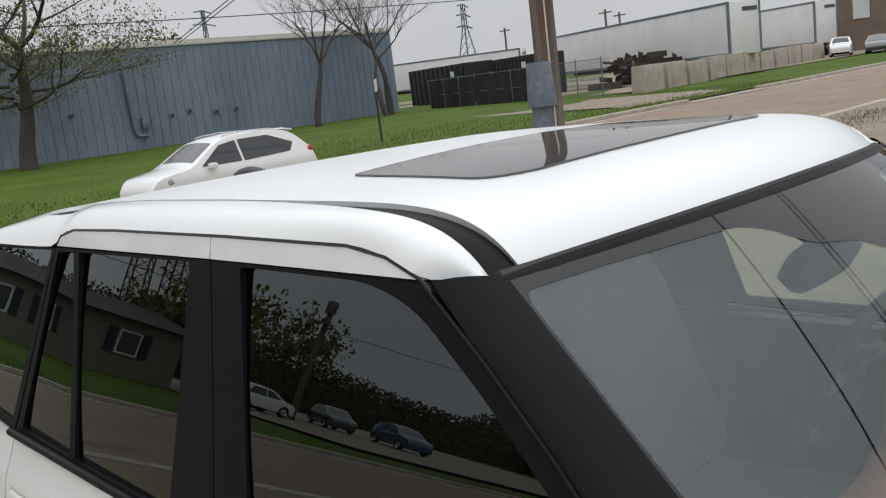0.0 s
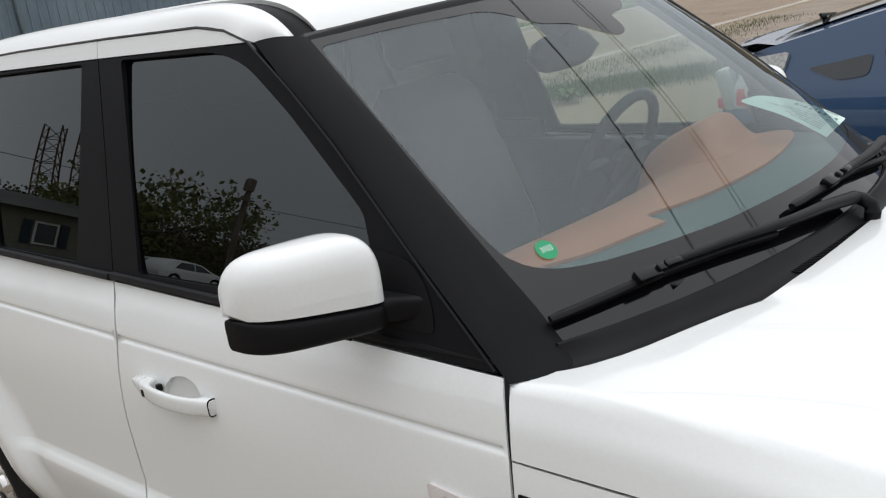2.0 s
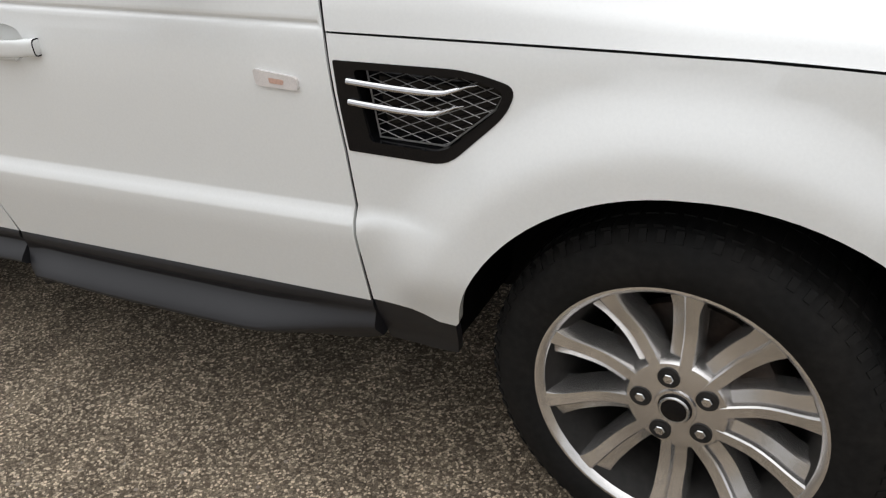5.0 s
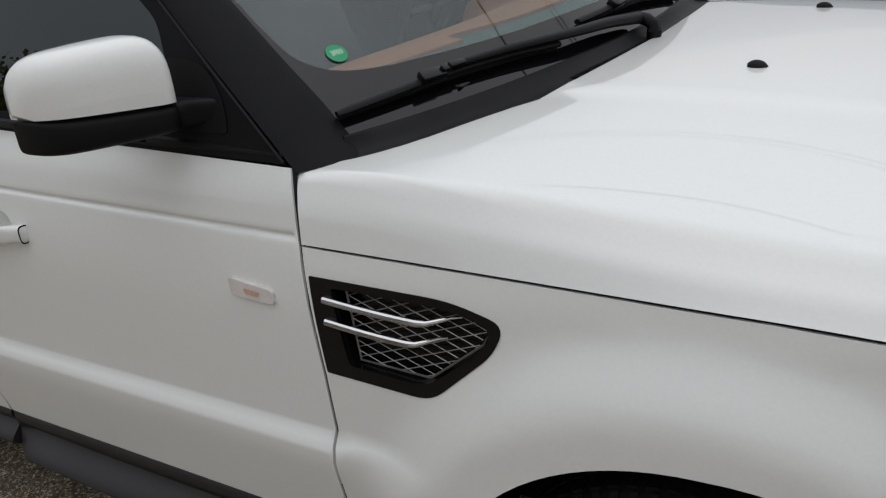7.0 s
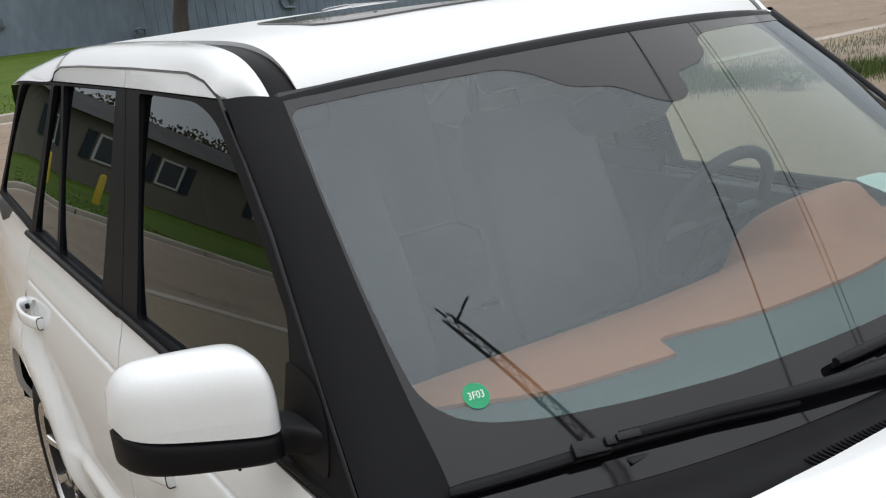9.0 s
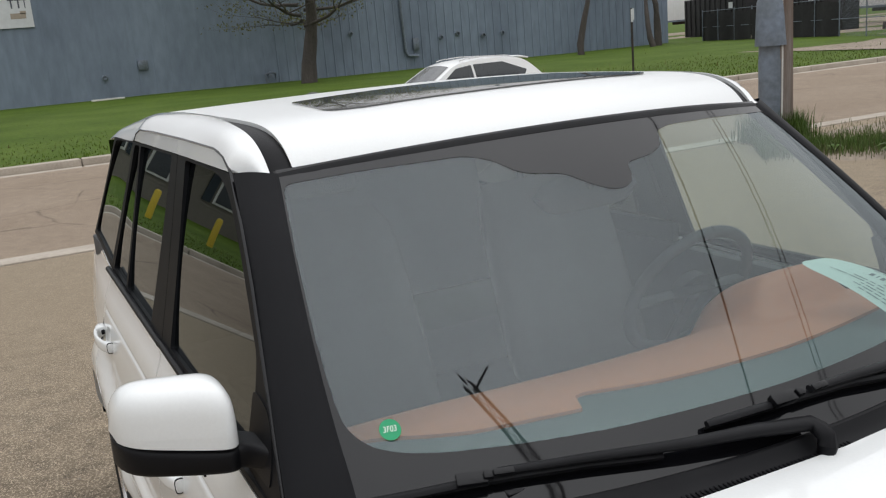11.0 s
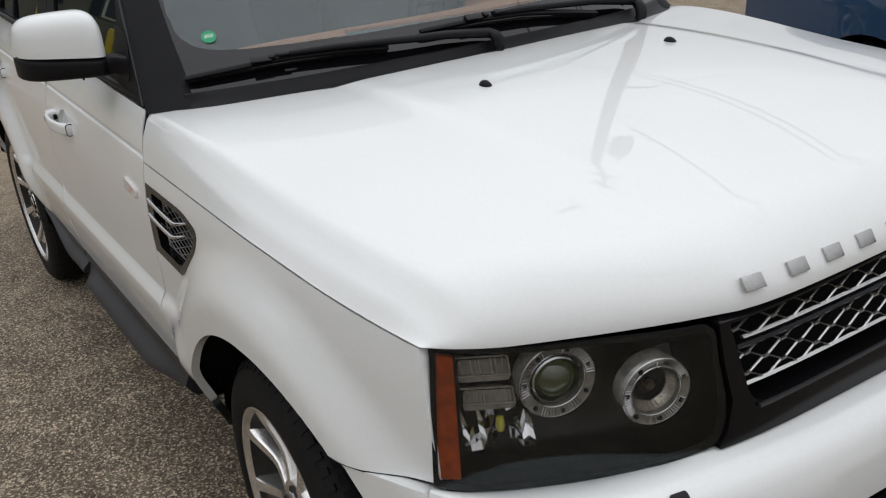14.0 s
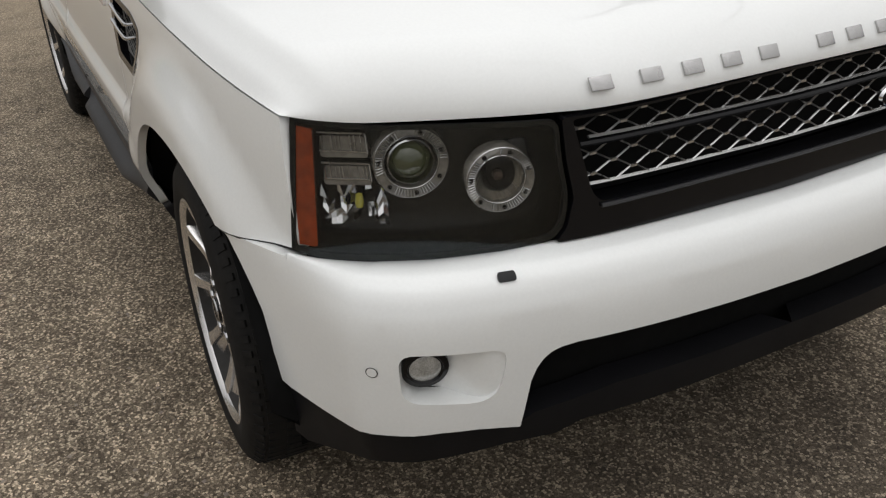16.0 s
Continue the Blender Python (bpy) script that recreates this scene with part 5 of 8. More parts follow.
# black lower bumper and intake
lo_r = [(s_of_x(0.458), 0.335), (s_of_x(0.49), 0.328), (s_of_x(0.61), 0.362), (s_of_y(0.729), 0.392), (s_of_y(0.60), 0.408), (s_of_y(0.51), 0.405), (s_of_y(0.46), 0.428), (0.0, 0.44)]
hi_r = [(0.0, 0.505), (s_of_y(0.40), 0.50), (s_of_y(0.555), 0.475)] + [(s, z - 0.004) for s, z in half_low[::-1]]
LOW_R = lo_r + [(-s, z) for s, z in lo_r[::-1][1:]] + [(-s, z) for s, z in hi_r[::-1]] + hi_r[1:]
valance = panel("lower_bumper", LOW_R, bump_at(-0.012), BLACK_TRIM, suv, FRONT, step=0.04, depth=0.05, label="dark plastic lower bumper")
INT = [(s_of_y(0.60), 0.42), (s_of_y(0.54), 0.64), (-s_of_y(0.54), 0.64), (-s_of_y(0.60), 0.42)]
# near-black sheet closes the intake opening
panel("lower_intake", INT, bump_at(-0.07), DARK, valance, FRONT, step=0.06, depth=0, label="near-black sheet closing the intake")

# ---- sills, arches, underbody ----
sill_out = pch((0.31, 0.83), (0.345, 0.895), (0.374, 0.946), (0.384, 0.9545), (0.392, 0.951), (0.430, 0.912), (0.437, 0.9075), (0.445, 0.910), (0.466, 0.926), (0.478, 0.927), (0.49, 0.921))
sill_low = pch((-1.65, 0.318), (-1.25, 0.300), (-0.95, 0.298), (-0.75, 0.345), (-0.60, 0.392))
sill_rear = pch((-2.30, 0.462), (-2.15, 0.428), (-2.0, 0.388), (-1.86, 0.352), (-1.74, 0.358), (-1.65, 0.362))
for sg in (-1, 1):
    for x0, x1 in ((-0.6118, -1.642), (-1.648, -2.30)):
        rows_s = []
        n = 24
        for i in range(n + 1):
            x = x0 + (x1 - x0) * i / n
            lowz = sill_low(x) if x0 > -1 else sill_rear(x)
            fade = smooth(-0.62, -0.95, x) * smooth(-1.642, -1.625, x) if x0 > -1 else 0.6 * smooth(-2.25, -1.9, x)
            row = []
            for k in range(31):
                t = k / 30
                z = 0.487 + (lowz - 0.487) * t
                zz = 0.487 - (0.487 - 0.32) * t
                y = 0.921 + (sill_out(zz) - 0.921) * (0.25 + 0.75 * fade)
                row.append(Vector((x, sg * y, z)))
            row.append(Vector((x, sg * 0.80, lowz + 0.01)))
            row.insert(0, Vector((x, sg * 0.91, 0.488)))
            rows_s.append(row)
        g = Geo().grid(rows_s)
        m = len(rows_s[0])
        g.f += [tuple(range(m)), tuple(range(n * m, n * m + m))[::-1]]
        g.part("sill", SILL_GREY, suv, "dark grey plastic sill", angle=28)
    # the cladding between the front door and the wheel
    CL = [(-0.6095, 0.489), (-0.518, 0.489), (-0.492, 0.4815), (-0.462, 0.4665), (-0.428, 0.4645), (-0.436, 0.42), (-0.449, 0.370), (-0.50, 0.366), (-0.6095, 0.370)]
    panel("arch_cladding", CL, lambda x, z, sg=sg: (x, sg * (side_w(x, z, False) - 0.020 * smooth(0.465, 0.375, z)), z), SILL_GREY, suv, (0, sg, 0), step=0.04, depth=0.02, lift=-0.003, label="dark plastic arch cladding")
    for ax in (0.0, REAR_AXLE):
        g = Geo()
        rows_a = []
        for i in range(31):
            a = radians(-8 + 188 * i / 30)
            rr = 0.468
            rows_a.append([Vector((ax + rr * math.cos(a), sg * y, 0.37 + rr * math.sin(a))) for y in (0.93 if 0.05 < a < 2.90 else 0.87, 0.88, 0.80, 0.70, 0.56)] + [Vector((ax + 0.2 * math.cos(a), sg * 0.55, 0.37 + 0.2 * math.sin(a)))])
        g.grid(rows_a).part("arch_liner", DARK, suv, "black wheel-arch liner", angle=60)
g = Geo()
g.box((-1.55, 0, 0.42), (4.3, 1.05, 0.24))
g.box((-1.40, 0, 0.47), (1.75, 1.80, 0.12))
g.box((-3.45, 0, 0.50), (0.55, 1.6, 0.25))
g.part("underbody", DARK, suv, bevel=0.02)
# tail
g = Geo()
rows_t = []
for i in range(21):
    q = i / 10 - 1
    row = []
    for z, hw, x in ((0.45, 0.80, -3.80), (0.62, 0.83, -3.85), (0.80, 0.835, -3.82), (1.10, 0.80, -3.74), (1.24, 0.775, -3.55), (1.45, 0.72, -3.36), (1.58, 0.68, -3.22), (1.628, 0.64, -3.14)):
        row.append(Vector((x + 0.10 * abs(q) ** 4, q * hw, z)))
    rows_t.append(row)
Geo().grid(rows_t).part("tailgate", WHITE, suv, "white tailgate", angle=60)

# ---- wheels ----
def wheel_parts(parent):
    m = Euler((radians(90), 0, 0)).to_matrix().to_4x4()   # the axle's outer end looks to -y
    tyre = Geo().lathe([(0.232, -0.115), (0.245, -0.128), (0.29, -0.136), (0.335, -0.130), (0.358, -0.112), (0.3665, -0.085), (0.369, 0.0), (0.3665, 0.085), (0.358, 0.112), (0.335, 0.130), (0.30, 0.137), (0.266, 0.131), (0.258, 0.121)], m, seg=64).part("tyre", RUBBER, parent, "black road tyre", angle=60)
    g = Geo()
    for k in range(72):
        a = 2 * math.pi * k / 72
        for s in (-1, 1):
            c = Vector((0.3620 * math.cos(a + 0.02 * s), 0, 0.3620 * math.sin(a + 0.02 * s)))
            c.y = -s * 0.080
            g.box(c, (0.010, 0.036, 0.0195), Euler((0, -a + math.pi / 2 * 0, 0)).to_matrix())
        for s in (-0.034, 0.034):
            c = Vector((0.365 * math.cos(a), s, 0.365 * math.sin(a)))
            g.box(c, (0.010, 0.050, 0.022), Euler((0, -a, 0)).to_matrix())
        for s in (-1, 1):
            c = Vector((0.3535 * math.cos(a), -s * 0.1128, 0.3535 * math.sin(a)))
            g.box(c, (0.022, 0.008, 0.0135), Euler((0, -a, 0)).to_matrix() @ Euler((0, 0, radians(42 * s))).to_matrix())
    g.part("tread", RUBBER, tyre)
    Geo().lathe([(0.215, -0.10), (0.222, 0.02), (0.234, 0.080), (0.250, 0.119)], m, seg=48).part("rim_barrel", BARREL, parent, "inner barrel darkened for shade")
    rim = Geo().lathe([(0.250, 0.119), (0.253, 0.124), (0.261, 0.131), (0.2675, 0.131), (0.2685, 0.118), (0.256, 0.105)], m, seg=64).part("rim", ALLOY, parent, "silver alloy rim with scuffed lip", angle=40)
    hub = Geo().lathe([(0.0, 0.108), (0.038, 0.108), (0.040, 0.104), (0.074, 0.105), (0.092, 0.101), (0.101, 0.090), (0.104, 0.070), (0.098, 0.02)], m, seg=40).part("hub", ALLOY, parent, "silver wheel hub")
    for k in range(10):
        a = 2 * math.pi * k / 10 + radians(14)
        rad, tan = Vector((math.cos(a), 0, math.sin(a))), Vector((-math.sin(a), 0, math.cos(a)))
        outw = Vector((0, -1, 0))
        rows_k = []
        for i in range(9):
            t = i / 8
            r = 0.080 + 0.173 * t
            w0 = 0.021 + 0.004 * t + 0.009 * smooth(0.8, 1.0, t)
            top = 0.104 - 0.010 * math.sin(math.pi * t * 0.9) + 0.021 * smooth(0.3, 1, t)
            prof = [(-w0 - 0.003, -0.060), (-w0, -0.008), (-w0 * 0.88, -0.001), (w0 * 0.05, 0.0), (w0 * 0.18, -0.003), (w0 * 0.26, -0.012), (w0 * 1.22, -0.020), (w0 * 1.34, -0.028), (w0 * 1.34 + 0.003, -0.060)]
            rows_k.append([rad * r + tan * x + outw * (top + h) for x, h in prof])
        Geo().grid(rows_k).part("spoke", ALLOY, parent, angle=25)
    for k in range(5):
        a = 2 * math.pi * k / 5 + radians(30)
        mm = m @ Matrix.Translation((0.065 * math.cos(a), 0.065 * math.sin(a), 0.1045))
        # the recess's shade is put into the well's colour
        Geo().lathe([(0.0205, -0.004), (0.0205, 0.0028), (0.0185, 0.0032), (0.0150, 0.0018), (0.0140, 0.0015), (0.0, 0.0015)], mm, seg=20).part("bolt_well", BARREL, hub, "bolt recess darkened for shade")
        Geo().lathe([(0.0115, 0.0010), (0.0105, 0.006), (0.0090, 0.0075), (0.0, 0.0078)], mm, seg=6).part("wheel_bolt", CHROME, hub, "chrome wheel bolt", angle=20)
    cap = Geo().lathe([(0.0, 0.116), (0.024, 0.115), (0.031, 0.111), (0.033, 0.105)], m, seg=32).part("centre_cap", BLACK_GLOSS, hub, "dark centre cap")
    Geo().lathe([(0.024, 0.1155), (0.027, 0.1165), (0.029, 0.1135)], m, seg=32).part("cap_ring", SATIN, hub)
    Geo().lathe([(0.06, 0.012), (0.165, 0.012), (0.167, 0.0), (0.165, -0.012), (0.06, -0.012)], m, seg=40).part("brake_disc", STEEL, parent, "steel brake disc")
    g = Geo()
    g.box((0.125, -0.004, 0.06), (0.07, 0.085, 0.15), Euler((0, radians(-25), 0)).to_matrix())
    g.part("brake_caliper", STEEL, parent, bevel=0.01)
    # near-black disc stands in for the shade behind the spokes
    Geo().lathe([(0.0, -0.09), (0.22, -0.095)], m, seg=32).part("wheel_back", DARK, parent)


for ax, sg, turn in ((0.0, -1, 0), (REAR_AXLE, -1, 23), (0.0, 1, 11), (REAR_AXLE, 1, 31)):
    wheel = new("wheel")
    wheel.parent = suv
    wheel["label"] = "ten-spoke silver alloy wheel"
    wheel.location = (ax, sg * 0.797, 0.367)
    wheel.rotation_euler = (0, radians(turn), radians((0 if sg < 0 else 180) - (3 if ax == 0.0 else 0)))
    wheel_parts(wheel)

# ---- wing mirrors ----
def mirror_end(t):
    """How full the mirror is towards its two ends."""
    return (1 - abs(2 * t - 1) ** 5) ** 0.5 if t > 0.5 else (1 - abs(2 * t - 1) ** 7 * 0.96) ** 0.5


def mirror_mid(t):
    return -0.918 - 0.106 * max(t, 0.0) ** 1.2


def cap_ring(sg, t):
    end = mirror_end(t)
    hd, hz = (0.078 - 0.012 * t) * end + 0.001, (0.091 - 0.012 * t) * end + 0.001
    seam = 1.2490 + 0.013 * t
    row = []
    for k in range(33):
        a = 2 * math.pi * k / 32
        ca, sa = math.cos(a), math.sin(a)
        x = math.copysign(abs(ca) ** 0.62, ca) * hd * (1.0 if ca > 0 else 0.62)
        z = 1.272 + 0.004 * math.sin(math.pi * t) + math.copysign(abs(sa) ** 0.62, sa) * hz
        row.append(Vector((mirror_mid(t) + x, sg * (0.878 + 0.197 * t), max(z, seam))))
    return row


def base_ring(sg, t):
    """The black lower housing, and for t below 0 the arm that carries it."""
    end = mirror_end(max(t, 0.04))
    hd = (0.078 - 0.012 * max(t, 0)) * end + 0.001
    arm_ = smooth(0.04, -0.26, t)
    front, rear = mirror_mid(t) + 0.985 * hd + 0.078 * arm_, mirror_mid(t) - 0.60 * hd + 0.035 * arm_
    top, low = 1.2465 + 0.013 * max(t, 0.0), 1.199 + 0.014 * (1 - end) * (t > 0.5) + 0.008 * arm_
    row = []
    for k in range(24):
        a = 2 * math.pi * (k + 0.5) / 24
        ca, sa = math.cos(a), math.sin(a)
        tuck = 1.0 - 0.16 * max(-sa, 0.0)
        x = (front + rear) / 2 + math.copysign(abs(ca) ** 0.40, ca) * (front - rear) / 2 * tuck
        row.append(Vector((x, sg * (0.878 + 0.197 * t), (top + low) / 2 + math.copysign(abs(sa) ** 0.40, sa) * (top - low) / 2)))
    return row


for sg in (-1, 1):
    g = Geo().grid([base_ring(sg, -0.27 + 1.265 * i / 40) for i in range(41)], closed=True)
    g.f += [tuple(range(24))[::-1], tuple(range(40 * 24, 41 * 24))]
    mirror = g.part("wing_mirror", BLACK_TRIM, suv, "wing mirror with a white cap and black base", angle=40)
    Geo().grid([cap_ring(sg, i / 26) for i in range(27)]).part("mirror_cap", WHITE, mirror, "glossy white mirror cap", angle=50)
    notch_x = mirror_mid(0.37) + 0.052
    Geo().box((notch_x, sg * 0.945, 1.201), (0.012, 0.004, 0.010)).part("drain_notch", DARK, mirror, bevel=0.001)
    SAIL = rounded([(-0.945, 1.307), (-0.900, 1.308), (-0.845, 1.296), (-0.812, 1.262), (-0.795, 1.225), (-0.790, 1.190), (-0.93, 1.190)], [0.01, 0.03, 0.03, 0.04, 0.04, 0.01, 0.01])
    panel("mirror_sail", SAIL, upper(sg), BLACK_TRIM, mirror, (0, sg, 0), step=0.03, depth=0.02, lift=0.0045, label="black mirror sail panel")
    g = Geo()
    c = Vector((-0.998, sg * 0.972, 1.276))
    g.box(c, (0.006, 0.14, 0.115), Euler((0, 0, radians(-22 * sg * -1))).to_matrix())
    g.part("mirror_glass", CHROME, mirror, "mirror glass", bevel=0.002)

# ---- cabin ----
for sg in (-1, 1):
    Geo().box((-2.52, sg * 0.822, 1.185), (1.66, 0.030, 0.090)).part("side_trim", CABIN, suv, "dark trim under the rear windows", bevel=0.008)
dash_z = pch((-1.10, 1.00), (-1.02, 1.12), (-0.93, 1.180), (-0.82, 1.218), (-0.70, 1.235), (-0.60, 1.232), (-0.50, 1.203), (-0.34, 1.150))


def dash_point(x, y, lift):
    z = dash_z(x) - 0.035 * (y / 0.74) ** 4 + lift
    z += 0.092 * math.exp(-((y - 0.46) / 0.165) ** 6) * smooth(-0.76, -0.85, x) * (1 if x > -1.04 else 0.2)
    return Vector((x - 0.10 * (y / 0.74) ** 2, y, z))


def dash_sheet(name, edge, x1, mat, label, par=None, lift=0.0):
    rows_d = []
    for i in range(75):
        y = -0.74 + 1.48 * i / 74
        x0 = edge(y)
        row = [dash_point(x0, y, -0.012)] + [dash_point(x0 + (x1 - x0) * k / 18, y, lift) for k in range(19)]
        row.append(row[-1] + Vector((-0.02, 0, -0.4)))
        rows_d.append(row)
    return Geo().grid(rows_d).part(name, mat, par or suv, label, angle=50)


# the padded top reaches further forward before the passenger
pad_edge = pch((-0.74, -0.790), (-0.66, -0.745), (-0.58, -0.690), (-0.506, -0.660), (-0.416, -0.649), (-0.32, -0.640), (-0.2, -0.636))
main_edge = pch((-0.4, -0.720), (-0.27, -0.696), (-0.12, -0.666), (0.05, -0.652), (0.20, -0.644), (0.5, -0.655), (0.74, -0.70))


def dash_edge(y):
    return pad_edge(y) + (main_edge(y) - pad_edge(y)) * smooth(-0.312, -0.296, y)


dash = dash_sheet("dashboard", dash_edge, -1.10, TAN, "tan leather dashboard")
dash_sheet("dash_front_ledge", lambda y: -0.425, -0.82, TEAL, "grey-green front ledge of the dashboard", dash, -0.007)
for s in (-0.45, 0.0, 0.45):
    Geo().box((-0.525 - 0.05 * s * s, s, 1.199), (0.022, 0.22, 0.004)).part("demist_vent", CABIN, dash, "dark demister slot", bevel=0.0015)
wheel_rim = [(0.19 * math.cos(2 * math.pi * k / 36), 0.19 * math.sin(2 * math.pi * k / 36), 0) for k in range(37)]
msw = Matrix.Translation((-1.165, 0.395, 1.195)) @ Euler((0, radians(-64), 0)).to_matrix().to_4x4()
g = Geo().sweep([msw @ Vector(p) for p in wheel_rim], 0.016, seg=8, caps=False)
g.sweep([msw @ Vector((0, -0.18, 0)), msw @ Vector((0, 0.18, 0))], 0.022, seg=8, flat=0.5)
g.sweep([msw @ Vector((-0.18, 0, 0)), msw @ Vector((0, 0, -0.02))], 0.02, seg=8, flat=0.5)
g.lathe([(0.0, 0.02), (0.055, 0.016), (0.07, -0.02)], msw, seg=20)
g.part("steering_wheel", CABIN, suv, "black steering wheel", angle=60)
g = Geo()
rows_v = []
for k in range(13):
    t = k / 12
    w = 0.052 * (1 - abs(2 * t - 1) ** 4) ** 0.5 + 0.002
    rows_v.append([Vector((-1.055 + 0.020 * math.cos(a), -0.135 + 0.27 * t, 1.535 + w * 0.8 * math.sin(a))) for a in [2 * math.pi * j / 12 for j in range(12)]])
g.grid(rows_v, closed=True)
g.sweep([(-1.05, 0, 1.54), (-1.02, 0, 1.62)], 0.015, seg=10)
g.sweep([(-1.040, 0, 1.570), (-1.055, 0, 1.595), (-1.085, 0, 1.635)], [0.030, 0.042, 0.050], seg=12)
g.part("rear_view_mirror", CABIN, suv, "black interior mirror and sensor pod", angle=50)
for y in (-0.38, 0.38):
    seat = new("front_seat")
    seat.parent = suv
    seat["label"] = "grey-brown leather front seat"
    for nm, x0, z0, x1, z1, w, d in (("seat_back", -1.62, 0.82, -1.85, 1.44, 0.25, 0.075), ("headrest", -1.83, 1.49, -1.86, 1.66, 0.135, 0.05), ("seat_cushion", -1.12, 0.78, -1.66, 0.74, 0.25, 0.085)):
        rows_q = []
        for k in range(15):
            t = k / 14
            e = (1 - abs(2 * t - 1) ** 6) ** 0.5
            cx, cz = x0 + (x1 - x0) * t, z0 + (z1 - z0) * t
            row = []
            for j in range(24):
                a = 2 * math.pi * j / 24
                ca, sa = math.cos(a), math.sin(a)
                ww = math.copysign(abs(ca) ** 0.5, ca) * w * (0.85 + 0.15 * e) * (1 - 0.12 * t)
                dd = math.copysign(abs(sa) ** 0.7, sa) * d * e * (1 + 0.35 * abs(ca) ** 3)
                row.append(Vector((cx + (dd if nm != "seat_cushion" else 0), y + ww, cz + (dd if nm == "seat_cushion" else 0))))
            rows_q.append(row)
        gg = Geo().grid(rows_q, closed=True)
        gg.f += [tuple(range(24))[::-1], tuple(range(14 * 24, 15 * 24))]
        gg.part(nm, SEAT, seat, angle=60)
g = Geo()
g.box((-2.75, 0, 1.10), (0.18, 1.35, 0.75), Euler((0, radians(-14), 0)).to_matrix())
g.box((-2.45, 0, 0.80), (0.55, 1.35, 0.20))
g.part("rear_bench", SEAT, suv, "dark leather rear bench", bevel=0.05)
g = Geo()
g.grid([[Vector((x, y, roof_z(x, y) - 0.03)) for y in (-0.61, -0.3, 0, 0.3, 0.61)] for x in (-1.215, -1.28, -1.36)])
g.grid([[Vector((x, y, roof_z(x, y) - 0.03)) for y in (-0.61, 0, 0.61)] for x in (-1.80, -2.5, -3.1)])
g.part("headlining", HEADLINE, suv, "pale grey headlining")
for s in (-1, 1):
    Geo().box((-1.85, s * 0.80, 0.85), (2.2, 0.05, 0.64)).part("door_lining", CABIN, suv, "dark door lining", bevel=0.01)
Geo().box((-1.9, 0, 0.585), (2.6, 1.6, 0.06)).part("cabin_floor", CABIN, suv)
# pane added inside the tail to block the open gap beside the tailgate
Geo().grid([[Vector((x, y, z)) for y in (-0.74, -0.4, 0, 0.4, 0.74)] for x, z in ((-3.125, 1.622), (-3.15, 1.45), (-3.20, 1.19))]).part("tail_blocking_pane", PRIVACY, suv, "dark tinted pane added inside the tail")


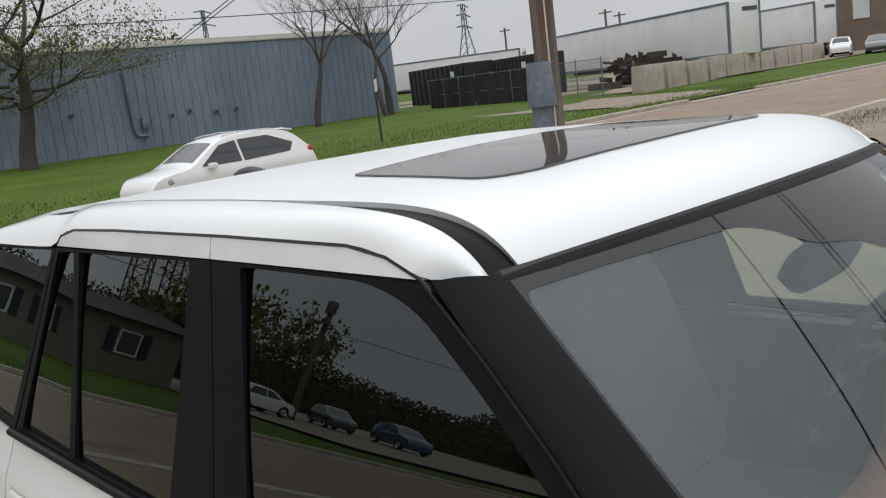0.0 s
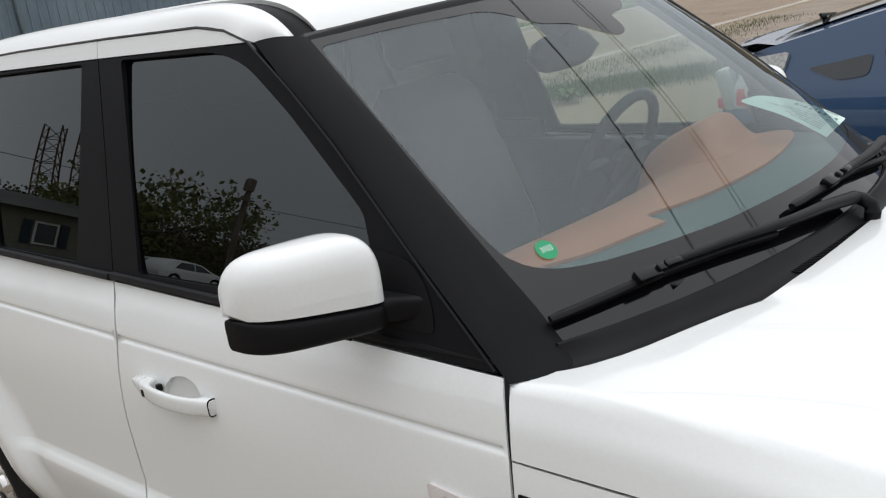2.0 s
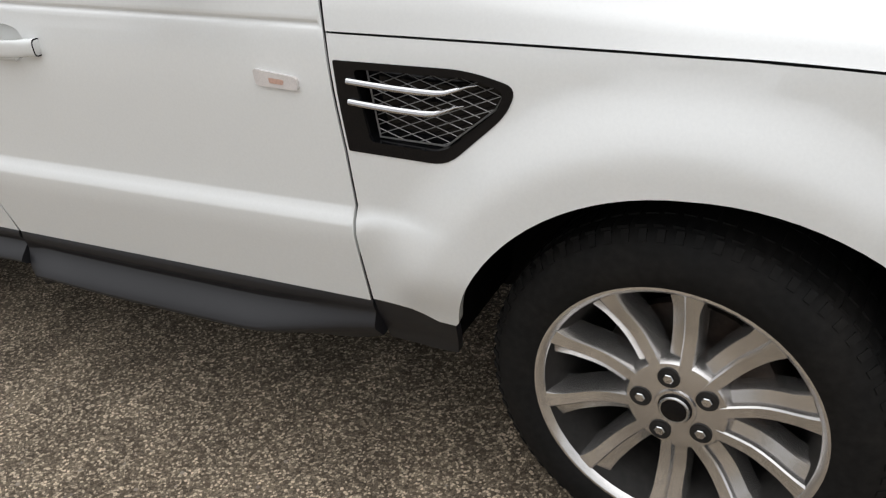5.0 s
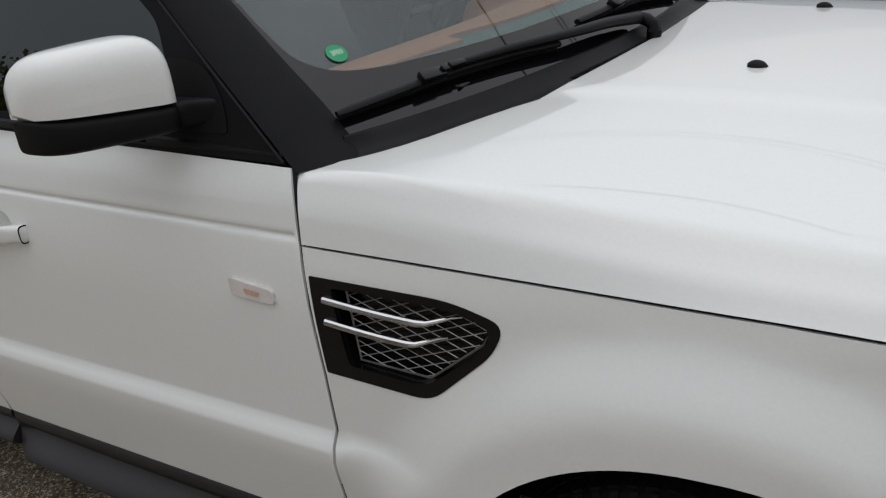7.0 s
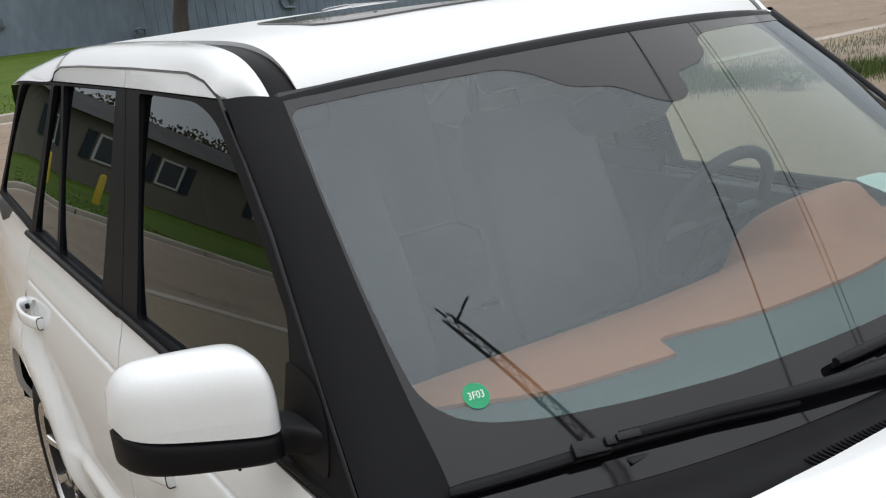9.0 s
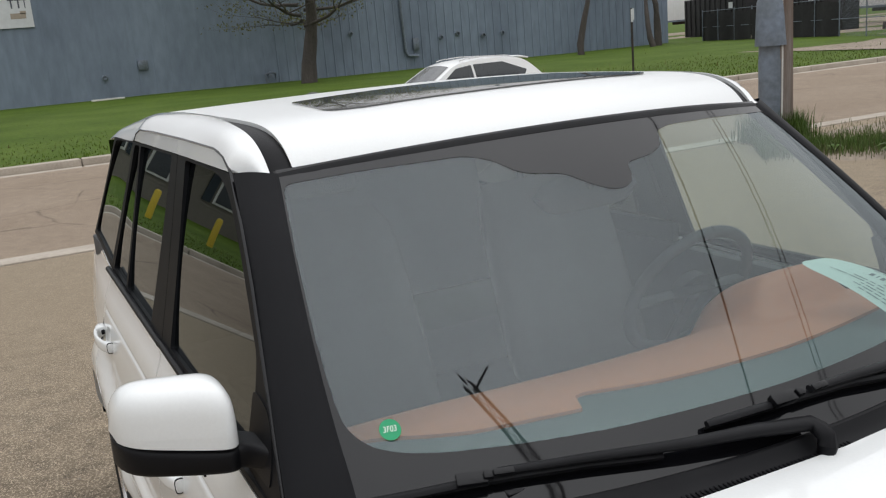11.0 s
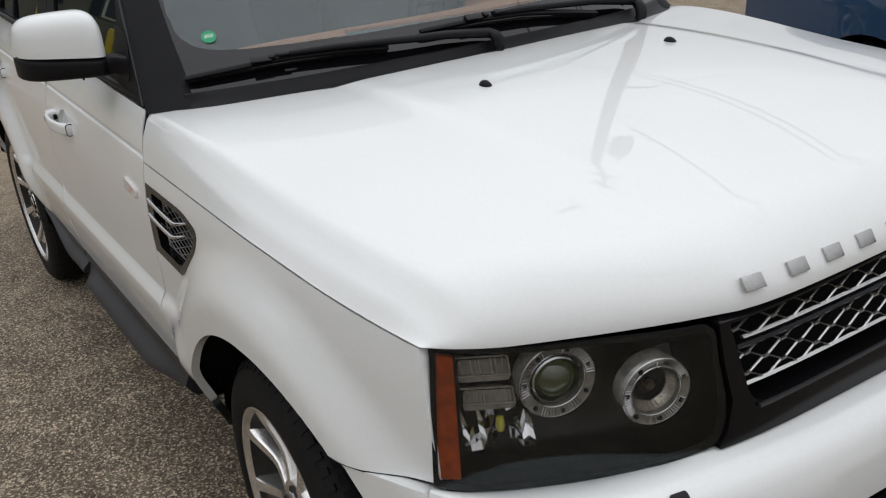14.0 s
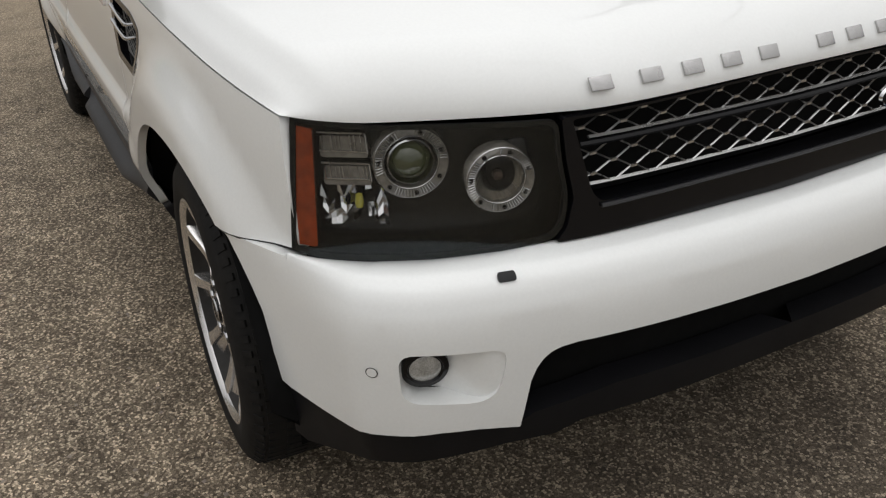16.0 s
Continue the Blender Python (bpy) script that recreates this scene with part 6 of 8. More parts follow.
# ---- ground ----
def chip_seal(name, light, dark, tar, size, wear, sand=None, cracks=0.0):
    """Stone chips in tar: each chip its own tone and height."""
    m, n, l, p = nodes_of(name)
    co = n.new("ShaderNodeTexCoord")
    vo, ve = n.new("ShaderNodeTexVoronoi"), n.new("ShaderNodeTexVoronoi")
    vo.inputs["Scale"].default_value = ve.inputs["Scale"].default_value = size
    ve.feature = "DISTANCE_TO_EDGE"
    nb, nc = n.new("ShaderNodeTexNoise"), n.new("ShaderNodeTexNoise")
    nb.inputs["Scale"].default_value, nb.inputs["Detail"].default_value = 0.55, 7
    nc.inputs["Scale"].default_value, nc.inputs["Detail"].default_value = 6.0, 6
    for q in (vo, ve, nb, nc):
        l.new(co.outputs["Object"], q.inputs["Vector"])
    ramp = n.new("ShaderNodeValToRGB")
    sep = n.new("ShaderNodeSeparateColor")
    l.new(vo.outputs["Color"], sep.inputs[0])
    l.new(sep.outputs[0], ramp.inputs["Fac"])
    e = ramp.color_ramp.elements
    e[0].position, e[0].color = 0.0, (*dark, 1)
    e[1].position, e[1].color = 1.0, (*light, 1)
    k = ramp.color_ramp.elements.new(0.62)
    k.color = tuple((a * 0.74 + b * 0.26) for a, b in zip(dark, light)) + (1,)
    stain = n.new("ShaderNodeMapRange")
    stain.inputs["From Min"].default_value, stain.inputs["From Max"].default_value = 0.35, 0.7
    l.new(nb.outputs["Fac"], stain.inputs["Value"])
    mul = n.new("ShaderNodeMix")
    mul.data_type, mul.blend_type = "RGBA", "MULTIPLY"
    mul.inputs[7].default_value = (*wear, 1)
    l.new(stain.outputs[0], mul.inputs[0])
    l.new(ramp.outputs[0], mul.inputs[6])
    thr = n.new("ShaderNodeMapRange")
    thr.inputs["From Min"].default_value, thr.inputs["From Max"].default_value = 0.0, 0.09
    l.new(ve.outputs["Distance"], thr.inputs["Value"])
    sel = n.new("ShaderNodeMix")
    sel.data_type = "RGBA"
    sel.inputs[6].default_value = (*tar, 1)
    l.new(thr.outputs[0], sel.inputs[0])
    l.new(mul.outputs[2], sel.inputs[7])
    pat = n.new("ShaderNodeMix")
    pat.data_type, pat.blend_type = "RGBA", "MULTIPLY"
    pat.inputs[0].default_value = 1.0
    rr = n.new("ShaderNodeMapRange")
    rr.inputs["From Min"].default_value, rr.inputs["From Max"].default_value = 0.3, 0.7
    rr.inputs["To Min"].default_value, rr.inputs["To Max"].default_value = (0.90, 1.07) if cracks else (0.72, 1.2)
    l.new(nc.outputs["Fac"], rr.inputs["Value"])
    l.new(sel.outputs[2], pat.inputs[6])
    l.new(rr.outputs[0], pat.inputs[7])
    last = pat.outputs[2]
    if sand:
        # blown sand lies thicker towards the road
        sx, mr, ad, mn, sm = n.new("ShaderNodeSeparateXYZ"), n.new("ShaderNodeMapRange"), n.new("ShaderNodeMath"), n.new("ShaderNodeMapRange"), n.new("ShaderNodeMix")
        l.new(co.outputs["Object"], sx.inputs[0])
        mr.inputs["From Min"].default_value, mr.inputs["From Max"].default_value = -1.5, -7.5
        l.new(sx.outputs[0], mr.inputs["Value"])
        ad.operation = "MULTIPLY_ADD"
        l.new(nc.outputs["Fac"], ad.inputs[0])
        ad.inputs[1].default_value = 0.9
        l.new(mr.outputs[0], ad.inputs[2])
        mn.inputs["From Min"].default_value, mn.inputs["From Max"].default_value, mn.inputs["To Max"].default_value = 0.5, 1.3, 0.75
        l.new(ad.outputs[0], mn.inputs["Value"])
        sm.data_type = "RGBA"
        sm.inputs[7].default_value = (*sand, 1)
        l.new(mn.outputs[0], sm.inputs[0])
        l.new(last, sm.inputs[6])
        last = sm.outputs[2]
        # dark patch before the nose: oil and damp, with the bumper's shade painted in
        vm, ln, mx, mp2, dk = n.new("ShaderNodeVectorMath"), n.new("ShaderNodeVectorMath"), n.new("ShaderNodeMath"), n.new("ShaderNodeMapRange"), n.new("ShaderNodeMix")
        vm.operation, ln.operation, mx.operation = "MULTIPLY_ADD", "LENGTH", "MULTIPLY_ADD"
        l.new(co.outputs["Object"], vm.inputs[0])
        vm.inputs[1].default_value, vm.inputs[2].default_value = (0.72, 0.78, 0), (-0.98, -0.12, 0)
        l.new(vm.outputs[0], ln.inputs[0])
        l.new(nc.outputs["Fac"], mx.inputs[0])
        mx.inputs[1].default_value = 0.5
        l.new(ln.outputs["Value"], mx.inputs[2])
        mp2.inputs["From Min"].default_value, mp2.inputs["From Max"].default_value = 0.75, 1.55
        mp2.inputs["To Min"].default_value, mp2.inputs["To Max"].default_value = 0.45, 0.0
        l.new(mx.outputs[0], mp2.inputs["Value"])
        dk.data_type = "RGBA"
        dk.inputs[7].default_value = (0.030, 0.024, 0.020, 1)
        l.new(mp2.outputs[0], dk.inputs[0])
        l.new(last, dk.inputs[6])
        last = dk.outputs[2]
    if cracks:
        # wandering cracks in the old surface, here and there
        cw, cv, cm, cn, cg, cx = n.new("ShaderNodeMix"), n.new("ShaderNodeTexVoronoi"), n.new("ShaderNodeMapRange"), n.new("ShaderNodeTexNoise"), n.new("ShaderNodeMapRange"), n.new("ShaderNodeMix")
        cw.data_type = cx.data_type = "RGBA"
        cw.inputs[0].default_value = 0.22
        cv.feature, cv.inputs["Scale"].default_value = "DISTANCE_TO_EDGE", cracks
        cn.inputs["Scale"].default_value, cn.inputs["Detail"].default_value = 1.1, 8
        l.new(co.outputs["Object"], cn.inputs["Vector"])
        l.new(co.outputs["Object"], cw.inputs[6])
        l.new(cn.outputs["Color"], cw.inputs[7])
        l.new(cw.outputs[2], cv.inputs["Vector"])
        cm.inputs["From Min"].default_value, cm.inputs["From Max"].default_value, cm.inputs["To Min"].default_value, cm.inputs["To Max"].default_value = 0.0, 0.010, 1.0, 0.0
        l.new(cv.outputs["Distance"], cm.inputs["Value"])
        cg.inputs["From Min"].default_value, cg.inputs["From Max"].default_value, cg.inputs["To Max"].default_value = 0.42, 0.58, 0.75
        l.new(nb.outputs["Fac"], cg.inputs["Value"])
        ck = n.new("ShaderNodeMath")
        ck.operation = "MULTIPLY"
        l.new(cm.outputs[0], ck.inputs[0])
        l.new(cg.outputs[0], ck.inputs[1])
        cx.inputs[7].default_value = (0.07, 0.055, 0.045, 1)
        l.new(ck.outputs[0], cx.inputs[0])
        l.new(last, cx.inputs[6])
        last = cx.outputs[2]
    l.new(last, p.inputs["Base Color"])
    hgt = n.new("ShaderNodeMath")
    hgt.operation = "MULTIPLY"
    l.new(thr.outputs[0], hgt.inputs[0])
    l.new(sep.outputs[1], hgt.inputs[1])
    bu = n.new("ShaderNodeBump")
    bu.inputs["Strength"].default_value, bu.inputs["Distance"].default_value = 1.0, 0.5 / size
    l.new(hgt.outputs[0], bu.inputs["Height"])
    l.new(bu.outputs[0], p.inputs["Normal"])
    p.inputs["Roughness"].default_value, p.inputs["Specular IOR Level"].default_value = 0.85, 0.22
    return m


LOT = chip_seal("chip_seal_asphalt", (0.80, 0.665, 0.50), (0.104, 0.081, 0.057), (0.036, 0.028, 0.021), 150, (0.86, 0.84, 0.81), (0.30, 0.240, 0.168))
ROAD = chip_seal("worn_road_asphalt", (0.42, 0.335, 0.25), (0.275, 0.215, 0.16), (0.18, 0.14, 0.108), 170, (0.84, 0.82, 0.80), cracks=0.42)
CONCRETE = material("weathered_concrete", (0.40, 0.35, 0.29), rough=0.85, var=0.12, fine=25, broad=1.5, bump=0.003, other=(0.30, 0.26, 0.21))
GRASS = material("mown_grass", (0.068, 0.108, 0.010), rough=0.8, spec=0.1, var=0.35, fine=9, broad=0.35, bump=0.02, other=(0.050, 0.086, 0.008))
GRASS_BLADE = material("grass_blades", (0.080, 0.128, 0.013), rough=0.6, spec=0.15, var=0.3, fine=8, broad=0.6, other=(0.12, 0.135, 0.04))
WEED = material("olive_weeds", (0.085, 0.115, 0.025), rough=0.7, var=0.35, fine=8, broad=0.9, other=(0.14, 0.12, 0.06))
DIRT = material("gravel_dirt", (0.26, 0.21, 0.16), rough=0.9, var=0.25, fine=14, broad=0.8, bump=0.01, other=(0.20, 0.16, 0.12))
WOOD_POLE = material("weathered_pole_wood", (0.115, 0.078, 0.058), rough=0.85, var=0.25, fine=25, broad=2, bump=0.004, stretch=(4, 4, 0.25), other=(0.19, 0.16, 0.14))
GALV = material("galvanised_steel", (0.19, 0.225, 0.275), rough=0.5, metal=0.5, var=0.2, fine=12, broad=2.5, other=(0.14, 0.16, 0.18))
WHITE_PIPE = material("white_conduit", (0.62, 0.61, 0.58), rough=0.5, var=0.1, fine=20, broad=3)
BARK = material("grey_bark", (0.060, 0.051, 0.046), rough=0.9, var=0.3, fine=14, broad=2, bump=0.02, stretch=(2, 2, 0.5), other=(0.085, 0.073, 0.065))
BUD = material("yellow_green_buds", (0.115, 0.112, 0.030), rough=0.7, var=0.3, fine=6, broad=0.8, other=(0.14, 0.15, 0.03))
WALL_BLUE = material("blue_grey_sheet_steel", (0.19, 0.236, 0.298), rough=0.5, var=0.16, fine=2.5, broad=0.25, other=(0.142, 0.178, 0.232), stretch=(1, 1, 0.35))
ROOF_WHITE = material("pale_roof_trim", (0.62, 0.60, 0.57), rough=0.5, var=0.1, fine=8, broad=0.8)
TRAILER_WHITE = material("dull_white_trailer_skin", (0.74, 0.74, 0.745), rough=0.45, var=0.04, fine=3, broad=0.4, other=(0.66, 0.66, 0.655))
BLACK_SCREEN = material("black_fence_screen", (0.018, 0.017, 0.018), rough=0.85, var=0.3, fine=6, broad=0.7)
BRICK_WALL = material("brown_block_wall", (0.20, 0.15, 0.115), rough=0.85, var=0.15, fine=5, broad=0.6)
SIDING = material("tan_vinyl_siding", (0.20, 0.175, 0.145), rough=0.6, var=0.08, fine=6, broad=0.5)
SHINGLE = material("dark_shingles", (0.07, 0.065, 0.06), rough=0.9, var=0.25, fine=12, broad=0.8)
TEAL_SHUTTER = material("dark_blue_shutter", (0.012, 0.022, 0.034), rough=0.5, var=0.1)
WOODS = material("spring_woods", (0.12, 0.088, 0.058), rough=0.9, spec=0.05, var=0.3, fine=0.6, broad=0.05, other=(0.068, 0.098, 0.03))
YELLOW = material("yellow_bollard", (0.60, 0.42, 0.03), rough=0.5, var=0.1)
BLUE = paint("dark_blue_paint", (0.018, 0.055, 0.125))
GREY_PAINT = paint("dark_grey_paint", (0.05, 0.055, 0.06))
GLASS_FAR = material("dark_car_glass", (0.02, 0.025, 0.028), rough=0.06, var=0.1, fine=2, broad=0.5, coat=0.5)
WIRE = material("black_cable", (0.01, 0.01, 0.01), rough=0.6, var=0.1)
SIGN_WHITE = material("faded_sign_white", (0.62, 0.63, 0.64), rough=0.5, var=0.06, fine=4, broad=0.7)
SIGN_DARK = material("sign_dark_shape", (0.08, 0.09, 0.11), rough=0.5, var=0.1)
SIGN_TAN = material("sign_tan_shape", (0.36, 0.30, 0.24), rough=0.5, var=0.1)


def sheet_of(name, rows, mat, label, category, kind="structure"):
    ob = Geo().grid(rows).part(name, mat, None, label, angle=60)
    return tagged(ob, label, category, "", kind)


def flat(name, x0, x1, y0, y1, z, mat, label, category, nx=2, ny=2):
    return sheet_of(name, [[Vector((x0 + (x1 - x0) * i / (nx - 1), y0 + (y1 - y0) * j / (ny - 1), z)) for j in range(ny)] for i in range(nx)], mat, label, category)


flat("ground", -1500, 1500, -1500, 1500, -0.16, GRASS, "wide grassy ground to the horizon", "ground")
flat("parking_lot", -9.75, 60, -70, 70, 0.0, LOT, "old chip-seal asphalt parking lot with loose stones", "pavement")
flat("road", -19.15, -9.75, -300, 300, -0.02, ROAD, "sandy grey worn asphalt road", "road")
# joint of the old apron
g = Geo()
for k in range(40):
    y = -60 + 3.05 * k
    g.box((-9.72, y + 1.5, -0.005), (0.34, 3.0, 0.05))
tagged(g.part("gutter_slab", CONCRETE, None, "cracked concrete gutter slabs along the road", bevel=0.012), "cracked concrete gutter slabs along the road", "gutter", "", "structure")
g = Geo()
for k in range(70):
    y = -100 + 3.05 * k
    if 28.5 < y < 34.5:
        # dropped kerb of the driveway
        g.box((-19.30, y + 1.5, -0.05), (0.76, 3.03, 0.16))
        continue
    g.box((-19.42, y + 1.5, 0.0), (0.30, 3.03, 0.26))
    g.box((-19.10, y + 1.5, -0.06), (0.36, 3.03, 0.09))
tagged(g.part("kerb", CONCRETE, None, "weathered concrete kerb of the far roadside", bevel=0.03), "weathered concrete kerb of the far roadside", "kerb", "", "structure")
verge = []
for i in range(60):
    x = -19.5 - 60 * (i / 59) ** 1.6
    verge.append([Vector((x, -120 + 4.0 * j, 0.11 + 0.10 * smooth(-20, -40, x) + 0.06 * noise.noise((x * 0.12, j * 0.5, 0.3)))) for j in range(81)])
sheet_of("verge", verge, GRASS, "mown spring grass in front of the metal building", "grass")
# grass tufts by the pole
patch = [[Vector((-9.3 + 3.2 * i / 12 + 0.35 * noise.noise((j * 0.3, 0.2, 1)), 7.4 + 0.9 * j, -0.012 + (0.05 + 0.03 * noise.noise((i * 0.7, j * 0.6, 2))) * math.sin(math.pi * i / 12) * smooth(0, 3, j))) for j in range(40)] for i in range(13)]
sheet_of("sandy_strip", patch, DIRT, "sandy weed-grown strip beside the pole", "dirt")


def blades(name, n, place, h0, h1, label, w=0.012, mat=GRASS_BLADE):
    vs, fs = [], []
    for _ in range(n):
        x, y, z = place()
        h, a, b = random.uniform(h0, h1), random.uniform(0, 6.28), random.uniform(0.05, 0.45)
        d, t = Vector((math.cos(a), math.sin(a), 0)), Vector((-math.sin(a), math.cos(a), 0))
        p = Vector((x, y, z))
        k = len(vs)
        vs += [p - t * w, p + t * w, p + d * h * b * 0.4 + Vector((0, 0, h * 0.6)) + t * w * 0.7, p + d * h * b * 0.4 + Vector((0, 0, h * 0.6)) - t * w * 0.7, p + d * h * b + Vector((0, 0, h))]
        fs += [(k, k + 1, k + 2, k + 3), (k + 3, k + 2, k + 4)]
    ob = mesh_part(name, vs, fs, mat, None, label, angle=0)
    return tagged(ob, label, "grass", "", "stuff")


POLE = Vector((-9.15, 9.42, 0.0))
random.seed(21)
LUSH = material("lush_grass_blades", (0.050, 0.098, 0.014), rough=0.55, spec=0.2, var=0.35, fine=9, broad=1.2, other=(0.085, 0.125, 0.030))


def clump():
    a, r = random.uniform(0, 6.28), abs(random.gauss(0, 0.17))
    return POLE.x + 0.03 + (0.16 + r) * math.cos(a), POLE.y - 0.02 + (0.16 + r) * math.sin(a) * 1.05, 0.0


def strip_place():
    """The weedy strip runs from the pole along the edge of the lot."""
    a, b = 5.6 * random.random() ** 1.25 - 0.7, random.gauss(0, 0.42)
    b += 0.22 * noise.noise((a * 1.3, 0.4, 0.9))
    return -8.15 + 0.67 * a - 0.76 * b, 8.95 + 0.74 * a + 0.66 * b, 0.015


blades("tall_grass", 2600, clump, 0.18, 0.50, "lush tall grass round the pole foot", w=0.0055, mat=LUSH)
blades("rough_grass", 9000, strip_place, 0.05, 0.17, "rough green grass on the roadside strip", w=0.0045, mat=LUSH)
blades("verge_grass", 7000, strip_place, 0.04, 0.12, "short olive weeds among the grass", w=0.006, mat=WEED)
blades("verge_weeds", 4500, lambda: (random.gauss(-8.3, 0.45), 8.6 + 13 * random.random() ** 1.4, 0.03), 0.03, 0.09, "thin weeds along the road's edge", w=0.005, mat=WEED)


def dock(at, r, seed):
    """A low rosette of broad leaves."""
    rn = random.Random(seed)
    d = thing("dock_plant", "low broad-leaved green weed on the dirt strip", "weed", at, "broad-leaved weeds")
    for k in range(15):
        a = 2.4 * k + rn.uniform(-0.3, 0.3)
        ln, up, w = r * rn.uniform(0.7, 1.1), rn.uniform(0.25, 0.75), r * 0.17
        dr, sd = Vector((math.cos(a), math.sin(a), 0)), Vector((-math.sin(a), math.cos(a), 0))
        rows_l = []
        for i in range(7):
            f = i / 6
            c = dr * ln * f + Vector((0, 0, ln * up * math.sin(2.2 * f)))
            hw = w * math.sin(math.pi * min(0.06 + 0.94 * f, 0.985)) ** 0.7
            rows_l.append([c - sd * hw + Vector((0, 0, 0.25 * hw)), c, c + sd * hw + Vector((0, 0, 0.25 * hw))])
        Geo().grid(rows_l).part("leaf", LUSH, d)


dock(Vector((-6.75, 8.95, 0.02)), 0.26, 3)
dock(Vector((-7.55, 8.75, 0.02)), 0.13, 5)
blades("far_lawn", 26000, lambda: (-19.65 - 26 * random.random() ** 1.5, random.uniform(-8, 42), 0.12), 0.03, 0.075, "short lawn grass", w=0.014)
blades("dandelions", 50, lambda: (-19.9 - 26 * random.random(), random.uniform(-8, 40), 0.12), 0.12, 0.2, "pale weeds in the lawn", w=0.03, mat=BUD)
# loose chips on the lot
vs, fs = [], []
for _ in range(9000):
    x, y = random.uniform(-6, 2.6), random.uniform(-3.2, 6.5)
    if -0.9 < y < 0.9 and -4 < x < 1:
        continue
    r = random.uniform(0.003, 0.0075)
    k = len(vs)
    a = random.uniform(0, 6.28)
    for dx, dy, dz in ((1, 0, 0.15), (0, 1, 0.1), (-1, 0.2, 0.2), (-0.1, -1, 0.1), (0.1, 0.1, 0.9)):
        vs.append((x + r * (dx * math.cos(a) - dy * math.sin(a)), y + r * (dx * math.sin(a) + dy * math.cos(a)), r * dz))
    fs += [(k, k + 1, k + 4), (k + 1, k + 2, k + 4), (k + 2, k + 3, k + 4), (k + 3, k, k + 4)]
CHIP = material("loose_stone_chips", (0.34, 0.29, 0.235), rough=0.85, var=0.4, fine=30, broad=9, other=(0.16, 0.13, 0.11))
tagged(mesh_part("loose_stones", vs, fs, CHIP, None, "small loose stone chips on the asphalt", angle=20), "small loose stone chips on the asphalt", "gravel", "", "stuff")

# ---- the near utility pole ----
pole = thing("utility_pole", "weathered wooden utility pole with a grey steel sleeve and transformer", "utility pole", POLE)
Geo().sweep([(0.042, 0.036, 0), (0.040, 0.034, 5), (-0.02, 0.0, 14.0)], [0.186, 0.178, 0.135], seg=28).part("post", WOOD_POLE, pole, "weathered brown wooden post")
SLEEVE = Matrix.Translation((-0.012, -0.078, 0.0))
Geo().lathe([(0.183, 0.0), (0.183, 0.52), (0.186, 0.525), (0.186, 1.18), (0.180, 1.22), (0.180, 1.40), (0.186, 1.42)], SLEEVE, seg=28).part("steel_sleeve", GALV, pole, "blue-grey steel sleeve on the post's side", angle=30)
Geo().lathe([(0.235, 1.40), (0.228, 1.55), (0.205, 2.02), (0.190, 2.06)], SLEEVE, seg=28).part("steel_collar", GALV, pole, "flared steel collar", angle=30)
Geo().sweep([(0.180, -0.075, 0), (0.178, -0.075, 0.4), (0.184, -0.068, 1.2), (0.178, -0.072, 3.0), (0.12, -0.06, 7.5)], 0.014, seg=8).part("conduit", WHITE_PIPE, pole, "thin white conduit")
g = Geo().box((0.0, 0, 13.5), (0.12, 2.4, 0.14))
g.box((0.0, 0, 12.7), (0.12, 2.0, 0.14))
g.part("crossarm", WOOD_POLE, pole, "wooden crossarm", bevel=0.01)
g = Geo().lathe([(0.0, 0.0), (0.25, 0.0), (0.28, 0.05), (0.28, 0.98), (0.22, 1.06), (0.0, 1.08)], Matrix.Translation((0.42, 0.38, 9.35)), seg=24)
g.lathe([(0.05, 1.05), (0.06, 1.15), (0.03, 1.4)], Matrix.Translation((0.42, 0.38, 9.35)), seg=10)
g.part("transformer", GALV, pole, "grey transformer can", angle=40)
g = Geo()
for y in (-1.0, -0.5, 0.5, 1.0):
    g.lathe([(0.05, 0.0), (0.06, 0.05), (0.04, 0.08), (0.06, 0.12), (0.02, 0.18)], Matrix.Translation((0, y, 13.57)), seg=10)
g.part("insulators", GALV, pole, "grey insulators")
g = Geo()
for y in (-0.75, 0.75):
    g.sweep([(0.06, y, 13.42), (0.06, 0.05 * y, 12.85)], 0.025, seg=5)
g.box((0.22, 0.20, 9.75), (0.30, 0.12, 0.10), Euler((0, 0, radians(42))).to_matrix()).box((0.22, 0.20, 10.15), (0.30, 0.12, 0.10), Euler((0, 0, radians(42))).to_matrix())
g.part("arm_braces", GALV, pole, "steel arm braces and hangers")
g = Geo().sweep([(-0.12, -0.11, 10.75), (-0.42, -0.38, 10.75), (-0.42, -0.38, 10.15), (-0.12, -0.11, 10.15)], 0.035, seg=5)
g.part("loop_bracket", GALV, pole, "square steel loop bracket")
Geo().sweep([(0.10, 0.09, 6.30), (0.40, 0.36, 6.34), (0.62, 0.56, 6.33)], [0.06, 0.055, 0.03], seg=6).part("cable_bracket", GALV, pole, "short steel cable bracket")
Geo().sweep([(0.20, 0.18, 8.1), (0.55, 0.50, 8.0), (0.72, 0.64, 8.3), (0.60, 0.54, 8.75), (0.45, 0.40, 9.35)], 0.018, seg=5).part("lead_wire", WIRE, pole, "black looped lead wire")


def cable(name, a, b, sag, r, label):
    a, b = Vector(a), Vector(b)
    pts = [a.lerp(b, t / 24) - Vector((0, 0, sag * 4 * (t / 24) * (1 - t / 24))) for t in range(25)]
    ob = Geo().sweep(pts, r, seg=5).part(name, WIRE, None, label)
    return tagged(ob, label, "cable")


